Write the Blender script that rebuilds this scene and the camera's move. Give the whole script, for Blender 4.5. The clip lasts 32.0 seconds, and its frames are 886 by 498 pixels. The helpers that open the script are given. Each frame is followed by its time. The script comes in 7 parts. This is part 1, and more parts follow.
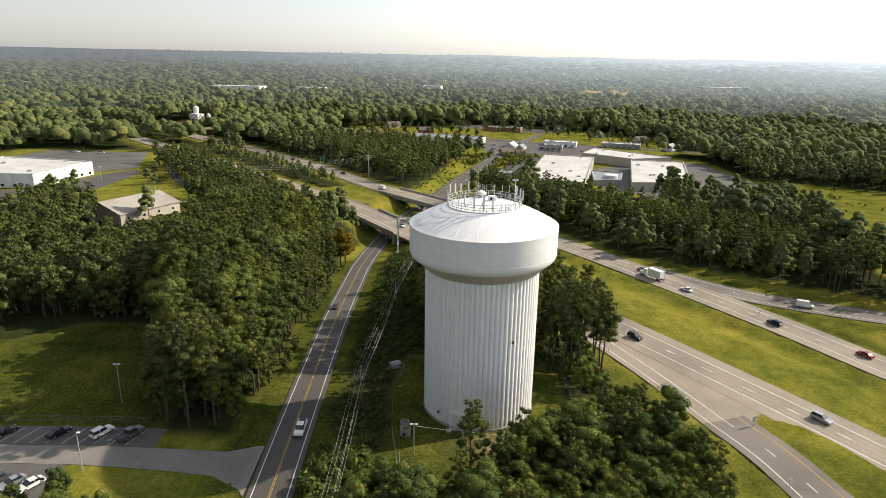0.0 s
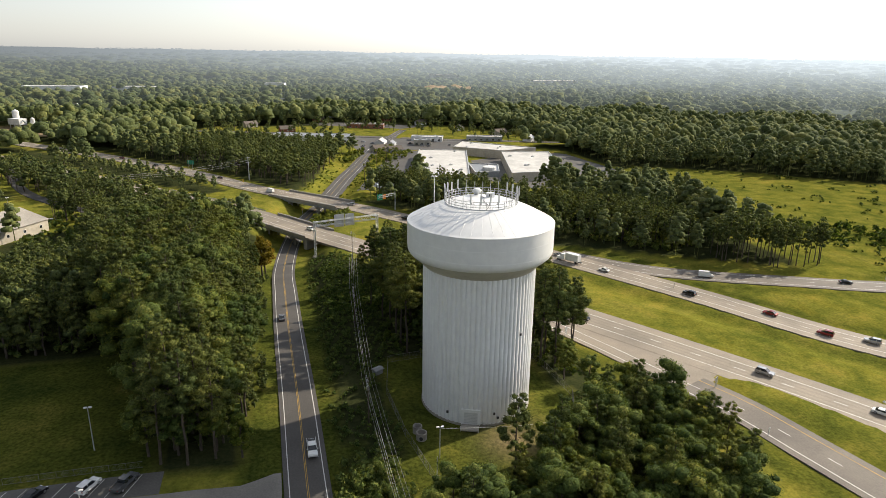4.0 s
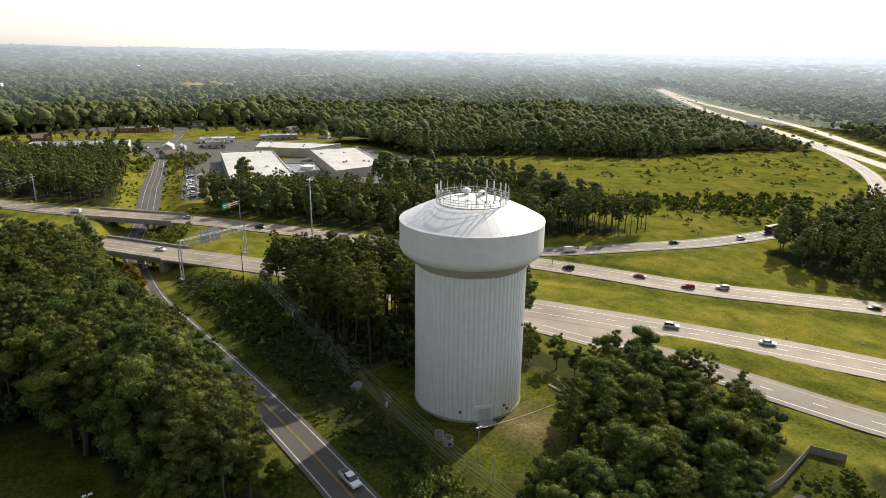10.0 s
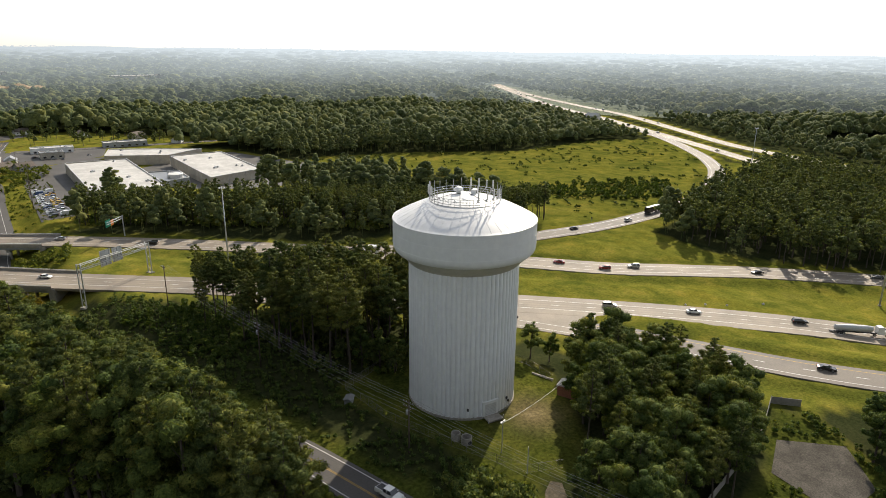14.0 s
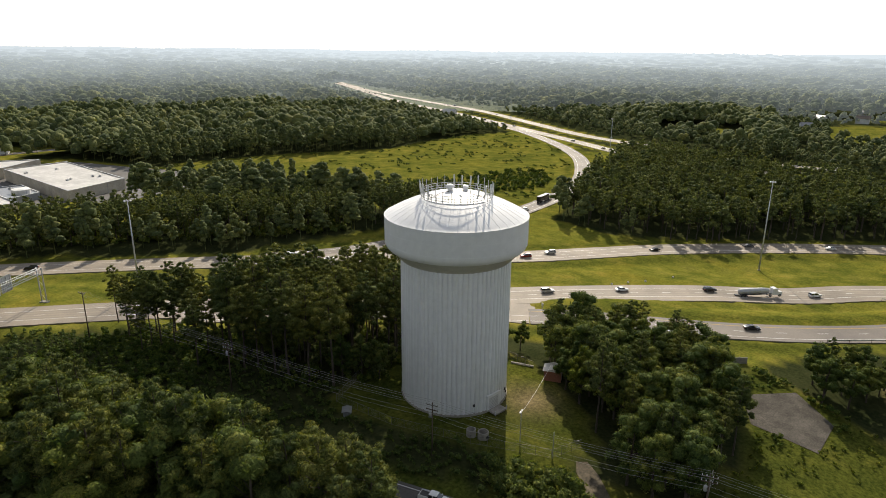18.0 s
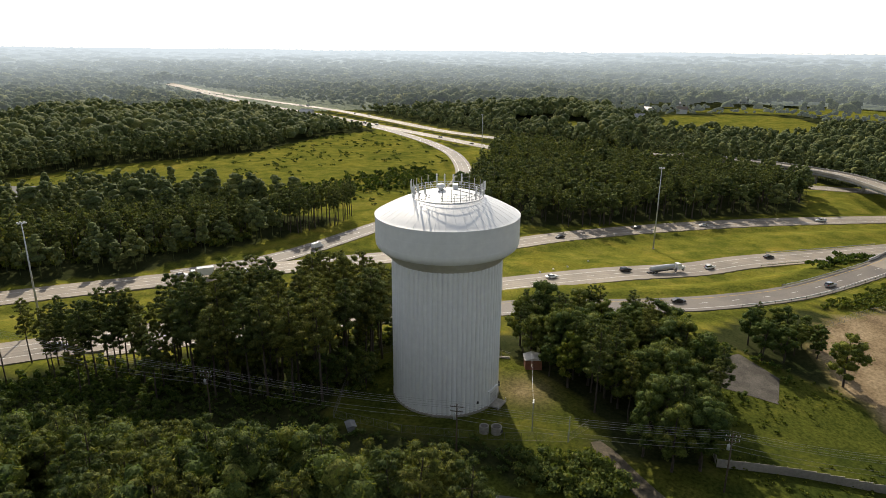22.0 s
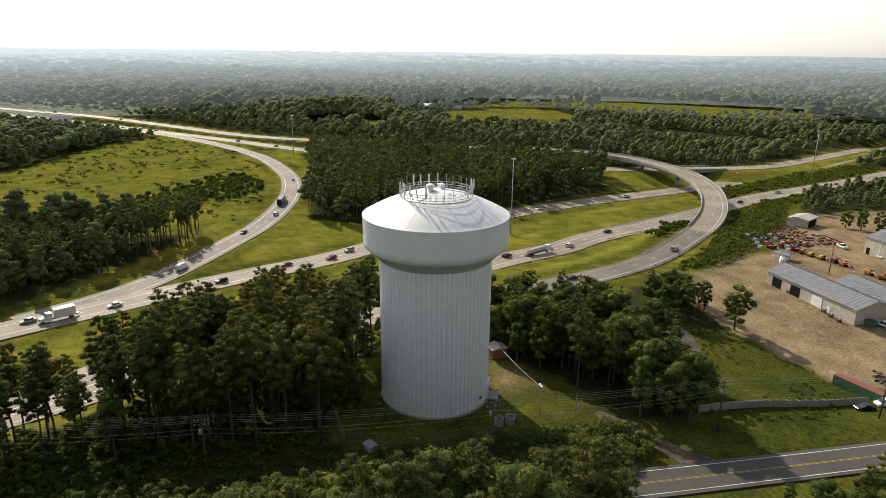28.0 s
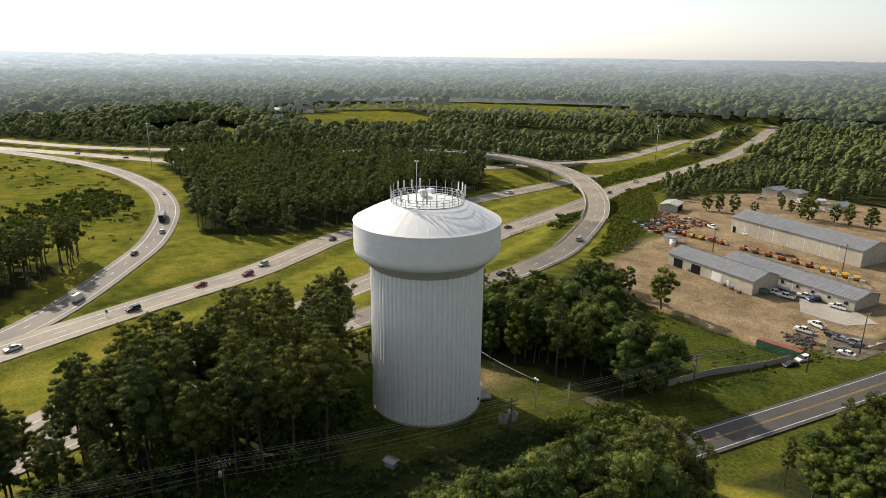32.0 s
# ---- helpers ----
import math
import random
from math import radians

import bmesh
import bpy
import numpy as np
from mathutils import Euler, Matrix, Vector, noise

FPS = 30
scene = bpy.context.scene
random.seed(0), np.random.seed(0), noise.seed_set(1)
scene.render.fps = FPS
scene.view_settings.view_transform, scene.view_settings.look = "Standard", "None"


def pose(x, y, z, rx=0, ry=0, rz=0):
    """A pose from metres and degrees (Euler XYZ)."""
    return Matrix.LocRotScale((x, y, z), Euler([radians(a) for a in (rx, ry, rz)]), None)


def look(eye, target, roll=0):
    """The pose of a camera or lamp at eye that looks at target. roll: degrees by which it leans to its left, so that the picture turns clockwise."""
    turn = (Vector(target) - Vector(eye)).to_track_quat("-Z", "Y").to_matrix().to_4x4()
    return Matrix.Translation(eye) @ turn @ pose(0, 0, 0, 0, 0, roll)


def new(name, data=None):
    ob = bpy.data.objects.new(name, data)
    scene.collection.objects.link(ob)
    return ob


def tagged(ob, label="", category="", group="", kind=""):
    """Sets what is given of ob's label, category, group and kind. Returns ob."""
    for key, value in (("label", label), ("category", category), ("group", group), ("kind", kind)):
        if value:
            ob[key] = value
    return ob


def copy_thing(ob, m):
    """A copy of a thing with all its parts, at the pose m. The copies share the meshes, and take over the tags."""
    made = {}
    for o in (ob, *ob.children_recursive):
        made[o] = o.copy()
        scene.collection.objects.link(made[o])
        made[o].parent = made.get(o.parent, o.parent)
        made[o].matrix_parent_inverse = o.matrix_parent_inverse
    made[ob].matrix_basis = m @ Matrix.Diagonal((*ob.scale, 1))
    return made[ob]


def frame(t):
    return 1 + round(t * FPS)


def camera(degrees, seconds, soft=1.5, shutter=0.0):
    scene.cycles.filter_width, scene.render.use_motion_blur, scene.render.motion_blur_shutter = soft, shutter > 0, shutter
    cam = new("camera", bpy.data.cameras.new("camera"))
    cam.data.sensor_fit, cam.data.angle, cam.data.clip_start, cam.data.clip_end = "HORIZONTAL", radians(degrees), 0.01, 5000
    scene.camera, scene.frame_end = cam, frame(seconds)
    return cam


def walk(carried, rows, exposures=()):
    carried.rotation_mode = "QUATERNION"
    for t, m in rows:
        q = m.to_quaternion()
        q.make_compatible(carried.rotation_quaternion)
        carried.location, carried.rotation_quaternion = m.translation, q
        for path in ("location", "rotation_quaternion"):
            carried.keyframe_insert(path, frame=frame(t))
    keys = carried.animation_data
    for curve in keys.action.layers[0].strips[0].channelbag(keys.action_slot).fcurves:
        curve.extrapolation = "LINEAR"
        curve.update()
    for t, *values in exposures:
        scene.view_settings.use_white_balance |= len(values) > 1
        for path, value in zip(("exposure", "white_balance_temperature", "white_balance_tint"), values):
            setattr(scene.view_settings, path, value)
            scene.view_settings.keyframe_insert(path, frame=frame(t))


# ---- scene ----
# Metres; the origin is the foot of the water tower, x east, y north.
cam = camera(68.9, 32.0, soft=0.7)
METRES = 265.0
ROWS = [
    (0.0, 0.0, 0.0, 0.0, 0.28, -16.74, -0.94),
    (0.5, -0.0159, 0.0005, 0.0, -1.56, -16.75, -0.92),
    (1.0, -0.0318, 0.0015, 0.0002, -3.36, -16.76, -0.91),
    (1.5, -0.0476, 0.003, 0.0002, -5.21, -16.78, -0.89),
    (2.0, -0.0633, 0.005, 0.0002, -7.05, -16.81, -0.86),
    (2.5, -0.079, 0.0075, 0.0002, -8.86, -16.82, -0.85),
    (3.0, -0.0945, 0.0106, 0.0003, -10.66, -16.84, -0.85),
    (3.5, -0.1099, 0.0142, 0.0002, -12.46, -16.86, -0.83),
    (5.5, -0.1689, 0.0328, 0.0011, -19.71, -16.97, -0.81),
    (6.0, -0.1836, 0.039, 0.0012, -21.55, -17.0, -0.79),
    (6.5, -0.1982, 0.0458, 0.0014, -23.39, -17.01, -0.8),
    (7.0, -0.2124, 0.0526, 0.0017, -25.18, -17.03, -0.8),
    (7.5, -0.2265, 0.0599, 0.002, -27.02, -17.04, -0.81),
    (8.0, -0.2404, 0.0676, 0.002, -28.86, -17.04, -0.8),
    (8.5, -0.2541, 0.0759, 0.0024, -30.71, -17.06, -0.77),
    (9.0, -0.2678, 0.0847, 0.0027, -32.56, -17.07, -0.78),
    (9.5, -0.2809, 0.094, 0.003, -34.4, -17.1, -0.76),
    (10.0, -0.2939, 0.1036, 0.0031, -36.25, -17.1, -0.74),
    (10.5, -0.3064, 0.1137, 0.0035, -38.1, -17.12, -0.69),
    (11.0, -0.3186, 0.1241, 0.0036, -39.96, -17.14, -0.67),
    (11.5, -0.3304, 0.1346, 0.0037, -41.81, -17.16, -0.65),
    (12.0, -0.3415, 0.1456, 0.0036, -43.65, -17.17, -0.64),
    (12.5, -0.3527, 0.1568, 0.0034, -45.47, -17.17, -0.64),
    (13.0, -0.3633, 0.1686, 0.0038, -47.28, -17.2, -0.62),
    (13.5, -0.3735, 0.1808, 0.0038, -49.12, -17.22, -0.61),
    (14.0, -0.3832, 0.1929, 0.0032, -50.93, -17.16, -0.56),
    (14.5, -0.3929, 0.2057, 0.0035, -52.75, -17.2, -0.55),
    (16.5, -0.4261, 0.2585, 0.0019, -60.04, -17.18, -0.51),
    (17.0, -0.4331, 0.2722, 0.0017, -61.84, -17.2, -0.49),
    (17.5, -0.4396, 0.2864, 0.0013, -63.64, -17.21, -0.49),
    (18.0, -0.4456, 0.3005, 0.0011, -65.44, -17.2, -0.47),
    (18.5, -0.4513, 0.3149, 0.001, -67.25, -17.21, -0.46),
    (19.0, -0.4565, 0.3294, 0.0008, -69.07, -17.21, -0.45),
    (19.5, -0.4613, 0.3443, 0.0008, -70.87, -17.21, -0.45),
    (20.0, -0.4656, 0.3591, 0.0007, -72.69, -17.21, -0.45),
    (20.5, -0.4693, 0.3741, 0.0004, -74.52, -17.2, -0.44),
    (21.0, -0.4726, 0.3891, 0.0002, -76.32, -17.22, -0.45),
    (21.5, -0.4755, 0.4043, -0.0001, -78.12, -17.2, -0.43),
    (22.0, -0.478, 0.4193, -0.0, -79.9, -17.21, -0.42),
    (22.5, -0.4797, 0.4348, -0.0001, -81.68, -17.23, -0.49),
    (23.0, -0.4811, 0.45, -0.0005, -83.46, -17.21, -0.49),
    (23.5, -0.4818, 0.4645, -0.0006, -85.13, -17.22, -0.51),
    (24.0, -0.4822, 0.4796, -0.0009, -86.92, -17.2, -0.49),
    (24.5, -0.4825, 0.495, -0.0011, -88.71, -17.19, -0.5),
    (25.0, -0.4816, 0.5104, -0.0016, -90.5, -17.19, -0.53),
    (25.5, -0.4806, 0.5256, -0.0023, -92.27, -17.15, -0.54),
    (27.5, -0.4737, 0.5877, -0.0019, -99.6, -17.14, -0.6),
    (28.0, -0.4706, 0.6028, -0.0021, -101.43, -17.09, -0.61),
    (28.5, -0.4668, 0.6178, -0.002, -103.25, -17.07, -0.64),
    (29.0, -0.4628, 0.6327, -0.0022, -105.08, -17.0, -0.67),
    (29.5, -0.458, 0.6474, -0.0024, -106.93, -16.98, -0.67),
    (30.0, -0.4531, 0.6619, -0.0023, -108.73, -16.95, -0.66),
    (30.5, -0.4475, 0.6763, -0.0022, -110.57, -16.9, -0.68),
    (31.0, -0.4416, 0.6904, -0.0021, -112.4, -16.82, -0.65),
    (31.5, -0.4349, 0.7045, -0.0019, -114.23, -16.8, -0.66),
    (32.0, -0.4279, 0.7184, -0.002, -116.08, -16.75, -0.67),
]
EYE = (-8.63, -133.94, 77.1)
walk(cam, [(t, pose(EYE[0] + METRES * x, EYE[1] + METRES * y, EYE[2] + METRES * z, 90 + pitch, roll, yaw)) for t, x, y, z, yaw, pitch, roll in ROWS],
     [(0.0, 0.78), (6.0, 0.76), (13.0, 0.62), (20.0, 0.50), (26.0, 0.50), (32.0, 0.58)])

# ---- world, sun, exposure ----
SUN_AZ, SUN_EL = math.atan2(0.945, 0.325), radians(34)
world = bpy.data.worlds.new("world")
scene.world = world
world.use_nodes = True
wn = world.node_tree.nodes
sky = wn.new("ShaderNodeTexSky")
sky.sky_type, sky.sun_disc = "NISHITA", False
sky.sun_elevation, sky.sun_rotation = SUN_EL, SUN_AZ
sky.air_density, sky.dust_density, sky.ozone_density, sky.altitude = 1.0, 1.0, 1.0, 100
hazy = wn.new("ShaderNodeHueSaturation")       # humid, milky summer air
hazy.inputs["Saturation"].default_value = 0.6
world.node_tree.links.new(sky.outputs[0], hazy.inputs["Color"])
wc = wn.new("ShaderNodeTexCoord")              # the haze whitens evenly towards the horizon all round
ws = wn.new("ShaderNodeSeparateXYZ")
wr = wn.new("ShaderNodeMapRange")
wr.interpolation_type = "SMOOTHERSTEP"
wr.inputs["From Min"].default_value, wr.inputs["From Max"].default_value = -0.02, 0.42
wr.inputs["To Min"].default_value, wr.inputs["To Max"].default_value = 0.34, 0.28
wm = wn.new("ShaderNodeMix")
wm.data_type = "RGBA"
wm.inputs[7].default_value = (6.2, 6.2, 6.2, 1)
world.node_tree.links.new(wc.outputs["Generated"], ws.inputs[0])
world.node_tree.links.new(ws.outputs["Z"], wr.inputs["Value"])
world.node_tree.links.new(wr.outputs[0], wm.inputs[0])
world.node_tree.links.new(hazy.outputs[0], wm.inputs[6])
world.node_tree.links.new(wm.outputs[2], wn["Background"].inputs["Color"])
wd = wn.new("ShaderNodeVectorMath")            # hazy air is brighter on the sun's side
wd.operation = "DOT_PRODUCT"
wd.inputs[1].default_value = (0.945, 0.325, 0)
wg = wn.new("ShaderNodeMapRange")
wg.interpolation_type = "SMOOTHSTEP"
wg.inputs["From Min"].default_value, wg.inputs["From Max"].default_value = -0.5, 0.95
wg.inputs["To Min"].default_value, wg.inputs["To Max"].default_value = 0.075, 0.135
world.node_tree.links.new(wc.outputs["Generated"], wd.inputs[0])
world.node_tree.links.new(wd.outputs["Value"], wg.inputs["Value"])
world.node_tree.links.new(wg.outputs[0], wn["Background"].inputs["Strength"])
lamp = bpy.data.lights.new("sun", "SUN")
lamp.energy, lamp.angle, lamp.color = 4.15, radians(0.8), (1.0, 0.885, 0.72)
sun_dir = Vector((math.sin(SUN_AZ) * math.cos(SUN_EL), math.cos(SUN_AZ) * math.cos(SUN_EL), math.sin(SUN_EL)))
sun = new("sun", lamp)
sun.matrix_world = look(sun_dir * 300, (0, 0, 0))

# ---- materials ----
def nodes_of(name, rough=0.8, metal=0.0, spec=0.3):
    m = bpy.data.materials.new(name)
    m.use_nodes = True
    nt = m.node_tree
    b = nt.nodes["Principled BSDF"]
    b.inputs["Roughness"].default_value, b.inputs["Metallic"].default_value = rough, metal
    b.inputs["Specular IOR Level"].default_value = spec
    return m, nt, b


def noise_of(nt, scale, detail=4, coord="Object", rough=0.6, stretch=None):
    tc = nt.nodes.new("ShaderNodeTexCoord") if coord != "World" else nt.nodes.new("ShaderNodeNewGeometry")
    src = tc.outputs["Position" if coord == "World" else coord]
    if stretch:
        mp = nt.nodes.new("ShaderNodeMapping")
        mp.inputs["Scale"].default_value = stretch
        nt.links.new(src, mp.inputs["Vector"])
        src = mp.outputs[0]
    n = nt.nodes.new("ShaderNodeTexNoise")
    n.inputs["Scale"].default_value, n.inputs["Detail"].default_value, n.inputs["Roughness"].default_value = scale, detail, rough
    nt.links.new(src, n.inputs["Vector"])
    return n.outputs["Fac"]


def ramp_of(nt, fac, stops):
    r = nt.nodes.new("ShaderNodeValToRGB")
    e = r.color_ramp.elements
    for i, (p, c) in enumerate(stops):
        el = e[i] if i < 2 else e.new(p)
        el.position, el.color = p, (*c, 1)
    nt.links.new(fac, r.inputs["Fac"])
    return r.outputs["Color"]


def mix_of(nt, a, b, fac, how="MIX"):
    m = nt.nodes.new("ShaderNodeMix")
    m.data_type, m.blend_type = "RGBA", how
    for sock, v in ((m.inputs[0], fac), (m.inputs[6], a), (m.inputs[7], b)):
        if isinstance(v, (int, float)):
            sock.default_value = v
        elif isinstance(v, tuple):
            sock.default_value = (*v, 1)
        else:
            nt.links.new(v, sock)
    return m.outputs[2]


def bump_of(nt, b, height, strength, dist):
    n = nt.nodes.new("ShaderNodeBump")
    n.inputs["Strength"].default_value, n.inputs["Distance"].default_value = strength, dist
    nt.links.new(height, n.inputs["Height"])
    nt.links.new(n.outputs[0], b.inputs["Normal"])


def surface(name, c1, c2, scale=1.0, rough=0.8, metal=0.0, coord="Object", big=0.08, dark=0.75, bump=0.0, stretch=None, spec=0.3):
    """A worn surface: fine grain between two colours and broad stains."""
    m, nt, b = nodes_of(name, rough, metal, spec)
    fine = noise_of(nt, scale, 5, coord, stretch=stretch)
    col = ramp_of(nt, fine, [(0.3, c1), (0.7, c2)])
    stain = ramp_of(nt, noise_of(nt, big, 4, coord), [(0.35, (dark,) * 3), (0.65, (1, 1, 1))])
    nt.links.new(mix_of(nt, col, stain, 1.0, "MULTIPLY"), b.inputs["Base Color"])
    if bump:
        bump_of(nt, b, fine, bump, 0.05)
    return m


def foliage(name, c1, c2, c3, through_light=0.35, per="object", spec=0.08, dusty=0.0, grain_size=2.2):
    """Leaves: colour varies by tuft and by tree; light passes through."""
    m, nt, b = nodes_of(name, 0.75, 0, spec)
    if per == "object":
        rnd = nt.nodes.new("ShaderNodeObjectInfo").outputs["Random"]
    else:
        rnd = noise_of(nt, 0.06, 2, "World")
    if dusty:                                   # dusty adds a pale bluish sheen that stands in for haze
        b.inputs["Sheen Weight"].default_value, b.inputs["Sheen Roughness"].default_value = dusty, 0.55
        b.inputs["Sheen Tint"].default_value = (0.86, 0.93, 0.95, 1)
    isl = nt.nodes.new("ShaderNodeNewGeometry").outputs["Random Per Island"]
    tuft = ramp_of(nt, isl, [(0.0, c1), (0.6, c2), (1.0, c3)])
    tree = ramp_of(nt, rnd, [(0.25, (0.72, 0.80, 0.8)), (0.5, (1, 1, 1)), (0.72, (1.2, 1.12, 0.9))])
    col = mix_of(nt, tuft, tree, 1.0, "MULTIPLY")
    # fine noise in the colour paints the shaded gaps between leaves
    grain = noise_of(nt, grain_size, 3, "World", 0.75)
    col = mix_of(nt, col, ramp_of(nt, grain, [(0.36, (0.42, 0.44, 0.46)), (0.52, (0.96, 0.97, 0.97)), (0.68, (1.32, 1.28, 1.12))]), 1.0, "MULTIPLY")
    bump_of(nt, b, grain, 0.7, 0.8 / grain_size)
    nt.links.new(col, b.inputs["Base Color"])
    tr = nt.nodes.new("ShaderNodeBsdfTranslucent")
    nt.links.new(mix_of(nt, col, (1.25, 1.2, 0.5), 1.0, "MULTIPLY"), tr.inputs["Color"])
    ms = nt.nodes.new("ShaderNodeMixShader")
    ms.inputs[0].default_value = through_light
    nt.links.new(b.outputs[0], ms.inputs[1])
    nt.links.new(tr.outputs[0], ms.inputs[2])
    nt.links.new(ms.outputs[0], nt.nodes["Material Output"].inputs["Surface"])
    return m


def plain(name, c, rough=0.5, metal=0.0, spec=0.4, var=0.85):
    return surface(name, tuple(v * var for v in c), c, 2.0, rough, metal, dark=0.88, big=0.5, spec=spec)


def ground_material():
    m, nt, b = nodes_of("ground_cover", 0.95, 0, 0.0)
    at = nt.nodes.new("ShaderNodeAttribute")
    at.attribute_name = "cover"
    sp = nt.nodes.new("ShaderNodeSeparateColor")
    nt.links.new(at.outputs["Color"], sp.inputs[0])
    fine = noise_of(nt, 1.3, 6, "World")
    mid = noise_of(nt, 0.11, 5, "World")
    broad = noise_of(nt, 0.025, 4, "World")
    grass = mix_of(nt, ramp_of(nt, mid, [(0.30, (0.092, 0.102, 0.019)), (0.5, (0.156, 0.153, 0.026)), (0.70, (0.222, 0.190, 0.040))]),
                   ramp_of(nt, fine, [(0.35, (0.74, 0.78, 0.74)), (0.65, (1.18, 1.15, 1.05))]), 1.0, "MULTIPLY")
    brush = mix_of(nt, ramp_of(nt, mix_of(nt, broad, mid, 0.45), [(0.38, (0.026, 0.038, 0.010)), (0.54, (0.060, 0.070, 0.015)), (0.72, (0.130, 0.120, 0.030))]),
                   ramp_of(nt, fine, [(0.35, (0.5, 0.56, 0.52)), (0.65, (1.35, 1.28, 1.1))]), 1.0, "MULTIPLY")
    # near-black woodland floor, lowered to carry the thicket's shade as well
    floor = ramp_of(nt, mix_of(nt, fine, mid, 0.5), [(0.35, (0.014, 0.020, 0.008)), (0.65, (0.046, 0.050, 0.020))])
    dirt = mix_of(nt, ramp_of(nt, mid, [(0.28, (0.135, 0.10, 0.06)), (0.5, (0.222, 0.166, 0.10)), (0.72, (0.31, 0.24, 0.15))]),
                  ramp_of(nt, fine, [(0.33, (0.6, 0.6, 0.6)), (0.67, (1.18, 1.18, 1.18))]), 1.0, "MULTIPLY")
    patch = ramp_of(nt, mix_of(nt, broad, noise_of(nt, 0.16, 4, "World", stretch=(1.0, 0.55, 1.0)), 0.5), [(0.38, (0.62, 0.70, 0.74)), (0.5, (0.95, 0.97, 1.0)), (0.62, (1.08, 1.0, 0.95))])
    grass = mix_of(nt, grass, patch, 1.0, "MULTIPLY")
    col = mix_of(nt, grass, brush, sp.outputs["Green"])
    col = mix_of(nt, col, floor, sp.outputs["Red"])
    col = mix_of(nt, col, dirt, sp.outputs["Blue"])
    nt.links.new(col, b.inputs["Base Color"])
    bump_of(nt, b, fine, 0.6, 0.25)
    return m


def paving(name, c1, c2, joint=0.0, rough=0.75):
    """Road surface with grain, stains and patches."""
    m, nt, b = nodes_of(name, rough, 0, 0.35)
    grain = noise_of(nt, 3.0, 6, "World")
    patch = noise_of(nt, 0.05, 5, "World")
    col = ramp_of(nt, grain, [(0.3, c1), (0.7, c2)])
    col = mix_of(nt, col, ramp_of(nt, patch, [(0.35, (0.72, 0.71, 0.7)), (0.6, (1.08, 1.06, 1.02))]), 1.0, "MULTIPLY")
    nt.links.new(col, b.inputs["Base Color"])
    bump_of(nt, b, grain, 0.2, 0.01)
    return m


def tower_material():
    m, nt, b = nodes_of("white_tank_paint", 0.42, 0, 0.5)
    grain = noise_of(nt, 0.6, 6)
    streak = noise_of(nt, 0.35, 4, stretch=(1.2, 1.2, 0.06))
    col = ramp_of(nt, grain, [(0.3, (0.67, 0.675, 0.675)), (0.7, (0.75, 0.755, 0.75))])
    col = mix_of(nt, col, ramp_of(nt, streak, [(0.22, (0.88, 0.875, 0.855)), (0.36, (0.975, 0.975, 0.97)), (0.7, (1, 1, 1))]), 1.0, "MULTIPLY")
    nt.links.new(col, b.inputs["Base Color"])
    nt.links.new(ramp_of(nt, grain, [(0.3, (0.36,) * 3), (0.7, (0.52,) * 3)]), b.inputs["Roughness"])
    return m


GROUND = ground_material()
CONCRETE_ROAD = paving("highway_concrete", (0.19, 0.165, 0.132), (0.27, 0.232, 0.186))
ASPHALT = paving("grey_asphalt", (0.055, 0.052, 0.049), (0.085, 0.080, 0.075))
WORN_CONCRETE = paving("tyre_worn_concrete", (0.165, 0.145, 0.118), (0.24, 0.208, 0.168))
RAMP_ASPHALT = paving("ramp_asphalt", (0.115, 0.10, 0.086), (0.16, 0.142, 0.122))
DRIVE_CONCRETE = paving("drive_concrete", (0.15, 0.143, 0.13), (0.205, 0.195, 0.178))
LOT_ASPHALT = paving("lot_asphalt", (0.075, 0.073, 0.070), (0.11, 0.106, 0.10))
PALE_CONCRETE = surface("pale_concrete", (0.27, 0.25, 0.215), (0.39, 0.36, 0.315), 1.5, 0.85, coord="World", bump=0.2)
GRAVEL = surface("gravel", (0.066, 0.062, 0.053), (0.140, 0.127, 0.108), 3.0, 0.95, coord="World", bump=0.6, big=0.25, dark=0.6, spec=0.05)
LINE_WHITE = surface("road_paint_white", (0.50, 0.49, 0.46), (0.78, 0.77, 0.74), 2.5, 0.6, coord="World")
LINE_YELLOW = surface("road_paint_yellow", (0.36, 0.22, 0.03), (0.50, 0.31, 0.05), 2.5, 0.6, coord="World")
TANK_WHITE = tower_material()
TANK_CREAM = surface("cream_tank_paint", (0.47, 0.44, 0.37), (0.56, 0.53, 0.45), 0.6, 0.5, dark=0.85)
STEEL = surface("galvanised_steel", (0.44, 0.45, 0.45), (0.58, 0.59, 0.59), 3.0, 0.5, 0.3)
# near-black for flat panels that paint the shade inside open bays
DARK_INSIDE = plain("unlit_interior", (0.012, 0.012, 0.012), 0.9, 0.0, 0.1)
DARK_STEEL = plain("dark_steel", (0.06, 0.06, 0.06), 0.5, 0.5)
WOOD_POLE = surface("weathered_pole_wood", (0.075, 0.055, 0.04), (0.15, 0.115, 0.085), 6.0, 0.9, stretch=(1, 1, 0.1))
BARK = surface("pine_bark", (0.05, 0.04, 0.032), (0.11, 0.088, 0.068), 4.0, 0.95, stretch=(1, 1, 0.3))
PINE = foliage("pine_needles", (0.066, 0.088, 0.032), (0.114, 0.138, 0.043), (0.180, 0.188, 0.056), 0.28)
LEAF = foliage("broad_leaves", (0.062, 0.092, 0.027), (0.112, 0.146, 0.038), (0.182, 0.198, 0.050), 0.32)
BUSH = foliage("shrub_leaves", (0.044, 0.074, 0.016), (0.092, 0.126, 0.024), (0.168, 0.184, 0.040), 0.34, grain_size=3.0)
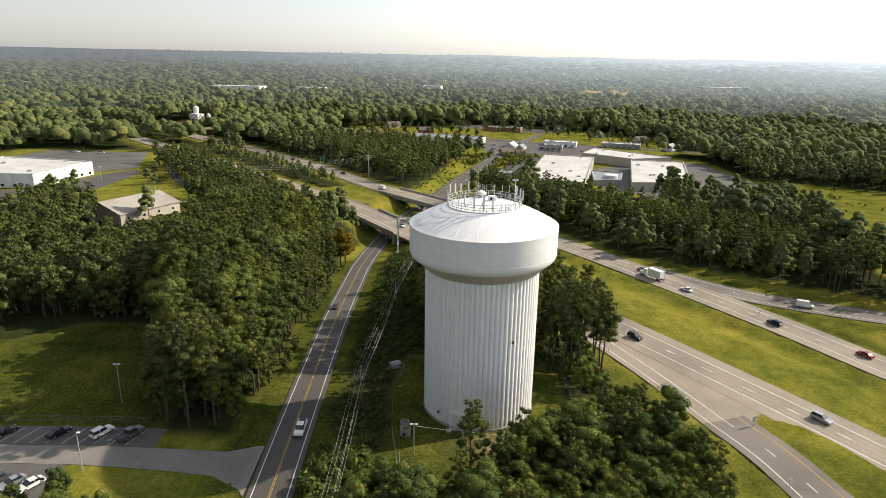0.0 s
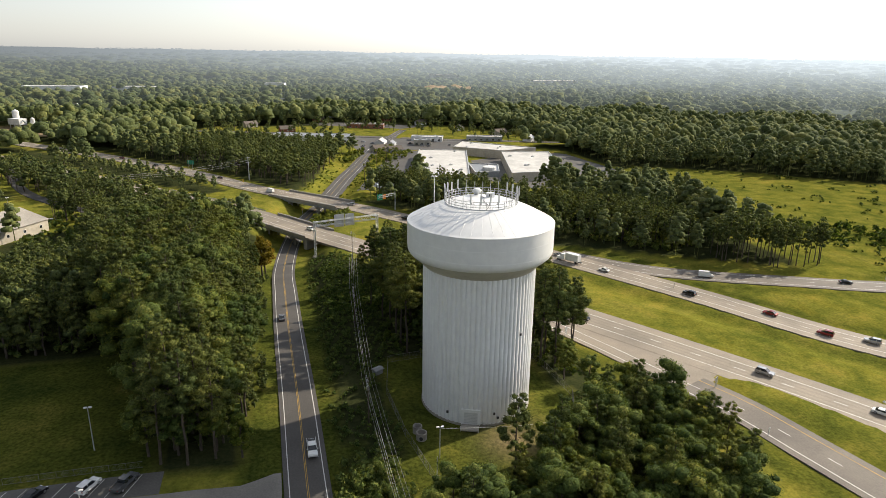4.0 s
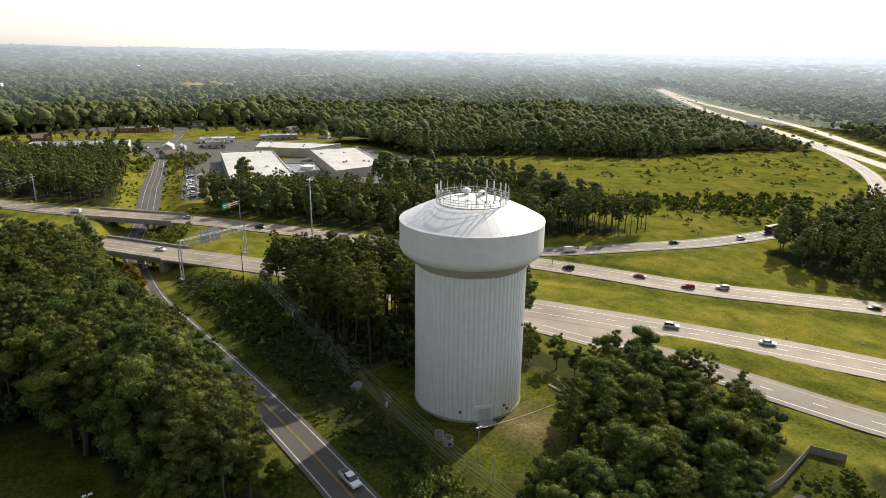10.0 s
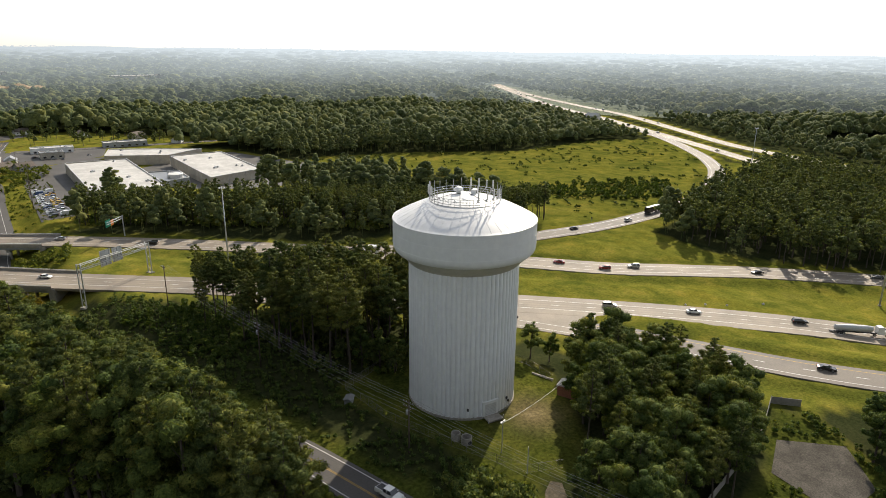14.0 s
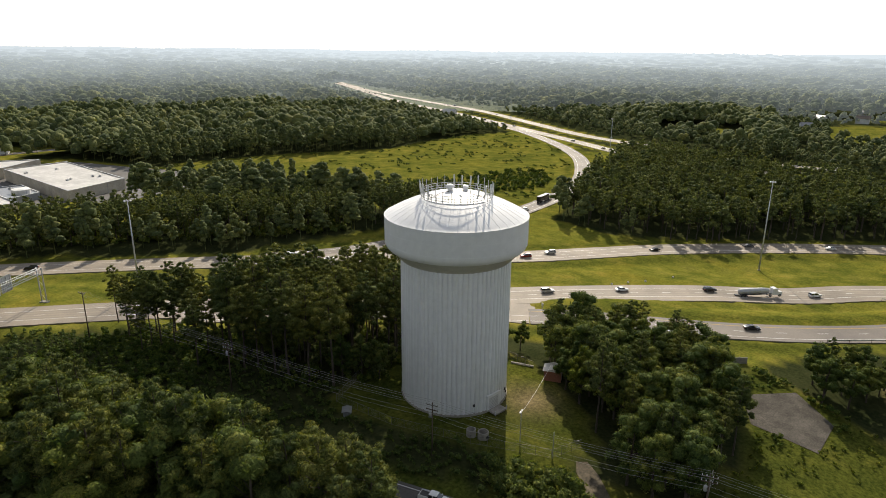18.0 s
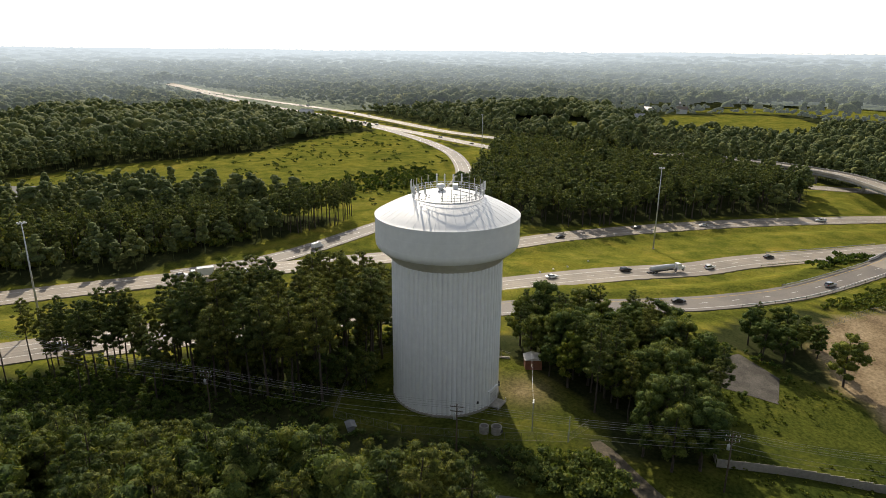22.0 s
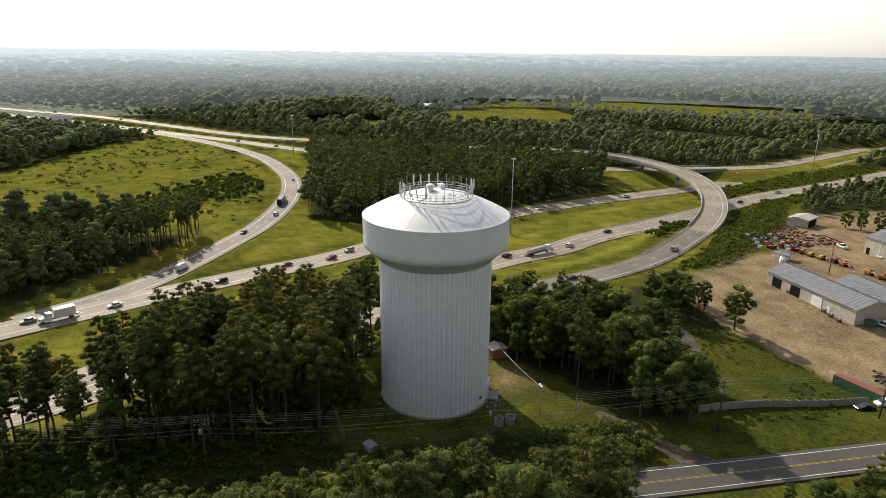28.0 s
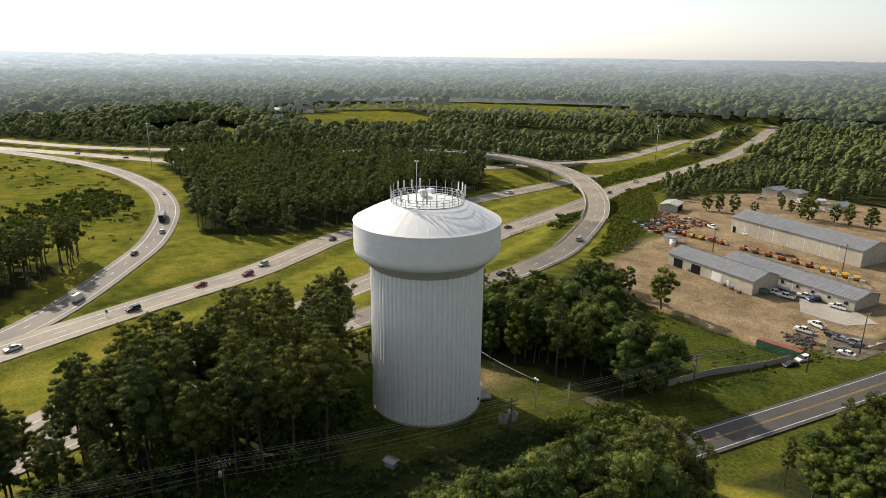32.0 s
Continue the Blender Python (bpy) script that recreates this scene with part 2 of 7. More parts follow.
AUTUMN = foliage("yellowing_leaves", (0.12, 0.09, 0.014), (0.24, 0.17, 0.020), (0.36, 0.24, 0.035), 0.35)
# the slight sheen on these two woods imitates haze over them
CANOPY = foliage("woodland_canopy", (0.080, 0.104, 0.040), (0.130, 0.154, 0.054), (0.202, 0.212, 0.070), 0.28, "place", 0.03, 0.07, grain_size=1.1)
PINE_WOOD = foliage("grove_needles", (0.068, 0.092, 0.035), (0.116, 0.142, 0.048), (0.184, 0.196, 0.060), 0.30, "place", 0.04, 0.04, grain_size=1.5)


def far_canopy():
    """Distant treetops; emission paints on haze that grows with distance and towards the sun."""
    m = foliage("distant_canopy", (0.064, 0.086, 0.036), (0.108, 0.132, 0.050), (0.178, 0.188, 0.066), 0.2, "place", 0.02, 0.06, grain_size=0.32)
    nt = m.node_tree
    geo = nt.nodes.new("ShaderNodeNewGeometry")
    ln = nt.nodes.new("ShaderNodeVectorMath")
    ln.operation = "LENGTH"
    nt.links.new(geo.outputs["Position"], ln.inputs[0])

    def math_of(how, a, b):
        n = nt.nodes.new("ShaderNodeMath")
        n.operation = how
        for sock, v in zip(n.inputs, (a, b)):
            if isinstance(v, (int, float)):
                sock.default_value = v
            else:
                nt.links.new(v, sock)
        return n.outputs[0]

    # share of emission by distance, standing in for haze
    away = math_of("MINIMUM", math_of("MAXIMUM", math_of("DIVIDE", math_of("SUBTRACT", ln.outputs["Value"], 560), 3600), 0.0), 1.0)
    haze_mix = math_of("MULTIPLY", math_of("POWER", away, 1.05), 0.97)
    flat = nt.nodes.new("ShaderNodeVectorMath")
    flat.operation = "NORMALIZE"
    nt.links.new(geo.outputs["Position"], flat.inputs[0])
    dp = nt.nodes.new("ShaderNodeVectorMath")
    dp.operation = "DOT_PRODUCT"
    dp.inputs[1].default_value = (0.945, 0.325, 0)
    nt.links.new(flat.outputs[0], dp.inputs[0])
    haze_emission = nt.nodes.new("ShaderNodeMapRange")
    haze_emission.interpolation_type = "SMOOTHSTEP"
    haze_emission.inputs["From Min"].default_value, haze_emission.inputs["From Max"].default_value = -0.2, 1.05
    haze_emission.inputs["To Min"].default_value, haze_emission.inputs["To Max"].default_value = 0.24, 0.98
    nt.links.new(dp.outputs["Value"], haze_emission.inputs["Value"])
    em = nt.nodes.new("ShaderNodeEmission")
    nt.links.new(haze_emission.outputs[0], em.inputs["Strength"])
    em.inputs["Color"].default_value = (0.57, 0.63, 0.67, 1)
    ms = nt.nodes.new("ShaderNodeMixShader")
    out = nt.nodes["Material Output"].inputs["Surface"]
    nt.links.new(haze_mix, ms.inputs[0])
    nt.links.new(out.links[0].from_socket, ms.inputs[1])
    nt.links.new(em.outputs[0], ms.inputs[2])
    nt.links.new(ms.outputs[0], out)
    return m


FAR_CANOPY = far_canopy()
WHITE_ROOF = surface("white_membrane_roof", (0.44, 0.43, 0.41), (0.58, 0.57, 0.54), 0.4, 0.8, dark=0.78)
METAL_ROOF = surface("grey_metal_roof", (0.20, 0.205, 0.21), (0.28, 0.285, 0.29), 0.6, 0.42, 0.35, dark=0.85)
TAN_WALL = surface("tan_wall_sheet", (0.40, 0.36, 0.29), (0.50, 0.46, 0.38), 0.8, 0.7)
WHITE_WALL = surface("white_wall_panel", (0.66, 0.66, 0.64), (0.78, 0.78, 0.76), 0.5, 0.7)
GREY_WALL = surface("grey_wall_panel", (0.28, 0.29, 0.30), (0.38, 0.39, 0.40), 0.7, 0.7)
BRICK_WALL = surface("red_brick_wall", (0.22, 0.09, 0.055), (0.34, 0.15, 0.09), 5.0, 0.9)
SHINGLE = surface("brown_shingle_roof", (0.11, 0.09, 0.075), (0.19, 0.16, 0.135), 2.0, 0.9)
GLASS = plain("dark_window_glass", (0.02, 0.025, 0.03), 0.08, 0.0, 0.8)
BLACK_RUBBER = plain("tyre_rubber", (0.02, 0.02, 0.02), 0.8)
FENCE_WIRE = plain("dull_fence_wire", (0.17, 0.165, 0.155), 0.6, 0.3)
TRACK = surface("dirt_track", (0.06, 0.052, 0.034), (0.16, 0.13, 0.09), 1.4, 0.95, coord="World", bump=0.4, big=0.3, dark=0.5)
DUST = surface("dusty_earth", (0.27, 0.21, 0.14), (0.40, 0.32, 0.22), 1.2, 0.95, coord="World", bump=0.3)

# ---- mesh helpers ----
class Shape:
    """Collects vertices and faces for one mesh."""

    def __init__(self):
        self.v, self.f = [], []

    def add(self, verts, faces):
        n = len(self.v)
        self.v += [tuple(p) for p in verts]
        self.f += [tuple(i + n for i in f) for f in faces]
        return self

    def box(self, c, s, turn=0.0, taper=1.0):
        """A box on centre c with sizes s, turned about z; taper shrinks its top."""
        ca, sa = math.cos(turn), math.sin(turn)
        p = []
        for z, k in ((-0.5, 1.0), (0.5, taper)):
            for x, y in ((-0.5, -0.5), (0.5, -0.5), (0.5, 0.5), (-0.5, 0.5)):
                a, b = x * s[0] * k, y * s[1] * k
                p.append((c[0] + a * ca - b * sa, c[1] + a * sa + b * ca, c[2] + z * s[2]))
        return self.add(p, [(3, 2, 1, 0), (4, 5, 6, 7), (0, 1, 5, 4), (1, 2, 6, 5), (2, 3, 7, 6), (3, 0, 4, 7)])

    def tube(self, a, b, r0, r1=None, n=8, caps=True):
        a, b = Vector(a), Vector(b)
        r1 = r0 if r1 is None else r1
        d = (b - a).normalized()
        u = d.orthogonal().normalized()
        w = d.cross(u)
        p = []
        for c, r in ((a, r0), (b, r1)):
            p += [c + (u * math.cos(2 * math.pi * i / n) + w * math.sin(2 * math.pi * i / n)) * r for i in range(n)]
        f = [(i, (i + 1) % n, n + (i + 1) % n, n + i) for i in range(n)]
        if caps:
            f += [tuple(range(n - 1, -1, -1)), tuple(range(n, 2 * n))]
        return self.add(p, f)

    def spin(self, profile, n=48, c=(0, 0, 0), wave=None):
        """Turns a profile of (radius, height) about z."""
        p = []
        for r, z in profile:
            for i in range(n):
                k = wave(i) if wave else 0.0
                a = 2 * math.pi * i / n
                p.append((c[0] + (r + k) * math.cos(a), c[1] + (r + k) * math.sin(a), c[2] + z))
        f = [(j * n + i, j * n + (i + 1) % n, (j + 1) * n + (i + 1) % n, (j + 1) * n + i) for j in range(len(profile) - 1) for i in range(n)]
        return self.add(p, f)

    def pipe(self, pts, r, n=4):
        """One bent round bar through points."""
        pts = [Vector(p) for p in pts]
        v, f = [], []
        for i, p in enumerate(pts):
            d = (pts[min(i + 1, len(pts) - 1)] - pts[max(i - 1, 0)]).normalized()
            u = d.cross(Vector((0.0, 0.0, 1.0)))
            u = u.normalized() if u.length > 1e-4 else Vector((1, 0, 0))
            w = d.cross(u)
            v += [p + (u * math.cos(2 * math.pi * k / n) + w * math.sin(2 * math.pi * k / n)) * r for k in range(n)]
        f = [(i * n + k, i * n + (k + 1) % n, (i + 1) * n + (k + 1) % n, (i + 1) * n + k) for i in range(len(pts) - 1) for k in range(n)]
        return self.add(v, f)

    def ring(self, c, r, z, t, n=48):
        """A round bar bent to a circle."""
        p = []
        for i in range(n):
            a = 2 * math.pi * i / n
            for k in range(6):
                b = 2 * math.pi * k / 6
                q = r + t * math.cos(b)
                p.append((c[0] + q * math.cos(a), c[1] + q * math.sin(a), z + t * math.sin(b)))
        f = [(i * 6 + k, ((i + 1) % n) * 6 + k, ((i + 1) % n) * 6 + (k + 1) % 6, i * 6 + (k + 1) % 6) for i in range(n) for k in range(6)]
        return self.add(p, f)

    def prism(self, outline, z0, z1):
        n = len(outline)
        p = [(x, y, z0) for x, y in outline] + [(x, y, z1) for x, y in outline]
        return self.add(p, [tuple(range(n - 1, -1, -1)), tuple(range(n, 2 * n))] + [(i, (i + 1) % n, n + (i + 1) % n, n + i) for i in range(n)])

    def mesh(self, name, material, smooth=False):
        me = bpy.data.meshes.new(name)
        me.from_pydata(self.v, [], self.f)
        me.materials.append(material)
        if smooth:
            me.shade_smooth()
        me.update()
        return me


def part(name, shape, material, parent=None, label="", smooth=False):
    ob = new(name, shape.mesh(name, material, smooth))
    if parent is not None:
        ob.parent = parent
    if label:
        ob["label"] = label
    return ob


def again(ob, parent, m):
    """The same mesh once more, as an object of its own under parent."""
    o = new(ob.name.split(".")[0], ob.data)
    o.parent, o.matrix_basis = parent, m
    return o


def thing(name, label, category, group="", kind="", at=None):
    ob = new(name)
    ob.empty_display_size = 0.5
    tagged(ob, label, category, group, kind)
    if at is not None:
        ob.matrix_basis = at
    return ob


def fast_mesh(name, verts, tris, material):
    """A mesh from arrays of vertices and triangles."""
    me = bpy.data.meshes.new(name)
    me.vertices.add(len(verts))
    me.vertices.foreach_set("co", np.asarray(verts, np.float32).ravel())
    me.loops.add(len(tris) * 3)
    me.loops.foreach_set("vertex_index", np.asarray(tris, np.int32).ravel())
    me.polygons.add(len(tris))
    me.polygons.foreach_set("loop_start", np.arange(0, len(tris) * 3, 3, dtype=np.int32))
    me.materials.append(material)
    me.update(calc_edges=True)
    return me


# ---- the plan: heights and ways ----
SPOTS = [(0, 0, 0), (64, 0, -3.5), (163, -69, -10.5), (299, -356, -15.9), (415, 40, -8.2), (80, 95, -5.6), (-25, -57, -1.4), (-80, -5, 1),
         (-7, -104, -5.0), (56, -133, -2.4), (-16, -13, -0.5), (140, 380, -11), (45, -58, -2), (-60, -110, 0), (-110, 200, -3)]


def land(x, y):
    """Height of the open land, smoothly between known spots."""
    x, y = np.asarray(x, float), np.asarray(y, float)
    s = w = 0
    for a, b, c in SPOTS:
        k = ((x - a) ** 2 + (y - b) ** 2 + 200) ** -1.5
        s, w = s + k * c, w + k
    z = s / w
    r = np.hypot(x, y)
    far = np.clip((r - 1300) / 1200, 0, 1)
    roll = 4 * np.sin(x / 310 + 1.3) * np.cos(y / 270) + 3 * np.sin(x / 140 - y / 190)
    az = np.arctan2(x, y)
    ridge = 7 * np.sin(r / 520 + 2.2 * np.sin(az * 4)) * np.clip((r - 1500) / 1500, 0, 1) * np.clip((4700 - r) / 700, 0, 1)
    return z + far * roll + ridge + (78 + 9 * np.cos(az + 0.6)) * np.clip((r - 1500) / 3250, 0, 1) ** 1.5


def glide(points, step=4.0):
    """A smooth line through points of any number of values, at even steps of the first two."""
    p = np.array(points, float)
    p = np.vstack([2 * p[0] - p[1], p, 2 * p[-1] - p[-2]])
    out = []
    for i in range(1, len(p) - 2):
        n = max(2, int(np.hypot(*(p[i + 1] - p[i])[:2]) / step))
        for k in range(n):
            t = k / n
            out.append(0.5 * ((2 * p[i]) + (p[i + 1] - p[i - 1]) * t + (2 * p[i - 1] - 5 * p[i] + 4 * p[i + 1] - p[i + 2]) * t * t
                              + (3 * p[i] - p[i - 1] - 3 * p[i + 1] + p[i + 2]) * t ** 3))
    out.append(p[-2])
    return np.array(out)


# (x, y, z) of each way's middle line, its width and material
WAYS = {
    "local_road": (glide([(-41, -420, -1), (-40, -250, -1), (-40, -150, -1.4), (-39.5, -90, -1.8), (-39.5, -50, -1.4), (-40, -20, -0.6), (-40.5, 10, -0.4),
                          (-41.5, 50, -1.8), (-42, 90, -4.6), (-42, 125, -7.4), (-38, 170, -9.6), (-30, 215, -10), (-15, 262, -10), (5, 335, -10), (20, 385, -10),
                          (48, 485, -10), (70, 540, -9), (100, 610, -8)]), 8.6, ASPHALT),
    "near_carriageway": (glide([(-560, 790, -4), (-345, 530, -3), (-230, 405, -3), (-150, 315, -3), (-97, 255, -3), (-61, 213, -3), (-27, 163, -3), (2, 121, -3),
                                (28, 81, -3.2), (52, 43, -3.3), (71, 12, -3.4), (89, -18, -3.7), (108, -49, -5), (127, -80, -7.5), (145, -106, -8.4),
                                (165, -152, -8.2), (190, -200, -9), (220, -250, -10.5), (256, -330, -13), (297, -416, -15.5), (360, -540, -16.5), (520, -800, -17)]), 15.5, CONCRETE_ROAD),
    "far_carriageway": (glide([(-520, 825, -4), (-302, 560, -4), (-186, 440, -4), (-105, 345, -3.8), (-54, 272, -3.4), (0, 211, -3.6), (46, 150, -4.6), (81, 97, -5.4),
                               (103, 57, -5), (122, 20, -5), (142, -4, -5.8), (170, -32, -8.2), (198, -80, -9), (217, -132, -8.4), (234, -186, -8.6), (258, -236, -11),
                               (292, -300, -13.5), (335, -380, -15.5), (400, -500, -17), (560, -780, -17)]), 14.5, CONCRETE_ROAD),
    "entry_ramp": (glide([(74, 118, -5.5), (92, 97, -5.5), (112, 82, -5.4), (146, 65, -4.9), (186, 50, -5.2), (245, 40, -6.0), (300, 40, -7), (345, 47, -7.6),
                          (400, 62, -8.1), (440, 80, -8.1), (480, 104, -7.9), (540, 150, -7.2), (600, 205, -6.8)]), 12.5, RAMP_ASPHALT),
    "exit_lanes": (glide([(10, 98, -3.1), (24, 72, -3.2), (36, 52, -3.3), (47, 28, -3.35), (54.5, 8, -3.35), (57.5, -1, -3.35)]), 11.6, CONCRETE_ROAD),
    "flyover_ramp": (glide([(57.5, -1, -3.35), (62.5, -15, -3.2), (66, -35, -2.8), (71, -60, -2.4), (79, -82, -2.4), (91, -106, -2.2),
                            (109, -130, -1.6), (132, -156, -0.8), (162, -180, 0), (200, -201, 0.5), (240, -213, 1), (275, -214, 1), (312, -207, 1), (342, -190, 0.5),
                            (372, -163, -0.5), (402, -118, -2.5), (432, -55, -5), (452, 0, -7)]), 12.0, RAMP_ASPHALT),
    "far_freeway_inner": (glide([(440, -540, -17), (378, -420, -15.6), (338, -350, -13), (313, -300, -9), (300, -258, -6), (303, -210, -6), (322, -160, -7), (355, -110, -7.6),
                                 (400, -50, -8.2), (431, 8, -8.2), (443, 28, -8.2), (503, 90, -7.8), (555, 146, -7.3), (628, 225, -6.8), (705, 310, -6.3), (825, 452, -6), (1000, 622, -5), (1250, 860, -4)]), 14.5, CONCRETE_ROAD),
    "far_freeway_outer": (glide([(334, -146, -7.3), (362, -110, -7.7), (408, -74, -8.1), (452, -48, -8.1), (488, -12, -8), (547, 86, -7.7), (640, 180, -6.8), (752, 290, -6.2),
                                 (868, 436, -5.9), (1045, 640, -5.5), (1290, 880, -4)]), 14.5, CONCRETE_ROAD),
    "town_street": (glide([(-220, 640, -7), (-77, 603, -7), (37, 564, -8.6), (146, 524, -9.5), (260, 490, -10)]), 11.0, ASPHALT),
    "side_drive": (glide([(-230, 400, -3.5), (-219, 368, -3.5), (-180, 278, -3), (-117, 207, -3), (-95, 190, -3)]), 6.0, ASPHALT),
}
# spans where a way is carried on a bridge: centre, half length along the way
SPANS = {"near_carriageway": [((-38, 179), 24)], "far_carriageway": [((-24, 238), 26)], "flyover_ramp": [((275, -214), 165)], "far_freeway_inner": [((302, -250), 28)]}


def on_span(name, p):
    return any(math.hypot(p[0] - c[0], p[1] - c[1]) < h for c, h in SPANS.get(name, []))


def smooth01(a):
    a = np.clip(a, 0, 1)
    return a * a * (3 - 2 * a)


def ground_z(x, y):
    """Height of the ground sheet: the land, cut and filled along the ways."""
    x, y = np.asarray(x, float), np.asarray(y, float)
    shape = x.shape
    x, y = x.ravel(), y.ravel()
    z = land(x, y)
    for name, (line, width, _) in sorted(WAYS.items(), key=lambda kv: kv[0] == "local_road"):
        pts = np.array([p for p in line if not on_span(name, p)])
        lo, hi = pts[:, :2].min(0) - 60, pts[:, :2].max(0) + 60
        idx = np.nonzero((x > lo[0]) & (x < hi[0]) & (y > lo[1]) & (y < hi[1]))[0]
        for s in range(0, len(idx), 20000):
            i = idx[s:s + 20000]
            d2 = (x[i, None] - pts[None, :, 0]) ** 2 + (y[i, None] - pts[None, :, 1]) ** 2
            k = d2.argmin(1)
            d = np.sqrt(d2[np.arange(len(i)), k])
            half = width / 2
            bed = pts[k, 2] - 0.12 - 0.45 * (1 - smooth01((d - half + 1.5) / 2.5)) - 1.0 * smooth01((d - half - 2) / 7) * (1 - smooth01((d - half - 9) / 9)) * (name.endswith("carriageway"))
            w = 1 - smooth01((d - half - 3) / (22 if name != "local_road" else 14))
            z[i] = z[i] * (1 - w) + bed * w
    return z.reshape(shape)


HEIGHTS = {}


def gz(x, y):
    """Ground height at one place."""
    key = (round(float(x), 1), round(float(y), 1))
    if key not in HEIGHTS:
        HEIGHTS[key] = float(ground_z(np.array([key[0]]), np.array([key[1]]))[0])
    return HEIGHTS[key]


def inside(poly, x, y):
    x, y = np.asarray(x), np.asarray(y)
    r = np.zeros(x.shape, bool)
    n = len(poly)
    for i in range(n):
        (x0, y0), (x1, y1) = poly[i], poly[(i + 1) % n]
        if y0 != y1:
            r ^= ((y0 > y) != (y1 > y)) & (x < (x1 - x0) * (y - y0) / (y1 - y0) + x0)
    return r


OPEN = {
    "meadow": [(170, 84), (165, 130), (185, 190), (205, 250), (215, 320), (240, 345), (300, 296), (370, 226), (440, 215), (500, 200), (545, 165), (470, 105), (400, 70), (330, 46), (245, 46), (150, 75)],
    "interchange": [(60, 110), (80, 130), (150, 85), (250, 52), (345, 62), (470, 120), (440, 40), (345, 20), (250, 30), (190, 30), (180, -5), (205, -60), (245, -160), (300, -180), (320, -240), (340, -400), (280, -420),
                    (190, -230), (120, -140), (85, -110), (45, -60), (42, -10), (30, 40), (0, 108), (-10, 130), (-40, 150), (-100, 240), (-60, 290), (0, 230), (40, 190)],
    "field": [(-180, 20), (-129, 27), (-119, 33), (-114, 42), (-84, 40), (-68, -10), (-69, -14), (-180, -14)],
    "car_park": [(-140, -14), (-50, -14), (-46, -40), (-90, -50), (-140, -50)],
    "verge": [(-52, -14), (-50, 60), (-52, 130), (-30, 130), (-14, 100), (-14, 24), (-20, 5), (-20, -60), (-28, -140), (-48, -140)],
    "tower_plot": [(-22, -30), (-22, 22), (18, 24), (24, -12), (8, -28), (-6, -36)],
    "grass_lot": [(-18, -56), (0, -64), (14, -66), (30, -60), (44, -58), (48, -66), (20, -96), (-8, -106), (-24, -125), (-30, -125), (-22, -56)],
    "yard": [(62, -104), (44, -97), (22, -97), (-10, -107), (-20, -130), (-24, -330), (160, -330), (168, -286), (148, -215), (95, -165), (75, -120)],
    "warehouses": [(52, 282), (120, 258), (190, 245), (228, 300), (222, 440), (200, 470), (110, 480), (40, 450), (20, 380), (14, 330), (22, 285)],
    "town": [(-130, 500), (-20, 450), (50, 450), (230, 480), (240, 540), (170, 640), (60, 660), (-120, 640)],
    "north_verge": [(-30, 220), (40, 240), (36, 300), (60, 420), (40, 450), (0, 430), (-14, 330), (-34, 255)],
    "west_lot": [(-360, 410), (-245, 400), (-205, 320), (-190, 240), (-215, 185), (-300, 180), (-380, 260)],
    "hall_lot": [(-205, 235), (-205, 190), (-160, 165), (-140, 185), (-120, 205), (-150, 245), (-180, 275)],
    "pasture": [(880, -190), (995, -315), (1024, -482), (853, -668), (703, -741), (660, -640), (687, -520), (774, -440), (850, -370)],
    "near_pasture": [(630, -135), (618, -274), (690, -335), (800, -330), (834, -290), (777, -150)],
    "bank": [(100, -132), (130, -162), (160, -188), (200, -210), (245, -226), (215, -270), (180, -248), (140, -212), (100, -172), (76, -134), (72, -104)],
    "south_bank": [(200, -206), (245, -222), (300, -330), (345, -430), (300, -450), (250, -360), (218, -290), (186, -250)],
    "belt_back": [(40, 256), (84, 210), (112, 180), (120, 258), (52, 282)],
    "gap": [(700, -20), (530, -38), (535, -62), (670, -56)],
    "quarry": [(240, 1270), (400, 1240), (430, 1345), (250, 1375)],
    "plant": [(-330, 560), (-250, 560), (-230, 640), (-330, 660)],
}
THICKET = [(-34, -20), (-21, -20), (-21, 22), (-12, 26), (-10, 100), (-16, 136), (-33, 132)]
DIRT = ("yard", "quarry", "plant")


def way_distance(x, y):
    """Distance to the edge of the nearest way."""
    best = np.full(x.shape, 1e9)
    for name, (line, width, _) in WAYS.items():
        pts = line[::2]
        lo, hi = pts[:, :2].min(0) - 60, pts[:, :2].max(0) + 60
        idx = np.nonzero((x > lo[0]) & (x < hi[0]) & (y > lo[1]) & (y < hi[1]))[0]
        for s in range(0, len(idx), 20000):
            i = idx[s:s + 20000]
            d = np.sqrt(((x[i, None] - pts[None, :, 0]) ** 2 + (y[i, None] - pts[None, :, 1]) ** 2).min(1)) - width / 2
            best[i] = np.minimum(best[i], d)
    return best


# ---- ground: one sheet to the horizon ----
def axis(lo, hi):
    a = list(np.arange(lo, hi + 0.1, 4.0))
    s, up, dn = 5.0, [], []
    x = hi
    while x < 4900:
        x += s
        up.append(min(x, 4950))
        s = min(s * (1.035 if x < 700 else 1.12), 160)
    s, x = 5.0, lo
    while x > -4900:
        x -= s
        dn.append(max(x, -4950))
        s = min(s * (1.035 if x > -700 else 1.12), 160)
    return np.array(dn[::-1] + a + up)


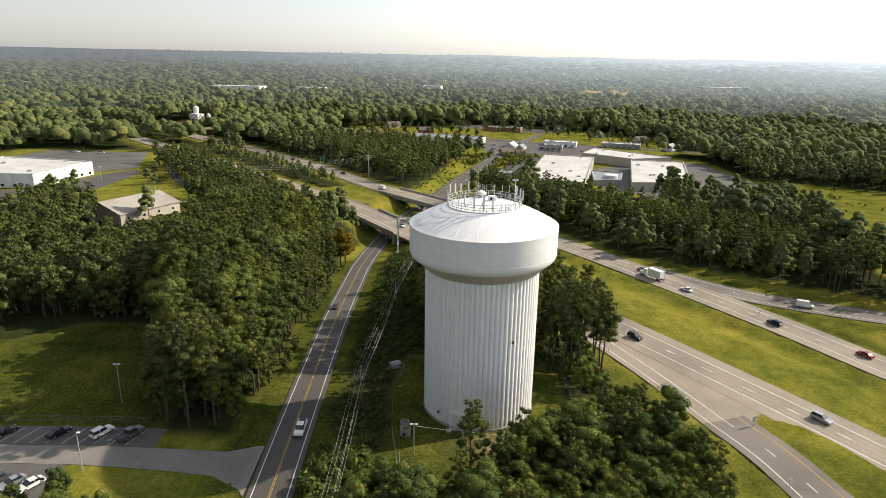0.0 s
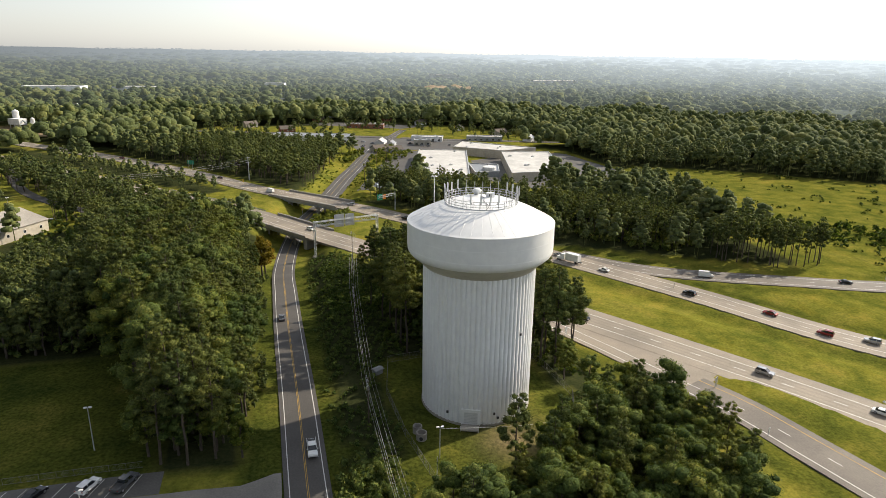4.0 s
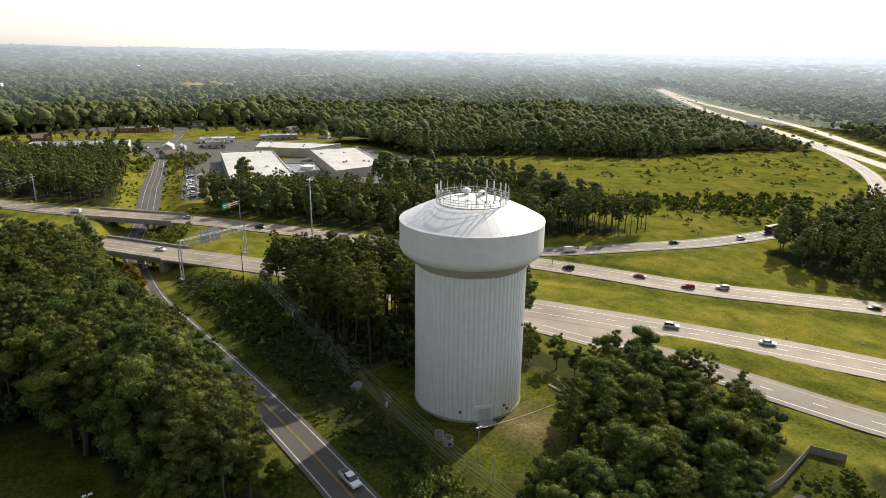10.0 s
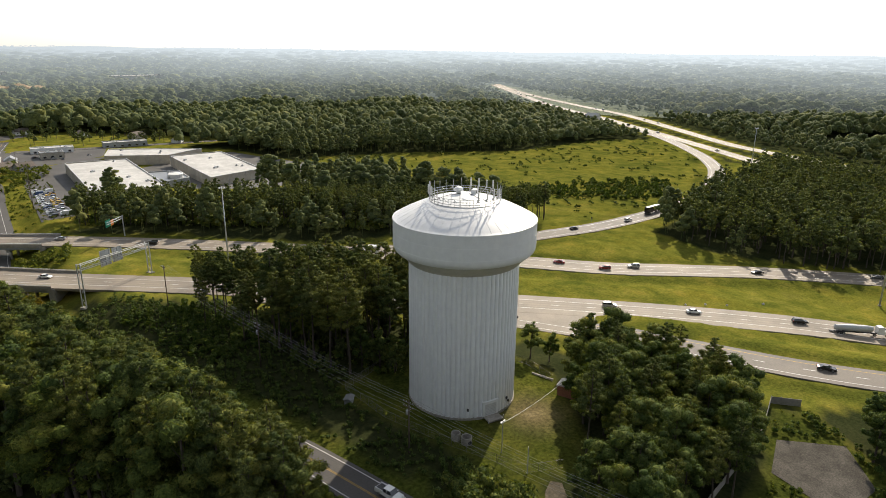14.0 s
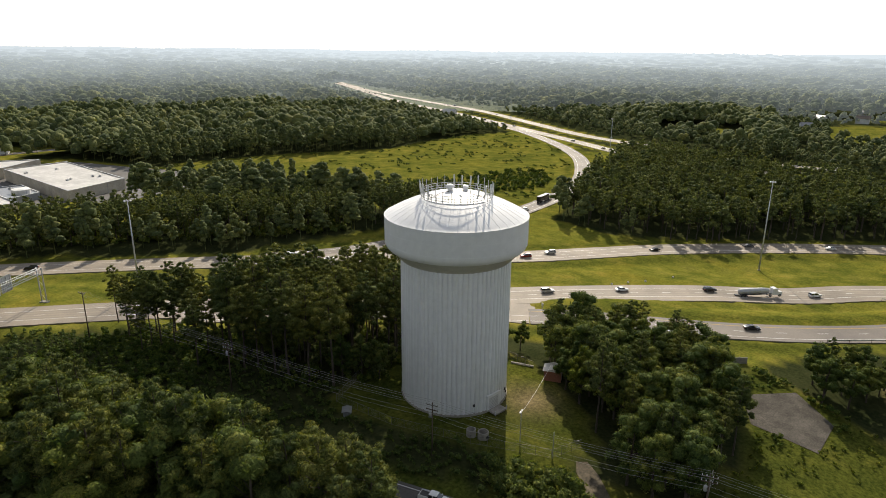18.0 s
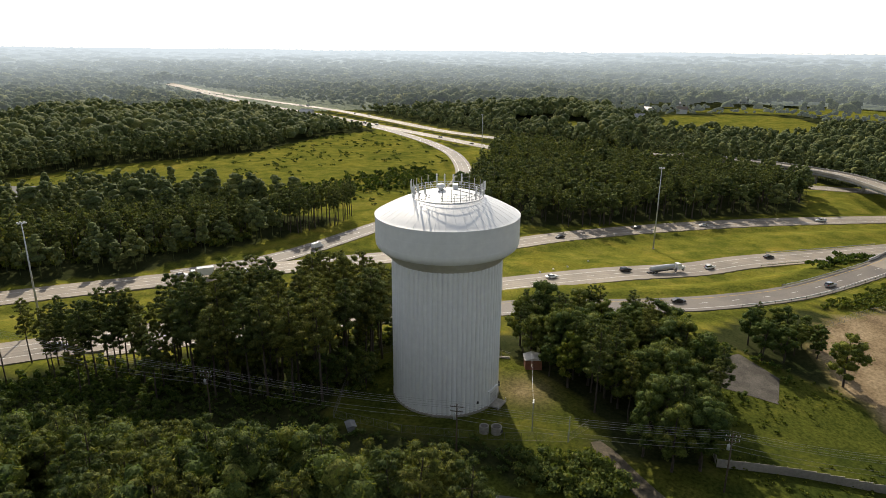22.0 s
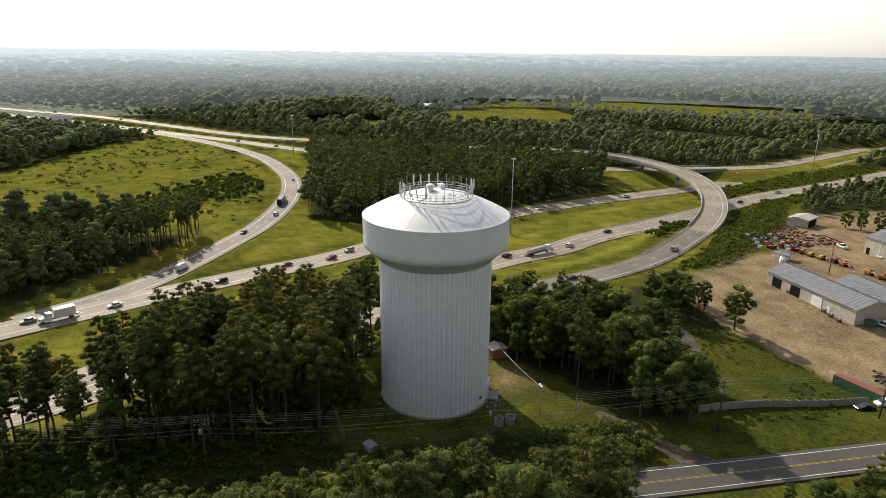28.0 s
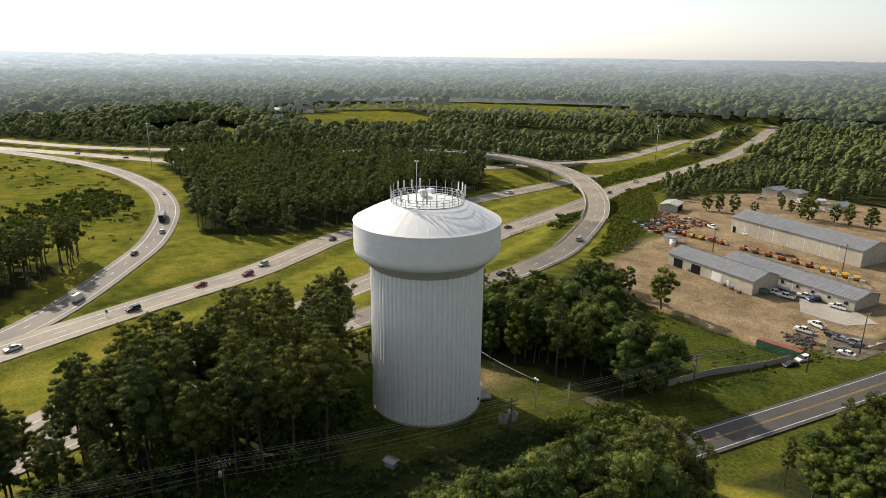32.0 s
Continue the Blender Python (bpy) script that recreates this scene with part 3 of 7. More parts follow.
def build_ground():
    xs, ys = axis(-150, 330), axis(-330, 270)
    X, Y = np.meshgrid(xs, ys)
    Z = ground_z(X, Y)
    Z = Z - 7 * smooth01((np.hypot(X, Y) - 850) / 500) * smooth01((way_distance(X.ravel(), Y.ravel()).reshape(X.shape) - 25) / 60)
    nx, ny = len(xs), len(ys)
    verts = np.stack([X, Y, Z], -1).reshape(-1, 3)
    i = (np.arange(ny - 1)[:, None] * nx + np.arange(nx - 1)[None]).ravel()
    tris = np.concatenate([np.stack([i, i + 1, i + nx + 1], 1), np.stack([i, i + nx + 1, i + nx], 1)])
    me = fast_mesh("ground", verts, tris, GROUND)
    me.shade_smooth()
    # far ground takes the same material, with its haze painted as emission
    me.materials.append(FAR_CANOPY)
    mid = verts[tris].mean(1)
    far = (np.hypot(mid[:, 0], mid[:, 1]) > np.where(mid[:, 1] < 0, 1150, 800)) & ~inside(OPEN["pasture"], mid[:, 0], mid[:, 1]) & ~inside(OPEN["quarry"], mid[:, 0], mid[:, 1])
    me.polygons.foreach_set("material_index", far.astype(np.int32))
    x, y = verts[:, 0], verts[:, 1]
    cover = np.zeros((len(x), 4), np.float32)
    cover[:, 3] = 1
    wood = np.ones(len(x), bool)
    for name, poly in OPEN.items():
        m = inside(poly, x, y)
        wood &= ~m
        if name == "meadow":
            cover[m, 1] = 0.3
        if name in ("pasture", "near_pasture", "gap"):
            cover[m, 1] = 0.35
        if name in ("bank", "south_bank"):
            cover[m, 1] = 0.6
        # darker rough-grass tone; on field and verge it also stands in for tree shade
        if name in ("grass_lot", "field", "verge"):
            cover[m, 1] = 0.95
        if name == "tower_plot":
            cover[m, 1] = 0.9
        if name == "interchange":                # rougher growth in the ditches beside the lanes
            edge = way_distance(x[m], y[m])
            cover[m, 1] = 0.12 + 0.85 * np.exp(-((edge - 5.0) / 3.6) ** 2) * (0.6 + 0.4 * np.sin(x[m] / 19 + y[m] / 31))
        if name in DIRT:
            cover[m, 2] = 1
    # thicket ground: dark undergrowth floor, partly painting in the shade there
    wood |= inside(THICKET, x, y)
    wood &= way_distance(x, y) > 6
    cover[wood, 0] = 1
    worn = np.exp(-((x - 3) ** 2 + (y + 18) ** 2) / 40)
    cover[:, 2] = np.maximum(cover[:, 2], 0.75 * worn * (worn > 0.05))
    at = me.color_attributes.new("cover", "FLOAT_COLOR", "POINT")
    at.data.foreach_set("color", cover.ravel())
    ob = tagged(new("ground", me), "rolling grass verges, meadow and woodland floor", "ground", kind="structure")
    return ob


build_ground()


# ---- roads ----
def normals(line):
    d = np.gradient(line[:, :2], axis=0)
    d /= np.linalg.norm(d, axis=1)[:, None]
    return np.stack([d[:, 1], -d[:, 0]], 1)      # to the right of travel


def ribbon(line, a, b, up, deep=0.0):
    """A strip from offset a to offset b (right positive), up above the line, with skirts deep."""
    n = normals(line)
    s = Shape()
    L = np.column_stack([line[:, :2] + n * a, line[:, 2] + up])
    R = np.column_stack([line[:, :2] + n * b, line[:, 2] + up])
    k = len(line)
    if deep:
        L0, R0 = L - (0, 0, deep), R - (0, 0, deep)
        s.v = [tuple(p) for p in np.concatenate([L, R, L0, R0])]
        for i in range(k - 1):
            s.f += [(i, k + i, k + i + 1, i + 1), (i, i + 1, 2 * k + i + 1, 2 * k + i), (k + i + 1, k + i, 3 * k + i, 3 * k + i + 1)]
    else:
        s.v = [tuple(p) for p in np.concatenate([L, R])]
        s.f = [(i, k + i, k + i + 1, i + 1) for i in range(k - 1)]
    return s


def stretch_of(line, a, b):
    """The piece of a line between two lengths along it."""
    d = np.concatenate([[0], np.cumsum(np.hypot(*np.diff(line[:, :2], axis=0).T))])
    t = np.linspace(max(a, 0), min(b, d[-1]), max(2, int((b - a) / 3)))
    return np.column_stack([np.interp(t, d, line[:, c]) for c in range(3)])


def length_of(line):
    return float(np.hypot(*np.diff(line[:, :2], axis=0).T).sum())


def dashes(line, off, width=0.16, dash=3.05, gap=9.14, up=0.05, lo=0, hi=1e9):
    s = Shape()
    t = lo
    while t + dash < min(length_of(line), hi):
        p = stretch_of(line, t, t + dash)[[0, -1]]
        r = ribbon(p, off - width / 2, off + width / 2, up)
        s.add(r.v, r.f)
        t += dash + gap
    return s


LABELS = {"local_road": "two-lane grey asphalt road with double yellow line", "near_carriageway": "pale worn concrete highway carriageway", "far_carriageway": "pale concrete carriageway beside wooded edge",
          "entry_ramp": "curved grey asphalt ramp between grass banks", "exit_lanes": "pale concrete exit lanes widening beside the carriageway", "flyover_ramp": "brownish asphalt ramp rising onto a curved flyover", "far_freeway_inner": "distant pale concrete freeway carriageway",
          "far_freeway_outer": "distant pale concrete freeway carriageway", "town_street": "grey asphalt town cross street", "side_drive": "narrow grey access drive among trees"}
LIFT = {"near_carriageway": 0.0, "far_carriageway": 0.0, "exit_lanes": -0.016, "flyover_ramp": -0.012, "entry_ramp": -0.012, "far_freeway_outer": 0.012}
for way, (line, width, mat) in WAYS.items():
    up = LIFT.get(way, 0.0)
    road = part(way, ribbon(line, -width / 2, width / 2, up, 0.9), mat)
    tagged(road, LABELS[way], "road", kind="structure")
    h = width / 2
    if way == "local_road":
        part("edge_line", ribbon(line, -3.4, -3.24, up + 0.02), LINE_WHITE, road)
        part("edge_line", ribbon(line, 3.24, 3.4, up + 0.02), LINE_WHITE, road)
        part("centre_line", ribbon(line, -0.2, -0.09, up + 0.02), LINE_YELLOW, road)
        part("centre_line", ribbon(line, 0.09, 0.2, up + 0.02), LINE_YELLOW, road)
        north = line[(line[:, 1] > 252) & (line[:, 1] < 560)]
        for a, b in ((4.2, 6.6), (-6.4, -4.2)):
            part("turn_lane", ribbon(north, a, b, up - 0.004, 0.6), ASPHALT, road)
    elif way in ("near_carriageway", "far_carriageway", "far_freeway_inner", "far_freeway_outer"):
        if way.endswith("carriageway"):
            for a in (-2.7, -1.0, 1.0, 2.7):
                part("wheel_track", ribbon(line, a - 0.35, a + 0.35, up + 0.009), WORN_CONCRETE, road, "darker band worn by tyres")
        inner = -1 if way in ("near_carriageway", "far_freeway_inner") else 1
        part("edge_line", ribbon(line, -3.75, -3.55, up + 0.02), LINE_WHITE, road)
        part("edge_line", ribbon(line, 3.55, 3.75, up + 0.02), LINE_WHITE, road)
        tagged(part("lane_dashes", dashes(line, 0, 0.2, up=up + 0.02), LINE_WHITE, road), kind="stuff")
    elif way == "exit_lanes":
        part("edge_line", ribbon(line, 3.9, 4.1, up + 0.03), LINE_WHITE, road)
        part("edge_line", ribbon(line, 0.0, 0.2, up + 0.03), LINE_WHITE, road)
    elif way in ("entry_ramp", "flyover_ramp"):
        part("edge_line", ribbon(line, -4.0, -3.8, up + 0.02), LINE_YELLOW if way == "flyover_ramp" else LINE_WHITE, road)
        part("edge_line", ribbon(line, 3.9, 4.1, up + 0.02), LINE_WHITE, road)
        tagged(part("lane_dashes", dashes(line, 0, 0.18, up=up + 0.02), LINE_WHITE, road), kind="stuff")
        if way == "flyover_ramp":
            span = line[np.hypot(line[:, 0] - 275, line[:, 1] + 214) < 168]
            part("bridge_deck_surface", ribbon(span, -h + 0.15, h - 0.15, up + 0.008), CONCRETE_ROAD, road, "pale tan concrete bridge deck")
    elif way == "town_street":
        part("centre_line", ribbon(line, -0.15, 0.15, up + 0.02), LINE_YELLOW, road)


gore = part("gore_paving", Shape().add([(49.5, 31.4, -3.34), (54.6, 24.4, -3.37), (64.9, 8.2, -3.43), (70.2, -0.6, -3.5), (65.4, -0.4, -3.46), (62.0, -2.0, -3.42), (61.6, 0.4, -3.41), (58.4, 10.0, -3.4), (52.0, 25.6, -3.38)],
                                       [(0, 8, 1), (1, 8, 7), (1, 7, 2), (2, 7, 6), (2, 6, 4), (2, 4, 3), (4, 6, 5)]), CONCRETE_ROAD)
tagged(gore, "pale concrete paving in the wedge before the exit", "road", kind="structure")


# ---- the water tower ----
def water_tower():
    t = thing("water_tower", "white fluted-column water tower with rooftop antenna ring", "water tower")
    R, FL = 12.25, 72
    n = FL * 8

    def flute(i):
        k = (i % 8) / 8
        return 0.27 * math.sin(math.pi * k) ** 0.6 - 0.11

    part("column", Shape().spin([(R, 0.0), (R, 33.25)], n, wave=flute), TANK_WHITE, t, "white fluted steel column")
    part("foundation", Shape().spin([(R + 0.32, -1.6), (R + 0.32, 0.12), (R - 0.5, 0.14)], 96), PALE_CONCRETE, t)
    part("neck", Shape().spin([(R - 0.3, 32.95), (R + 0.1, 33.15), (R + 0.9, 34.0), (R + 2.0, 35.1), (R + 2.9, 35.8)], 160), TANK_CREAM, t, "cream conical underside", True)
    RB = 15.85
    part("bowl", Shape().spin([(R + 2.85, 35.75), (RB - 0.35, 36.15), (RB - 0.08, 36.7), (RB, 37.5), (RB, 42.9)], 192), TANK_WHITE, t, smooth=True)
    dome = [(RB + 0.06, 42.85), (RB + 0.06, 42.97)]
    for k in range(25):
        a = k / 24
        dome.append((RB * (1 - a) + 0.02, 42.98 + 5.2 * (1 - (1 - a) ** 1.75)))
    part("dome", Shape().spin(dome, 192), TANK_WHITE, t, "white shallow domed roof", True)

    def top(r):
        a = 1 - r / RB
        return 42.98 + 5.2 * (1 - (1 - a) ** 1.75)

    for i in range(44):
        a = 2 * math.pi * i / 44
        s = Shape().pipe([(r * math.cos(a), r * math.sin(a), top(r)) for r in (15.8, 14.4, 13, 11.6, 10.4, 9.2, 8.2)], 0.035)
        part("seam", s, TANK_WHITE, t)
    for z in (37.6, 40.2):
        part("weld_band", Shape().ring((0, 0), RB, z, 0.02, 128), TANK_WHITE, t)
    # antenna ring on the roof
    rr = 7.75
    zr = top(rr)
    for k, dz in enumerate((0.55, 1.1, 1.65)):
        part("ring_rail", Shape().ring((0, 0), rr, zr + dz, 0.055, 72), STEEL, t)
    part("ring_base", Shape().ring((0, 0), rr, zr + 0.06, 0.08, 72), STEEL, t)
    for i in range(36):
        a = 2 * math.pi * i / 36
        c, s_ = math.cos(a), math.sin(a)
        sh = Shape().tube((rr * c, rr * s_, zr - 0.05), (rr * c, rr * s_, zr + 1.68), 0.045, n=6)
        part("ring_post", sh, STEEL, t)
        if i % 2 == 0:
            part("strut", Shape().tube((rr * c, rr * s_, zr + 1.6), ((rr - 1.7) * c, (rr - 1.7) * s_, top(rr - 1.7)), 0.04, n=6), STEEL, t)
    rnd = random.Random(4)
    for i in range(26):
        a = 2 * math.pi * (i + 0.2 * rnd.random()) / 26
        c, s_ = math.cos(a), math.sin(a)
        q = rr + 0.14
        h = 3.0 + 0.5 * rnd.random()
        m = part("antenna_mast", Shape().tube((q * c, q * s_, zr + 0.3), (q * c, q * s_, zr + h), 0.06, n=6), STEEL, t)
        if i in (0, 1, 2, 8, 9, 10, 11, 17, 18, 19, 20, 25):
            part("antenna_panel", Shape().box(((q + 0.2) * c, (q + 0.2) * s_, zr + h - 0.75), (0.14, 0.32, 1.9), a), WHITE_WALL, m, "white antenna panel")
            part("radio_unit", Shape().box(((q - 0.18) * c, (q - 0.18) * s_, zr + 1.4), (0.16, 0.3, 0.5), a), STEEL, m)
    v = part("roof_vent", Shape().spin([(0.55, 0), (0.55, 0.7), (0.95, 0.75), (1.0, 1.25), (0.6, 1.55), (0.01, 1.6)], 20, (-0.6, 1.4, 47.9)), TANK_WHITE, t, "white mushroom vent", True)
    hbox = part("hatch_box", Shape().box((1.5, -1.4, 48.5), (1.5, 1.1, 1.1), 0.3), TANK_WHITE, t)
    # no hole is cut: a dark block stands in for the shade inside
    part("hatch_opening", Shape().box((1.35, -1.97, 48.55), (0.8, 0.1, 0.6), 0.3), DARK_STEEL, hbox)
    part("hatch", Shape().spin([(0.6, 0), (0.6, 0.35), (0.01, 0.42)], 16, (-2.8, -2.0, 47.5)), TANK_WHITE, t)
    for k in range(3):
        a = 0.4 + 2.1 * k
        p = [(1.0 + j * 1.3, a + 0.08 * math.sin(j * 2.0)) for j in range(6)]
        s = Shape().pipe([(r * math.cos(q), r * math.sin(q), top(r) + 0.1) for r, q in p], 0.05, 5)
        part("cable_run", s, DARK_STEEL, t)
    # roller door, its step and lamps at the foot
    a = math.radians(-111.5)
    c, s_ = math.cos(a), math.sin(a)
    d = part("door_frame", Shape().box(((R + 0.12) * c, (R + 0.12) * s_, 1.9), (0.5, 4.1, 3.6), a), TANK_WHITE, t)
    dd = part("door", Shape().box(((R + 0.36) * c, (R + 0.36) * s_, 1.75), (0.1, 3.0, 2.7), a), WHITE_WALL, t, "white roller door")
    for k in range(7):
        part("slat", Shape().box(((R + 0.42) * c, (R + 0.42) * s_, 0.65 + 0.37 * k), (0.06, 2.9, 0.05), a), STEEL, dd)
    part("door_step", Shape().box(((R + 1.6) * c, (R + 1.6) * s_, 0.12), (2.4, 3.8, 0.3), a), PALE_CONCRETE, t)
    for k in (-1, 1):
        part("bollard", Shape().tube(((R + 2.6) * c - k * 1.9 * s_, (R + 2.6) * s_ + k * 1.9 * c, -0.2), ((R + 2.6) * c - k * 1.9 * s_, (R + 2.6) * s_ + k * 1.9 * c, 1.0), 0.09, n=8), STEEL, t)
    for deg, z in ((-88, 2.6), (-84, 1.5), (-136, 2.2), (-60, 20)):
        b = math.radians(deg)
        part("wall_fitting", Shape().box(((R + 0.3) * math.cos(b), (R + 0.3) * math.sin(b), z), (0.3, 0.4, 0.5), b), DARK_STEEL, t)
    return t


water_tower()


# ---- trees ----
RNG = np.random.default_rng(7)


def tufts(centres, radii, count, size, rng, flat=0.8, thin=1.0):
    """Leaf sprays as small triangles scattered over the shells of round masses."""
    w = np.array(radii) ** 2
    pick = rng.choice(len(centres), count, p=w / w.sum())
    d = rng.normal(size=(count, 3))
    d /= np.linalg.norm(d, axis=1)[:, None]
    d[:, 2] = np.abs(d[:, 2]) * np.where(rng.random(count) < 0.72, 1, -1)
    c = np.array(centres)[pick] + d * (np.array(radii)[pick] * (0.55 + 0.55 * rng.random(count)))[:, None] * (1, 1, flat)
    nrm = d + rng.normal(size=(count, 3)) * 0.55
    nrm /= np.linalg.norm(nrm, axis=1)[:, None]
    u = np.cross(nrm, rng.normal(size=(count, 3)))
    u /= np.linalg.norm(u, axis=1)[:, None]
    v = np.cross(nrm, u)
    s = (size * (0.6 + 0.8 * rng.random(count)))[:, None]
    q = np.stack([c - u * s / thin ** 0.5 - nrm * s * 0.3, c + u * s * 0.9 / thin ** 0.5 - v * s * 0.35 * thin, c + v * s * 0.95 * thin], 1).reshape(-1, 3)
    k = np.arange(count)[:, None] * 3
    return q, k + np.array([(0, 1, 2)])


def cored(cs, rs, v, t, rng, k=0.72, flat=0.8):
    """Adds rounded inner masses to a crown of tufts."""
    V, T, n = [v], [t], len(v)
    for c, r in zip(cs, rs):
        lv, lt = lump(rng)
        V.append(lv * (r * k, r * k, r * k * flat) + np.array(c))
        T.append(lt + n)
        n += len(lv)
    return np.concatenate(V), np.concatenate(T)


def lump(rng, closed=True):
    """A rounded uneven mass of leaves: top, two rings of six, bottom."""
    v = [(0, 0, 1.0)]
    for z, r, o in ((0.5, 0.87, 0.0), (-0.36, 0.93, 0.5)):
        v += [(r * math.cos((i + o) * math.pi / 3), r * math.sin((i + o) * math.pi / 3), z) for i in range(6)]
    t = [(0, 1 + i, 1 + (i + 1) % 6) for i in range(6)]
    t += [q for i in range(6) for q in ((1 + i, 7 + i, 1 + (i + 1) % 6), (1 + (i + 1) % 6, 7 + i, 7 + (i + 1) % 6))]
    if closed:
        v.append((0, 0, -0.9))
        t += [(7 + (i + 1) % 6, 7 + i, 13) for i in range(6)]
    v = np.array(v, float) * (0.78 + 0.44 * rng.random((len(v), 1)))
    a = rng.random() * 6.28
    c, s = math.cos(a), math.sin(a)
    return v @ np.array([(c, s, 0), (-s, c, 0), (0, 0, 1)]), np.array(t)


def trunk_shape(h, r, limbs, rng, lean=0.0):
    s = Shape()
    z, x, y = 0.0, 0.0, 0.0
    n = 5
    pts = [(0, 0, -0.6)]
    for i in range(1, n + 1):
        pts.append((lean * i / n + rng.normal() * 0.12, rng.normal() * 0.12, h * i / n))
    for i in range(n):
        s.tube(pts[i], pts[i + 1], r * (1 - 0.8 * i / n), r * (1 - 0.8 * (i + 1) / n), 7, caps=False)
    for c in limbs:
        zt = max(0.25 * h, min(c[2] - 0.8, h * 0.95))
        k = zt / h
        s.tube((lean * k, 0, zt - 0.3), (c[0] * 0.85, c[1] * 0.85, c[2]), r * 0.35 * (1.1 - k), 0.03, 5, caps=False)
    return s


def pine(h, count, size, seed, n=46):
    """Tall pine: bare trunk, irregular crown of separate masses near the top."""
    rng = np.random.default_rng(seed)
    low = h * (0.36 + 0.14 * rng.random())
    cs, rs = [], []
    for i in range(n):
        z = low + (h - low) * (i + 0.5) / n
        k = 1 - ((z - low) / (h - low) - 0.42) ** 2 * 2.1
        a = i * 2.4 + rng.random()
        d = h * 0.128 * max(0.08, k) * (0.25 + 0.95 * rng.random())
        cs.append((d * math.cos(a), d * math.sin(a), z))
        rs.append(h * (0.046 if n > 30 else 0.060) * (0.55 + 0.85 * rng.random()) * max(0.6, k))
    v, t = cored(cs, rs, *tufts(cs, rs, count, size, rng, 0.7, 0.5), rng, 0.74, 0.72)
    return trunk_shape(h * 0.96, h * 0.0095 + 0.05, cs[::2], rng, rng.normal() * 0.3), v, t


def broad(h, count, size, seed, slim=1.0, base=0.16, n=44):
    """Broad-leaved tree: crown to low down, of many round masses with gaps."""
    rng = np.random.default_rng(seed)
    low = h * base
    cs, rs = [], []
    for i in range(n):
        d = rng.normal(size=3)
        d /= np.linalg.norm(d)
        q = 0.45 + 0.5 * rng.random()
        z = (low + h) / 2 + d[2] * q * (h - low) * 0.47
        w = h * 0.265 * slim * q * (1.12 - 0.35 * (z - low) / (h - low))
        cs.append((d[0] * w, d[1] * w, z))
        rs.append(h * (0.074 if n > 30 else 0.092) * (0.6 + 0.75 * rng.random()))
    v, t = cored(cs, rs, *tufts(cs, rs, count, size, rng, 0.85, 0.7), rng, 0.78, 0.85)
    return trunk_shape(h * 0.8, h * 0.016 + 0.06, cs[::3], rng, rng.normal() * 0.4), v, t


def shrub(h, count, size, seed):
    rng = np.random.default_rng(seed)
    cs = [(h * 0.5 * rng.normal(), h * 0.5 * rng.normal(), h * (0.25 + 0.4 * rng.random())) for _ in range(3)]
    rs = [h * 0.42 * (0.7 + 0.6 * rng.random()) for _ in range(3)]
    return cored(cs, rs, *tufts(cs, rs, count, size, rng, 0.9), rng, 0.7)


class Kind:
    """A tree built once, then set out many times."""

    def __init__(self, name, label, made, material, height):
        self.name, self.label, self.height = name, label, height
        shape, v, t = made
        self.trunk = shape.mesh("trunk", BARK, True)
        self.raw_crown = (v, t)
        self.raw_trunk = (np.array(shape.v), np.array([q for f in shape.f for q in ((f[0], f[1], f[2]), (f[0], f[2], f[3]))]))
        self.crown = fast_mesh("crown", v, t, material)
        self.crown.shade_smooth()

    def plant(self, x, y, h, rng, group, z=None):
        k = h / self.height
        t = thing(self.name, self.label, "tree", group, at=Matrix.LocRotScale((x, y, gz(x, y) if z is None else z), Euler((0, 0, rng.random() * 6.28)), (k * (0.9 + 0.25 * rng.random()), k * (0.9 + 0.25 * rng.random()), k)))
        for nm, me in (("trunk", self.trunk), ("crown", self.crown)):
            o = new(nm, me)
            o.parent = t
        return t


PINES = [Kind("pine_tree", "tall pine with a bare trunk and dark green crown", pine(18, 5200, 0.155, s), PINE, 18) for s in (1, 2, 3, 4)]
BROADS = [Kind("broadleaf_tree", "full dark green broadleaf tree in a grove", broad(14, 5200, 0.16, s), LEAF, 14) for s in (11, 12, 13)]
TALL_PINES = [Kind("pine_tree", "very tall pine with a bare trunk by the tower", pine(26, 6400, 0.2, s, 60), PINE, 26) for s in (5, 6, 7, 8, 9)]
LIGHT_PINES = [Kind("pine_tree", "slender pine in the roadside belt", pine(18, 230, 0.60, s, 17), PINE, 18) for s in (21, 22, 23)]
MID_PINES = [Kind("pine_tree", "pine in the wood beside the road", pine(18, 520, 0.46, s, 25), PINE, 18) for s in (24, 25)]
MID_BROADS = [Kind("broadleaf_tree", "broadleaf tree in the wood beside the road", broad(14, 520, 0.46, s, n=24), LEAF, 14) for s in (34, 35)]
LIGHT_BROADS = [Kind("broadleaf_tree", "rounded green broadleaf tree at the wood's edge", broad(14, 220, 0.6, s, n=17), LEAF, 14) for s in (31, 32)]
YELLOW = Kind("broadleaf_tree", "broadleaf tree with yellowing leaves beside the bridge", broad(9, 2600, 0.22, 41), AUTUMN, 9)
BRIGHT = Kind("broadleaf_tree", "bright green young tree beside the road", broad(10, 4600, 0.14, 42), BUSH, 10)

BUSHY = [Kind("broadleaf_tree", "low full-crowned green tree in the yard", broad(9, 3600, 0.13, s, 1.1, 0.0), LEAF, 9) for s in (61, 62)]
AIRY = Kind("broadleaf_tree", "lone airy broadleaf tree at the yard's edge", broad(15, 3600, 0.22, 47, 1.15), LEAF, 15)


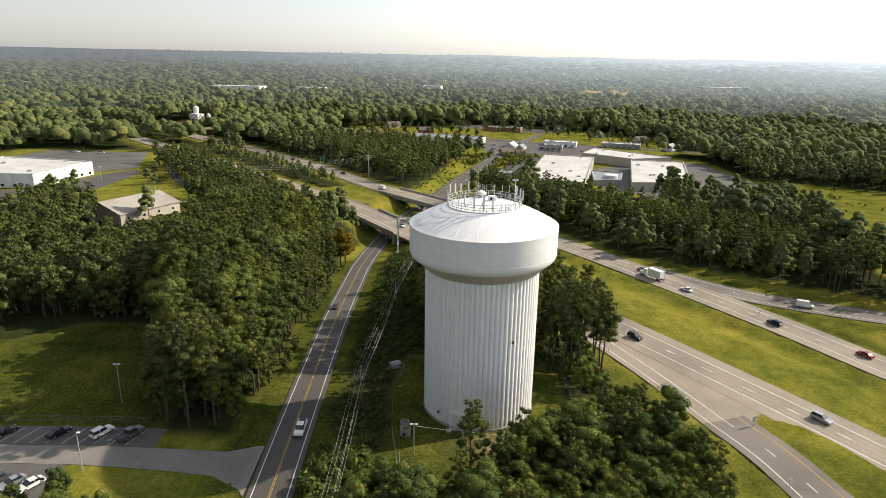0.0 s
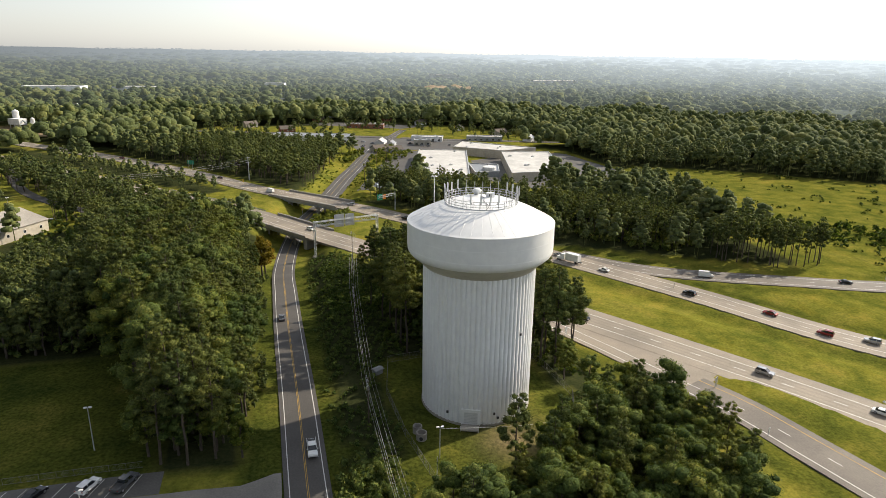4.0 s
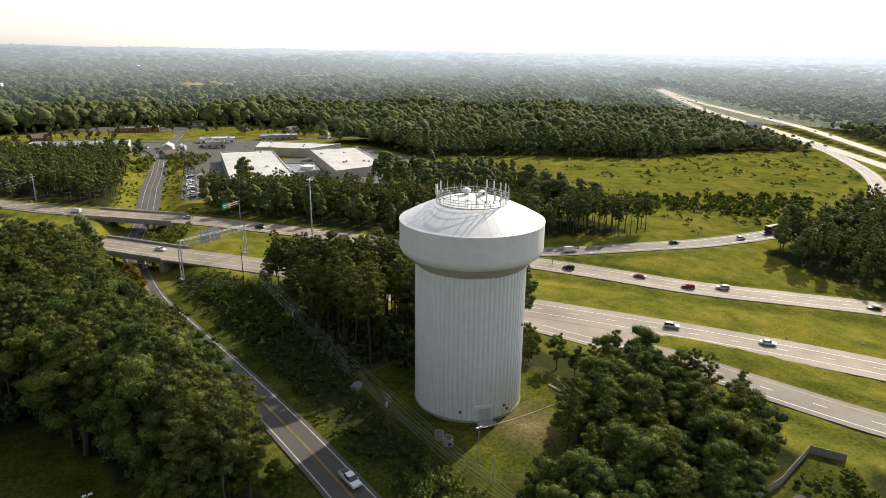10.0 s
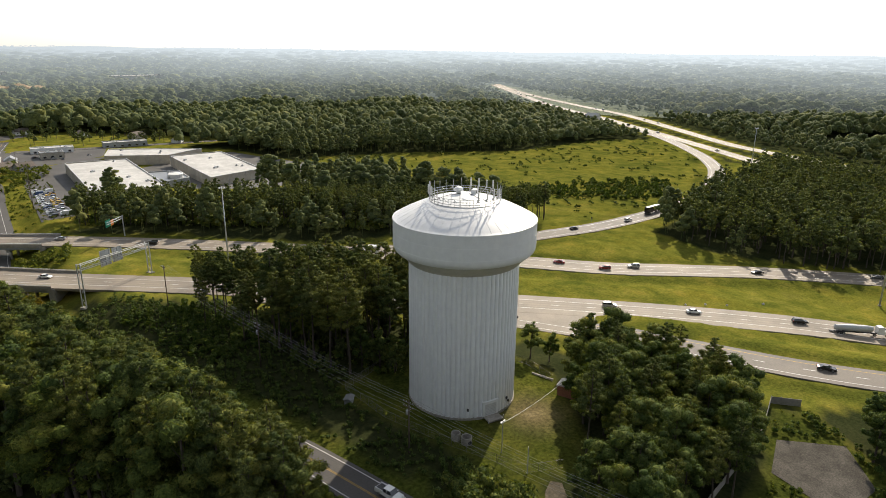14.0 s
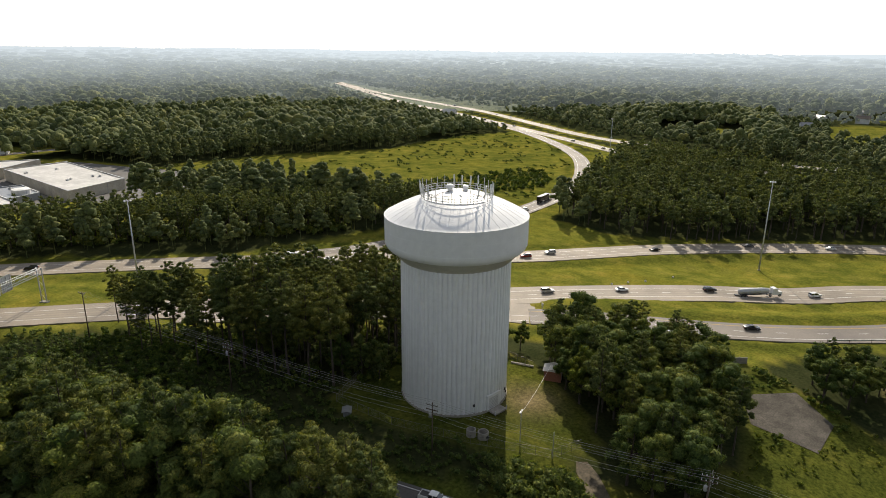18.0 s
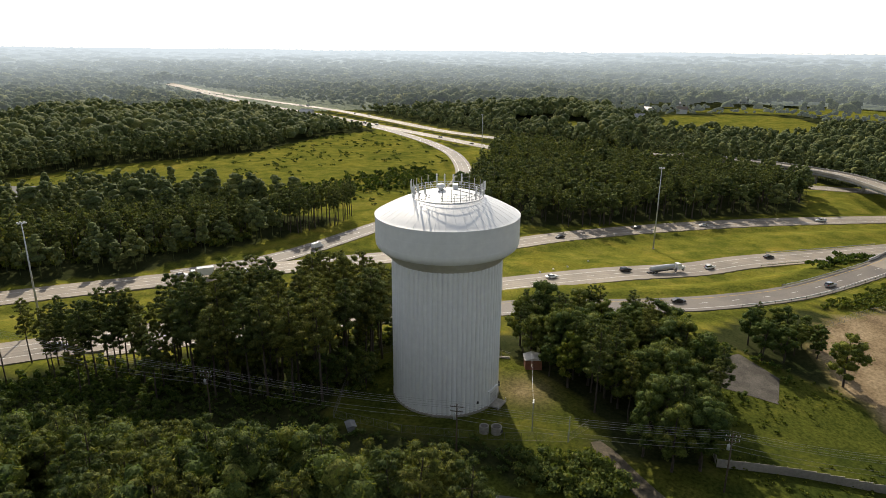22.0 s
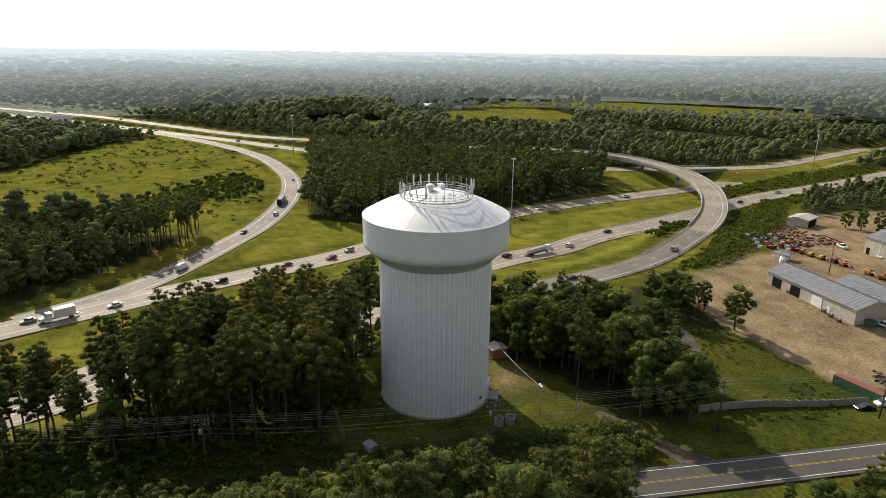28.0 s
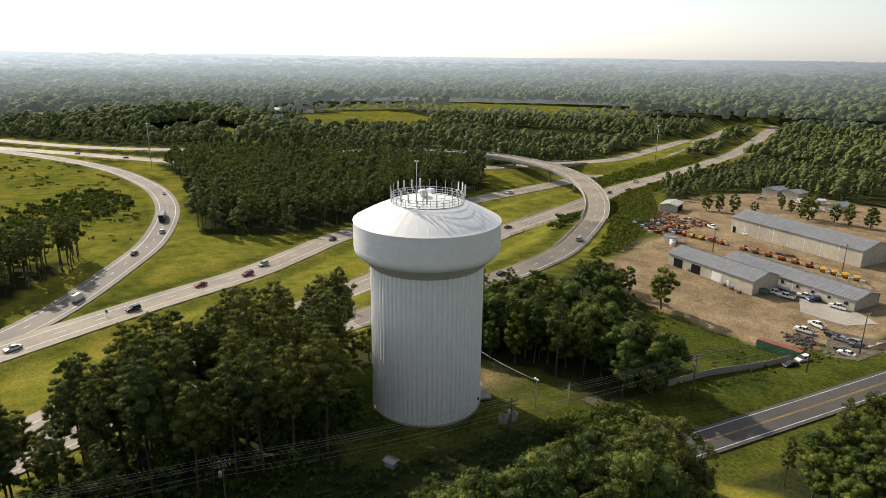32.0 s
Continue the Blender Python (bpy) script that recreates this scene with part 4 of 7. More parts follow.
def scatter(poly, gap, rng):
    """Points inside an outline, about gap apart."""
    xs, ys = [p[0] for p in poly], [p[1] for p in poly]
    X, Y = np.meshgrid(np.arange(min(xs), max(xs), gap), np.arange(min(ys), max(ys), gap))
    x = X.ravel() + (rng.random(X.size) - 0.5) * gap * 0.9
    y = Y.ravel() + (rng.random(X.size) - 0.5) * gap * 0.9
    m = inside(poly, x, y)
    return x[m], y[m]


GROVES = [
    # name, outline, spacing, share of pines, heights, light crowns
    ("trees of the roadside wood", [(-66, -10), (-51.5, -8), (-51, 60), (-52.5, 110), (-60, 140), (-78, 190), (-118, 200), (-150, 230), (-150, 165), (-130, 130), (-128, 60), (-115, 46), (-84, 42)], 4.7, 0.75, (18, 26), False),
    ("trees of the tower grove", [(21, -16), (36, -12), (40, -30), (43, -48), (22, -60), (4, -62), (-10, -60), (-22, -56), (-22, -47), (-8, -41), (2, -36), (10, -28)], 4.6, 0.4, (12, 19), False),
    ("pines by the highway", [(-10, 25), (-3, 18), (8, 17), (18, 19), (26, 8), (34, 10), (36, 24), (31, 40), (18, 62), (8, 74), (-4, 74), (-14, 56), (-15, 34)], 5.2, 0.85, (20, 28), False),
    ("scattered pines beside the highway", [(-15, 58), (12, 72), (8, 98), (-6, 108), (-17, 84)], 7.5, 1.0, (15, 22), False),
    ("clump by the yard", [(48, -74), (54, -90), (46, -102), (34, -94), (34, -78)], 5.0, 0.2, (8, 13), False),
    ("trees of the northern belt", [(12, 240), (55, 188), (98, 136), (122, 108), (140, 114), (150, 140), (125, 165), (84, 208), (42, 252), (20, 264)], 5.4, 0.9, (14, 19), True),
    ("pine clump on the meadow", [(136, 92), (160, 74), (178, 80), (160, 100), (140, 108)], 5.0, 1.0, (17, 21), True),
    ("trees of the interchange wood", [(250, 28), (204, 22), (186, 8), (189, -36), (212, -80), (236, -130), (264, -170), (304, -150), (345, -90), (388, -40), (415, 0), (395, 30), (330, 24)], 6.9, 0.7, (16, 22), True),
    ("trees west of the town road", [(-28, 276), (-42, 286), (-90, 359), (-140, 420), (-60, 470), (8, 440), (4, 400), (-8, 350), (-18, 300)], 7.0, 0.6, (14, 20), True),
    ("trees of the highway's west side", [(-80, 195), (-100, 222), (-128, 258), (-170, 312), (-215, 362), (-225, 345), (-190, 290), (-150, 250), (-120, 215)], 6.5, 0.5, (13, 18), True),
    ("trees beyond the sports field", [(-132, 30), (-118, 46), (-128, 62), (-132, 130), (-152, 166), (-205, 170), (-220, 90), (-190, 30)], 6.5, 0.7, (16, 21), True),
    ("trees between town buildings", [(-130, 500), (-60, 480), (-55, 560), (34, 560), (30, 600), (80, 590), (150, 540), (230, 480), (240, 540), (170, 640), (60, 690), (-120, 640)], 17.0, 0.2, (8, 14), True),
    ("trees behind the ramp", [(-54, -46), (-52, -130), (-80, -140), (-90, -80), (-76, -46)], 4.6, 0.2, (9, 13), False),
]
def joined_grove(name, label, placed):
    """Trees too many or too far to tell apart, joined: trunks and crowns."""
    for what, mats in (("trunks", [BARK]), ("crowns", [PINE_WOOD])):
        V, T, n = [], [], 0
        for kind, x, y, z, h, a, wide in placed:
            if what == "trunks":
                v, t = kind.raw_trunk
                v, t = v[:70], t[:70]
            else:
                v, t = kind.raw_crown
            k = h / kind.height
            c, s_ = math.cos(a) * k * wide, math.sin(a) * k * wide
            V.append(np.stack([v[:, 0] * c - v[:, 1] * s_ + x, v[:, 0] * s_ + v[:, 1] * c + y, v[:, 2] * k + z], 1))
            T.append(t + n)
            n += len(v)
        me = fast_mesh(name, np.concatenate(V), np.concatenate(T), mats[0])
        me.shade_smooth()
        ob = new(what if what == "crowns" else name, me)
        if what == "trunks":
            top = tagged(ob, label, "woodland", kind="stuff")
        else:
            ob.parent = top


for group, poly, gap, share, (h0, h1), light in GROVES:
    px, py = scatter(poly, gap, RNG)
    pz = ground_z(px, py)
    placed = []
    for x, y, z in zip(px, py, pz):
        is_pine = RNG.random() < share
        kinds = (LIGHT_PINES if is_pine else LIGHT_BROADS) if light else (PINES if is_pine else BROADS)
        kind, h = kinds[int(RNG.integers(len(kinds)))], h0 + (h1 - h0) * RNG.random()
        if group in ("pines by the highway", "scattered pines beside the highway"):
            if is_pine:
                kind = TALL_PINES[int(RNG.integers(5))]
            else:
                h *= 0.5
        if group == "trees of the roadside wood":      # lower towards the road
            h = min(29.0 if x > -95 else 19.5, 20.0 - 4 * smooth01((y - 40) / 40) + 0.9 * max(0.0, -54 - x)) * (0.86 + 0.16 * RNG.random()) if y < 125 else h
        if math.hypot(x + 152 - 20 * min(1, max(0, (180 - y) / 70)), 0) < 26 and 105 < y < 205 and x < -112:
            continue                            # open ground before the hall
        if group == "trees beyond the sports field":
            kind = (MID_PINES if is_pine else MID_BROADS)[int(RNG.integers(2))]
        if light:
            placed.append((kind, x, y, z, h, RNG.random() * 6.28, 0.9 + 0.25 * RNG.random()))
        elif group == "trees of the roadside wood" and (x < -92 or y > 120):
            placed.append((MID_PINES[int(RNG.integers(2))] if is_pine else MID_BROADS[int(RNG.integers(2))], x, y, z, h * (0.7 if y > 135 else 1.0), RNG.random() * 6.28, 1.0))
        else:
            kind.plant(x, y, h, RNG, group, z)
    if placed:
        joined_grove("grove", "dense " + group.replace("trees", "mixed pines"), placed)
UNDER = np.random.default_rng(77)
LOW_BUSHY = [Kind("broadleaf_tree", "low bushy tree", broad(9, 900, 0.24, s, 1.1, 0.0, 26), LEAF, 9) for s in (63, 64)]
for label, poly, gap, h0, h1 in (("dense leafy undergrowth of the roadside wood", [(-66, -10), (-53, -6), (-52, 60), (-53, 112), (-70, 112), (-92, 60), (-92, 44), (-84, 42)], 6.0, 6, 13),
                                 ("dense leafy undergrowth at the field's wooded edge", [(-92, 44), (-92, 60), (-128, 62), (-119, 44)], 6.5, 6, 13),
                                 ("leafy undergrowth of the highway pines", GROVES[2][1], 9.0, 4, 9),
                                 ("low bushes on the road's wooded verge", [(-52, 2), (-48.2, 2), (-48.2, 112), (-52.5, 112)], 4.0, 2.5, 6)):
    ux, uy = scatter(poly, gap, UNDER)
    joined_grove("undergrowth", label, [(LOW_BUSHY[i % 2], x, y, gz(x, y), h0 + (h1 - h0) * UNDER.random(), UNDER.random() * 6.28, 1.0) for i, (x, y) in enumerate(zip(ux, uy))])
for x, y, h, kind in ((-52, -12, 10, BRIGHT), (-57, -12, 22, PINES[0]), (-62, -13.5, 24, PINES[3]), (-67, -12.5, 23, PINES[1]), (-60, -9, 25, PINES[2]), (-64, -10, 14, BROADS[1]), (-57, -9.5, 13, BROADS[0]), (-69.5, -9.5, 15, BROADS[2]), (-50, 116, 17, YELLOW), (-49, 122, 15, YELLOW), (25, -97, 15, AIRY), (-17.7, -43.4, 15.5, BROADS[1]), (7, -28.6, 15, BRIGHT), (12, -24, 12, BROADS[0]), (-3, -34.5, 21, PINES[0]), (2.5, -38.5, 18, PINES[2]), (6, -34, 19, PINES[1]), (-1, -45, 17, BROADS[1]), (-8, -50, 15, BROADS[2]), (121, -232, 11, BUSHY[1]), (115, -236, 11, BUSHY[0]), (126, -228, 10, BUSHY[1]), (110, -246, 7, BUSHY[0]), (86, -257, 15, BUSHY[1]), (93, -261, 12, BUSHY[0]), (78, -266, 11, BUSHY[1]), (71, -267, 12, BUSHY[0]), (62, -270, 12, BUSHY[1]), (112, -271, 9, BUSHY[0]), (104, -268, 8, BUSHY[1]), (52, -274, 12, BUSHY[0]), (42, -276, 12, BUSHY[1]), (-75, -39, 9, BROADS[0]), (-81, -41, 7, BROADS[2]),
                      (-7, 88, 21, TALL_PINES[3]), (-2, 95, 18, TALL_PINES[1]), (5, 90, 20, TALL_PINES[2]), (-4, 104, 17, TALL_PINES[0]), (-2, 111, 18, TALL_PINES[2]), (4, 106, 17, TALL_PINES[1]), (0, 82, 22, TALL_PINES[4]), (29, 20, 9, BROADS[0]), (27, 14, 9, BROADS[1]), (25, 5, 11, BROADS[0]), (28, -2, 11, BROADS[2]), (29.5, -7, 9, BRIGHT)):
    kind.plant(x, y, h, RNG, "single trees")


def shrubs(name, label, outline, gap, h, count, size, material=BUSH, seed=3, drift=None):
    rng = np.random.default_rng(seed)
    x, y = scatter(outline, gap, rng)
    if drift is not None:
        m = np.sin(x / 11 + 2 * np.sin(y / 17)) * np.cos(y / 9 + 1.7 * np.sin(x / 13)) + 0.35 * rng.normal(size=len(x)) > drift
        x, y = x[m], y[m]
    m = way_distance(x, y) > 3
    x, y = x[m], y[m]
    m = ~inside([(31, -62), (38, -75), (25, -83), (11, -78), (16, -64)], x, y)
    x, y = x[m], y[m]
    z = ground_z(x, y)
    temps = [shrub(1.0, count, size, 100 + i) for i in range(4)]
    V, T, n = [], [], 0
    for i in range(len(x)):
        v, t = temps[i % 4]
        k = h * (0.5 + 0.9 * rng.random())
        V.append(v * k + (x[i], y[i], z[i]))
        T.append(t + n)
        n += len(v)
    me = fast_mesh(name, np.concatenate(V), np.concatenate(T), material)
    me.shade_smooth()
    ob = new(name, me)
    tagged(ob, label, "shrubs", kind="stuff")


shrubs("shrubs", "dense green scrub on the ramp embankment", [(104, -140), (130, -165), (160, -192), (200, -216), (235, -232), (210, -262), (180, -240), (140, -205), (108, -170), (80, -132), (76, -108)], 2.3, 1.5, 70, 0.24)
shrubs("shrubs", "dark tangled undergrowth between road and pines", THICKET, 2.3, 1.3, 80, 0.14, LEAF, seed=5, drift=-0.6)
shrubs("shrubs", "scrub on the bank beyond the flyover", OPEN["south_bank"], 3.6, 2.0, 50, 0.28, BUSH, seed=21)
shrubs("shrubs", "scrub in the meadow", [(180, 130), (225, 95), (260, 56), (300, 60), (330, 75), (300, 100), (250, 120), (215, 150), (195, 180)], 5.0, 2.2, 70, 0.3, seed=6)
shrubs("shrubs", "weeds and saplings in drifts over the meadow", OPEN["meadow"], 7.5, 1.5, 40, 0.26, BUSH, 16, 0.25)
shrubs("shrubs", "weeds in the rough grass lot", OPEN["grass_lot"], 2.2, 0.6, 22, 0.35, BUSH, 17, -0.1)
shrubs("shrubs", "saplings behind the panel fence", [(46, -66), (30, -62), (20, -66), (10, -70), (24, -84), (36, -80), (44, -72)], 2.6, 1.6, 70, 0.16, BUSH, seed=18)
shrubs("shrubs", "scrub along the roadside plot", [(-31, -18), (-24, -21), (-21, -30), (-26, -38), (-34, -38), (-33, -28)], 2.0, 2.6, 170, 0.12, LEAF, seed=7)
shrubs("shrubs", "bushes among the highway pines", GROVES[2][1], 4.4, 1.9, 90, 0.2, BUSH, seed=8)
shrubs("shrubs", "light green undergrowth below the scattered pines", [(-30, 60), (-14, 58), (8, 70), (4, 96), (-8, 108), (-28, 112)], 2.8, 1.6, 80, 0.2, BUSH, seed=19)
shrubs("shrubs", "bushes under the roadside wood", GROVES[0][1], 5.5, 2.4, 40, 0.34, LEAF, seed=9)
shrubs("shrubs", "bushes in the northern belt", GROVES[5][1], 5.0, 3.0, 40, 0.3, LEAF, seed=10)
shrubs("shrubs", "bushes in the bridge median", [(-34, 192), (-20, 182), (-6, 196), (-20, 214), (-32, 210)], 4.2, 3.6, 70, 0.22, LEAF, seed=11)
shrubs("shrubs", "trees and bushes between town buildings", [(8, 400), (20, 440), (30, 470), (60, 470), (80, 440), (70, 425), (44, 400), (30, 372)], 8.0, 4.0, 70, 0.22, LEAF, seed=13)
shrubs("shrubs", "rough weeds along the town road verges", OPEN["north_verge"], 3.4, 0.9, 24, 0.4, BUSH, 14, 0.1)
shrubs("shrubs", "bushes in the ramp's grass", [(120, -120), (134, -134), (146, -150), (138, -150), (122, -134)], 3.0, 2.0, 60, 0.25, BUSH, seed=12)


def far_tree(rng, lumps, quads, qs):
    """A distant crown about one unit high: rounded masses and loose tufts, and a trunk where it can be seen."""
    V, T, n = [], [], 0
    cs, rs = [], []
    many = lumps > 6
    for i in range(lumps):
        v, t = lump(rng, False)
        f = (i + 0.5) / lumps
        a = i * 2.4 + rng.random()
        if many:
            d = 0.155 * (1 - 0.8 * f * f) * (0.3 + 0.9 * rng.random())
            c, r = np.array((d * math.cos(a), d * math.sin(a), 0.36 + 0.56 * f)), (0.105 - 0.03 * f) * (0.7 + 0.6 * rng.random())
        else:
            d = 0.19 * (1 - 0.75 * f) * (1 if lumps > 1 else 0)
            c, r = np.array((d * math.cos(a), d * math.sin(a), 0.42 + 0.42 * f)), (0.25 - 0.09 * f) * (0.85 + 0.3 * rng.random()) * (1.15 if lumps < 4 else 1.0)
        V.append(v * (r, r, r * (0.8 if many else 1.05)) + c)
        T.append(t + n)
        n += len(v)
        cs.append(tuple(c))
        rs.append(r * 1.1)
    if quads:
        v, t = tufts(cs, rs, quads, qs, rng)
        V.append(v)
        T.append(t + n)
        n += len(v)
    if many:
        w = 0.011
        V.append(np.array([(w, 0, -0.05), (-w, w, -0.05), (-w, -w, -0.05), (0, 0, 0.8)]))
        T.append(np.array([(0, 1, 3), (1, 2, 3), (2, 0, 3)]) + n)
    return np.concatenate(V), np.concatenate(T)


NEAR_LINE = np.array([p for p in WAYS["near_carriageway"][0][::3] if p[0] < -40 and 150 < p[1] < 330])


def woodland(name, label, r0, r1, gap, h, lumps, quads, qs, seed, wide=1.0):
    rng = np.random.default_rng(seed)
    g = np.arange(-r1, r1, gap)
    X, Y = np.meshgrid(g, g)
    x = X.ravel() + (rng.random(X.size) - 0.5) * gap
    y = Y.ravel() + (rng.random(X.size) - 0.5) * gap
    r = np.hypot(x, y)
    az = np.degrees(np.arctan2(x, y))
    m = (r > r0) & (r < r1) & (r < 4850) & (((az > -48) & (az < 162)) | (rng.random(len(x)) < 0.12))
    x, y = x[m], y[m]
    keep = np.ones(len(x), bool)
    for poly in OPEN.values():
        keep &= ~inside(poly, x, y)
    for _, poly, *_ in GROVES:
        keep &= ~inside(poly, x, y)
    x, y = x[keep], y[keep]
    keep = way_distance(x, y) > 9
    x, y = x[keep], y[keep]
    # streets and clearings of the far suburbs break the canopy
    hole = np.sin(x / 83 + 2 * np.sin(y / 170)) * np.cos(y / 97 + 1.5 * np.sin(x / 210))
    keep = (hole < 0.86) | (np.hypot(x, y) < 450)
    x, y = x[keep], y[keep]
    z = ground_z(x, y) - 9 * smooth01((np.hypot(x, y) - 900) / 600) * smooth01((way_distance(x, y) - 25) / 60)
    temps = [far_tree(rng, lumps, quads, qs) for _ in range(8)]
    which = rng.integers(0, 8, len(x))
    line = np.vstack([WAYS["far_freeway_inner"][0], WAYS["far_freeway_outer"][0]])[::3, :2]
    near = np.nonzero((np.hypot(x, y) > 420) & (np.hypot(x, y) < 1500) & (x > 250) & (y > -40))[0]
    low = np.ones(len(x))
    if len(near):                                 # lower growth along the far freeway
        d = np.concatenate([np.sqrt(((x[c, None] - line[None, :, 0]) ** 2 + (y[c, None] - line[None, :, 1]) ** 2).min(1)) for c in np.array_split(near, 12)])
        low[near] = np.where(d < 26, 0.12, np.clip(0.4 + 0.6 * (d - 26) / 110, 0, 1))
    d = np.sqrt(((x[:, None] - NEAR_LINE[None, :, 0]) ** 2 + (y[:, None] - NEAR_LINE[None, :, 1]) ** 2).min(1)) if r1 < 900 else np.full(len(x), 999.0)
    low *= np.where((d < 75) & (x < -40) & (y > 170), 0.5, 1.0) * np.where((x > 120) & (x < 300) & (y < -210) & (y > -480), 0.62, 1.0)
    low *= np.where((np.hypot(x, y) > 430) & (np.hypot(x, y) < 900) & (y < -90), 0.55, 1.0) * np.where(np.hypot(x, y) > 4000, 0.4, 1.0)
    hs = low * h * (0.62 + 0.62 * rng.random(len(x))) * (1 + 0.22 * np.sin(x / 37 + np.sin(y / 23)) * np.cos(y / 41))
    V, T, n = [], [], 0
    for k, (v, t) in enumerate(temps):
        i = np.nonzero(which == k)[0]
        if not len(i):
            continue
        w = hs[i][:, None] * wide * (0.7 + 0.75 * rng.random((len(i), 1)))
        a = rng.random(len(i)) * 6.28
        ca, sa = np.cos(a)[:, None], np.sin(a)[:, None]
        px = (v[None, :, 0] * ca - v[None, :, 1] * sa) * w + x[i][:, None]
        py = (v[None, :, 0] * sa + v[None, :, 1] * ca) * w + y[i][:, None]
        pz = v[None, :, 2] * hs[i][:, None] + z[i][:, None]
        V.append(np.stack([px, py, pz], -1).reshape(-1, 3))
        T.append((t[None] + (np.arange(len(i)) * len(v))[:, None, None]).reshape(-1, 3) + n)
        n += len(i) * len(v)
    # backdrop crowns carry the emitted haze; nearer woods don't
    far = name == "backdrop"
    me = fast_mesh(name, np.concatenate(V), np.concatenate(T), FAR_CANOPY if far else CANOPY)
    me.shade_smooth()
    tagged(new(name, me), label, "woodland", kind="structure" if far else "stuff")


woodland("woodland", "dense mixed green woodland around the interchange", 150, 480, 7.4, 18, 13, 110, 0.032, 51, 1.0)
woodland("woodland", "continuous treetops of the middle distance", 480, 800, 9.4, 18, 5, 14, 0.06, 52, 1.0)
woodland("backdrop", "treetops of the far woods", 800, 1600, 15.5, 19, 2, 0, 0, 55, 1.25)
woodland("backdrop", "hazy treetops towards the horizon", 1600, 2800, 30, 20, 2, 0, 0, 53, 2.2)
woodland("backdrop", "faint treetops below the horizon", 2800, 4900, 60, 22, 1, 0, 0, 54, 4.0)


# ---- bridges ----
def reach(line, c, h):
    """The piece of a way within h of a point."""
    return np.array([p for p in stretch_of(line, 0, length_of(line)) if math.hypot(p[0] - c[0], p[1] - c[1]) < h])


def bridge(way, label, spot, half, width, piers, depth=1.5, caps=True):
    line = reach(WAYS[way][0], spot, half)
    b = thing("bridge", label, "bridge")
    part("deck", ribbon(line, -width / 2, width / 2, -0.10, 0.45), PALE_CONCRETE, b)
    n = 5 if width > 14 else 4
    for k in range(n):
        o = (k / (n - 1) - 0.5) * (width - 2.4)
        part("girder", ribbon(line, o - 0.3, o + 0.3, -0.5, depth), GREY_WALL, b)
    for side in (-1, 1):
        w = part("parapet", ribbon(line, side * width / 2 - 0.2, side * width / 2 + 0.2, 0.85, 1.5), PALE_CONCRETE, b, "pale concrete parapet")
        part("handrail", ribbon(line, side * width / 2 - 0.08, side * width / 2 + 0.08, 1.15, 0.12), STEEL, w)
    d = np.gradient(line[:, :2], axis=0)
    for f in piers:
        i = min(len(line) - 1, int(f * len(line)))
        x, y, z = line[i]
        a = math.atan2(d[i][1], d[i][0])
        foot = min(gz(x, y), z - depth - 2) - 1.0
        top = z - 0.5 - depth
        pr = part("pier", Shape().box((x, y, top - 0.55), (1.5, width - 1.5 if caps else 8, 1.1), a), PALE_CONCRETE, b, "concrete pier")
        cols = (-0.32, 0, 0.32) if caps else (0,)
        for k in cols:
            o = k * width
            cx, cy = x - math.sin(a) * o, y + math.cos(a) * o
            part("pier_column", Shape().tube((cx, cy, foot), (cx, cy, top - 0.9), 0.55 if caps else 1.1, n=12), PALE_CONCRETE, pr, smooth=True)
    for i in (0, -1):
        x, y, z = line[i]
        a = math.atan2(d[i][1], d[i][0])
        part("abutment", Shape().box((x, y, z - 2.9), (2.2, width, 5.0), a), PALE_CONCRETE, b)
        if way == "far_freeway_inner":           # paved slopes running down under the deck
            s = 1 if i == 0 else -1
            u, n = Vector((math.cos(a) * s, math.sin(a) * s, 0)), Vector((-math.sin(a), math.cos(a), 0))
            c = Vector((x, y, 0))
            p = [c + u * q + n * w + Vector((0, 0, zz)) for q, zz in ((-1.5, z - 0.9), (13, z - 7.5)) for w in (-width / 2 - 9, width / 2 + 9)]
            p += [v - Vector((0, 0, 1.2)) for v in p]
            part("slope_paving", Shape().add(p, [(0, 1, 3, 2), (4, 6, 7, 5), (0, 2, 6, 4), (1, 5, 7, 3), (2, 3, 7, 6), (0, 4, 5, 1)]), PALE_CONCRETE, b, "sloped concrete paving under the overpass")
    return b


bridge("near_carriageway", "concrete girder highway bridge over the local road", (-38, 179), 25, 16.6, (0.3, 0.7))
bridge("far_carriageway", "concrete girder bridge of the far carriageway", (-24, 238), 27, 15.6, (0.32, 0.68))
bridge("flyover_ramp", "long curved concrete flyover on hammerhead piers", (275, -214), 165, 12.6, (0.08, 0.2, 0.32, 0.44, 0.56, 0.68, 0.8, 0.92), 1.7, False)
bridge("far_freeway_inner", "concrete overpass with sloped abutments", (302, -250), 29, 15.6, (0.5,))


# ---- barriers, masts, signs ----
def guardrail(way, off, a, b, label):
    line = stretch_of(WAYS[way][0], a, b)
    g = thing("guardrail", label, "guardrail", "guardrails")
    n = normals(line)
    part("rail", ribbon(line, off - 0.04, off + 0.04, 0.78, 0.32), STEEL, g)
    for i in range(0, len(line), 2):
        x, y = line[i, :2] + n[i] * (off + 0.12 * (1 if off > 0 else -1))
        part("post", Shape().box((x, y, line[i, 2] + 0.2), (0.14, 0.14, 1.3)), WOOD_POLE, g)


def along(way, x, y):
    line = stretch_of(WAYS[way][0], 0, length_of(WAYS[way][0]))
    i = int(np.argmin((line[:, 0] - x) ** 2 + (line[:, 1] - y) ** 2))
    return length_of(line[:i + 1]) if i else 0.0


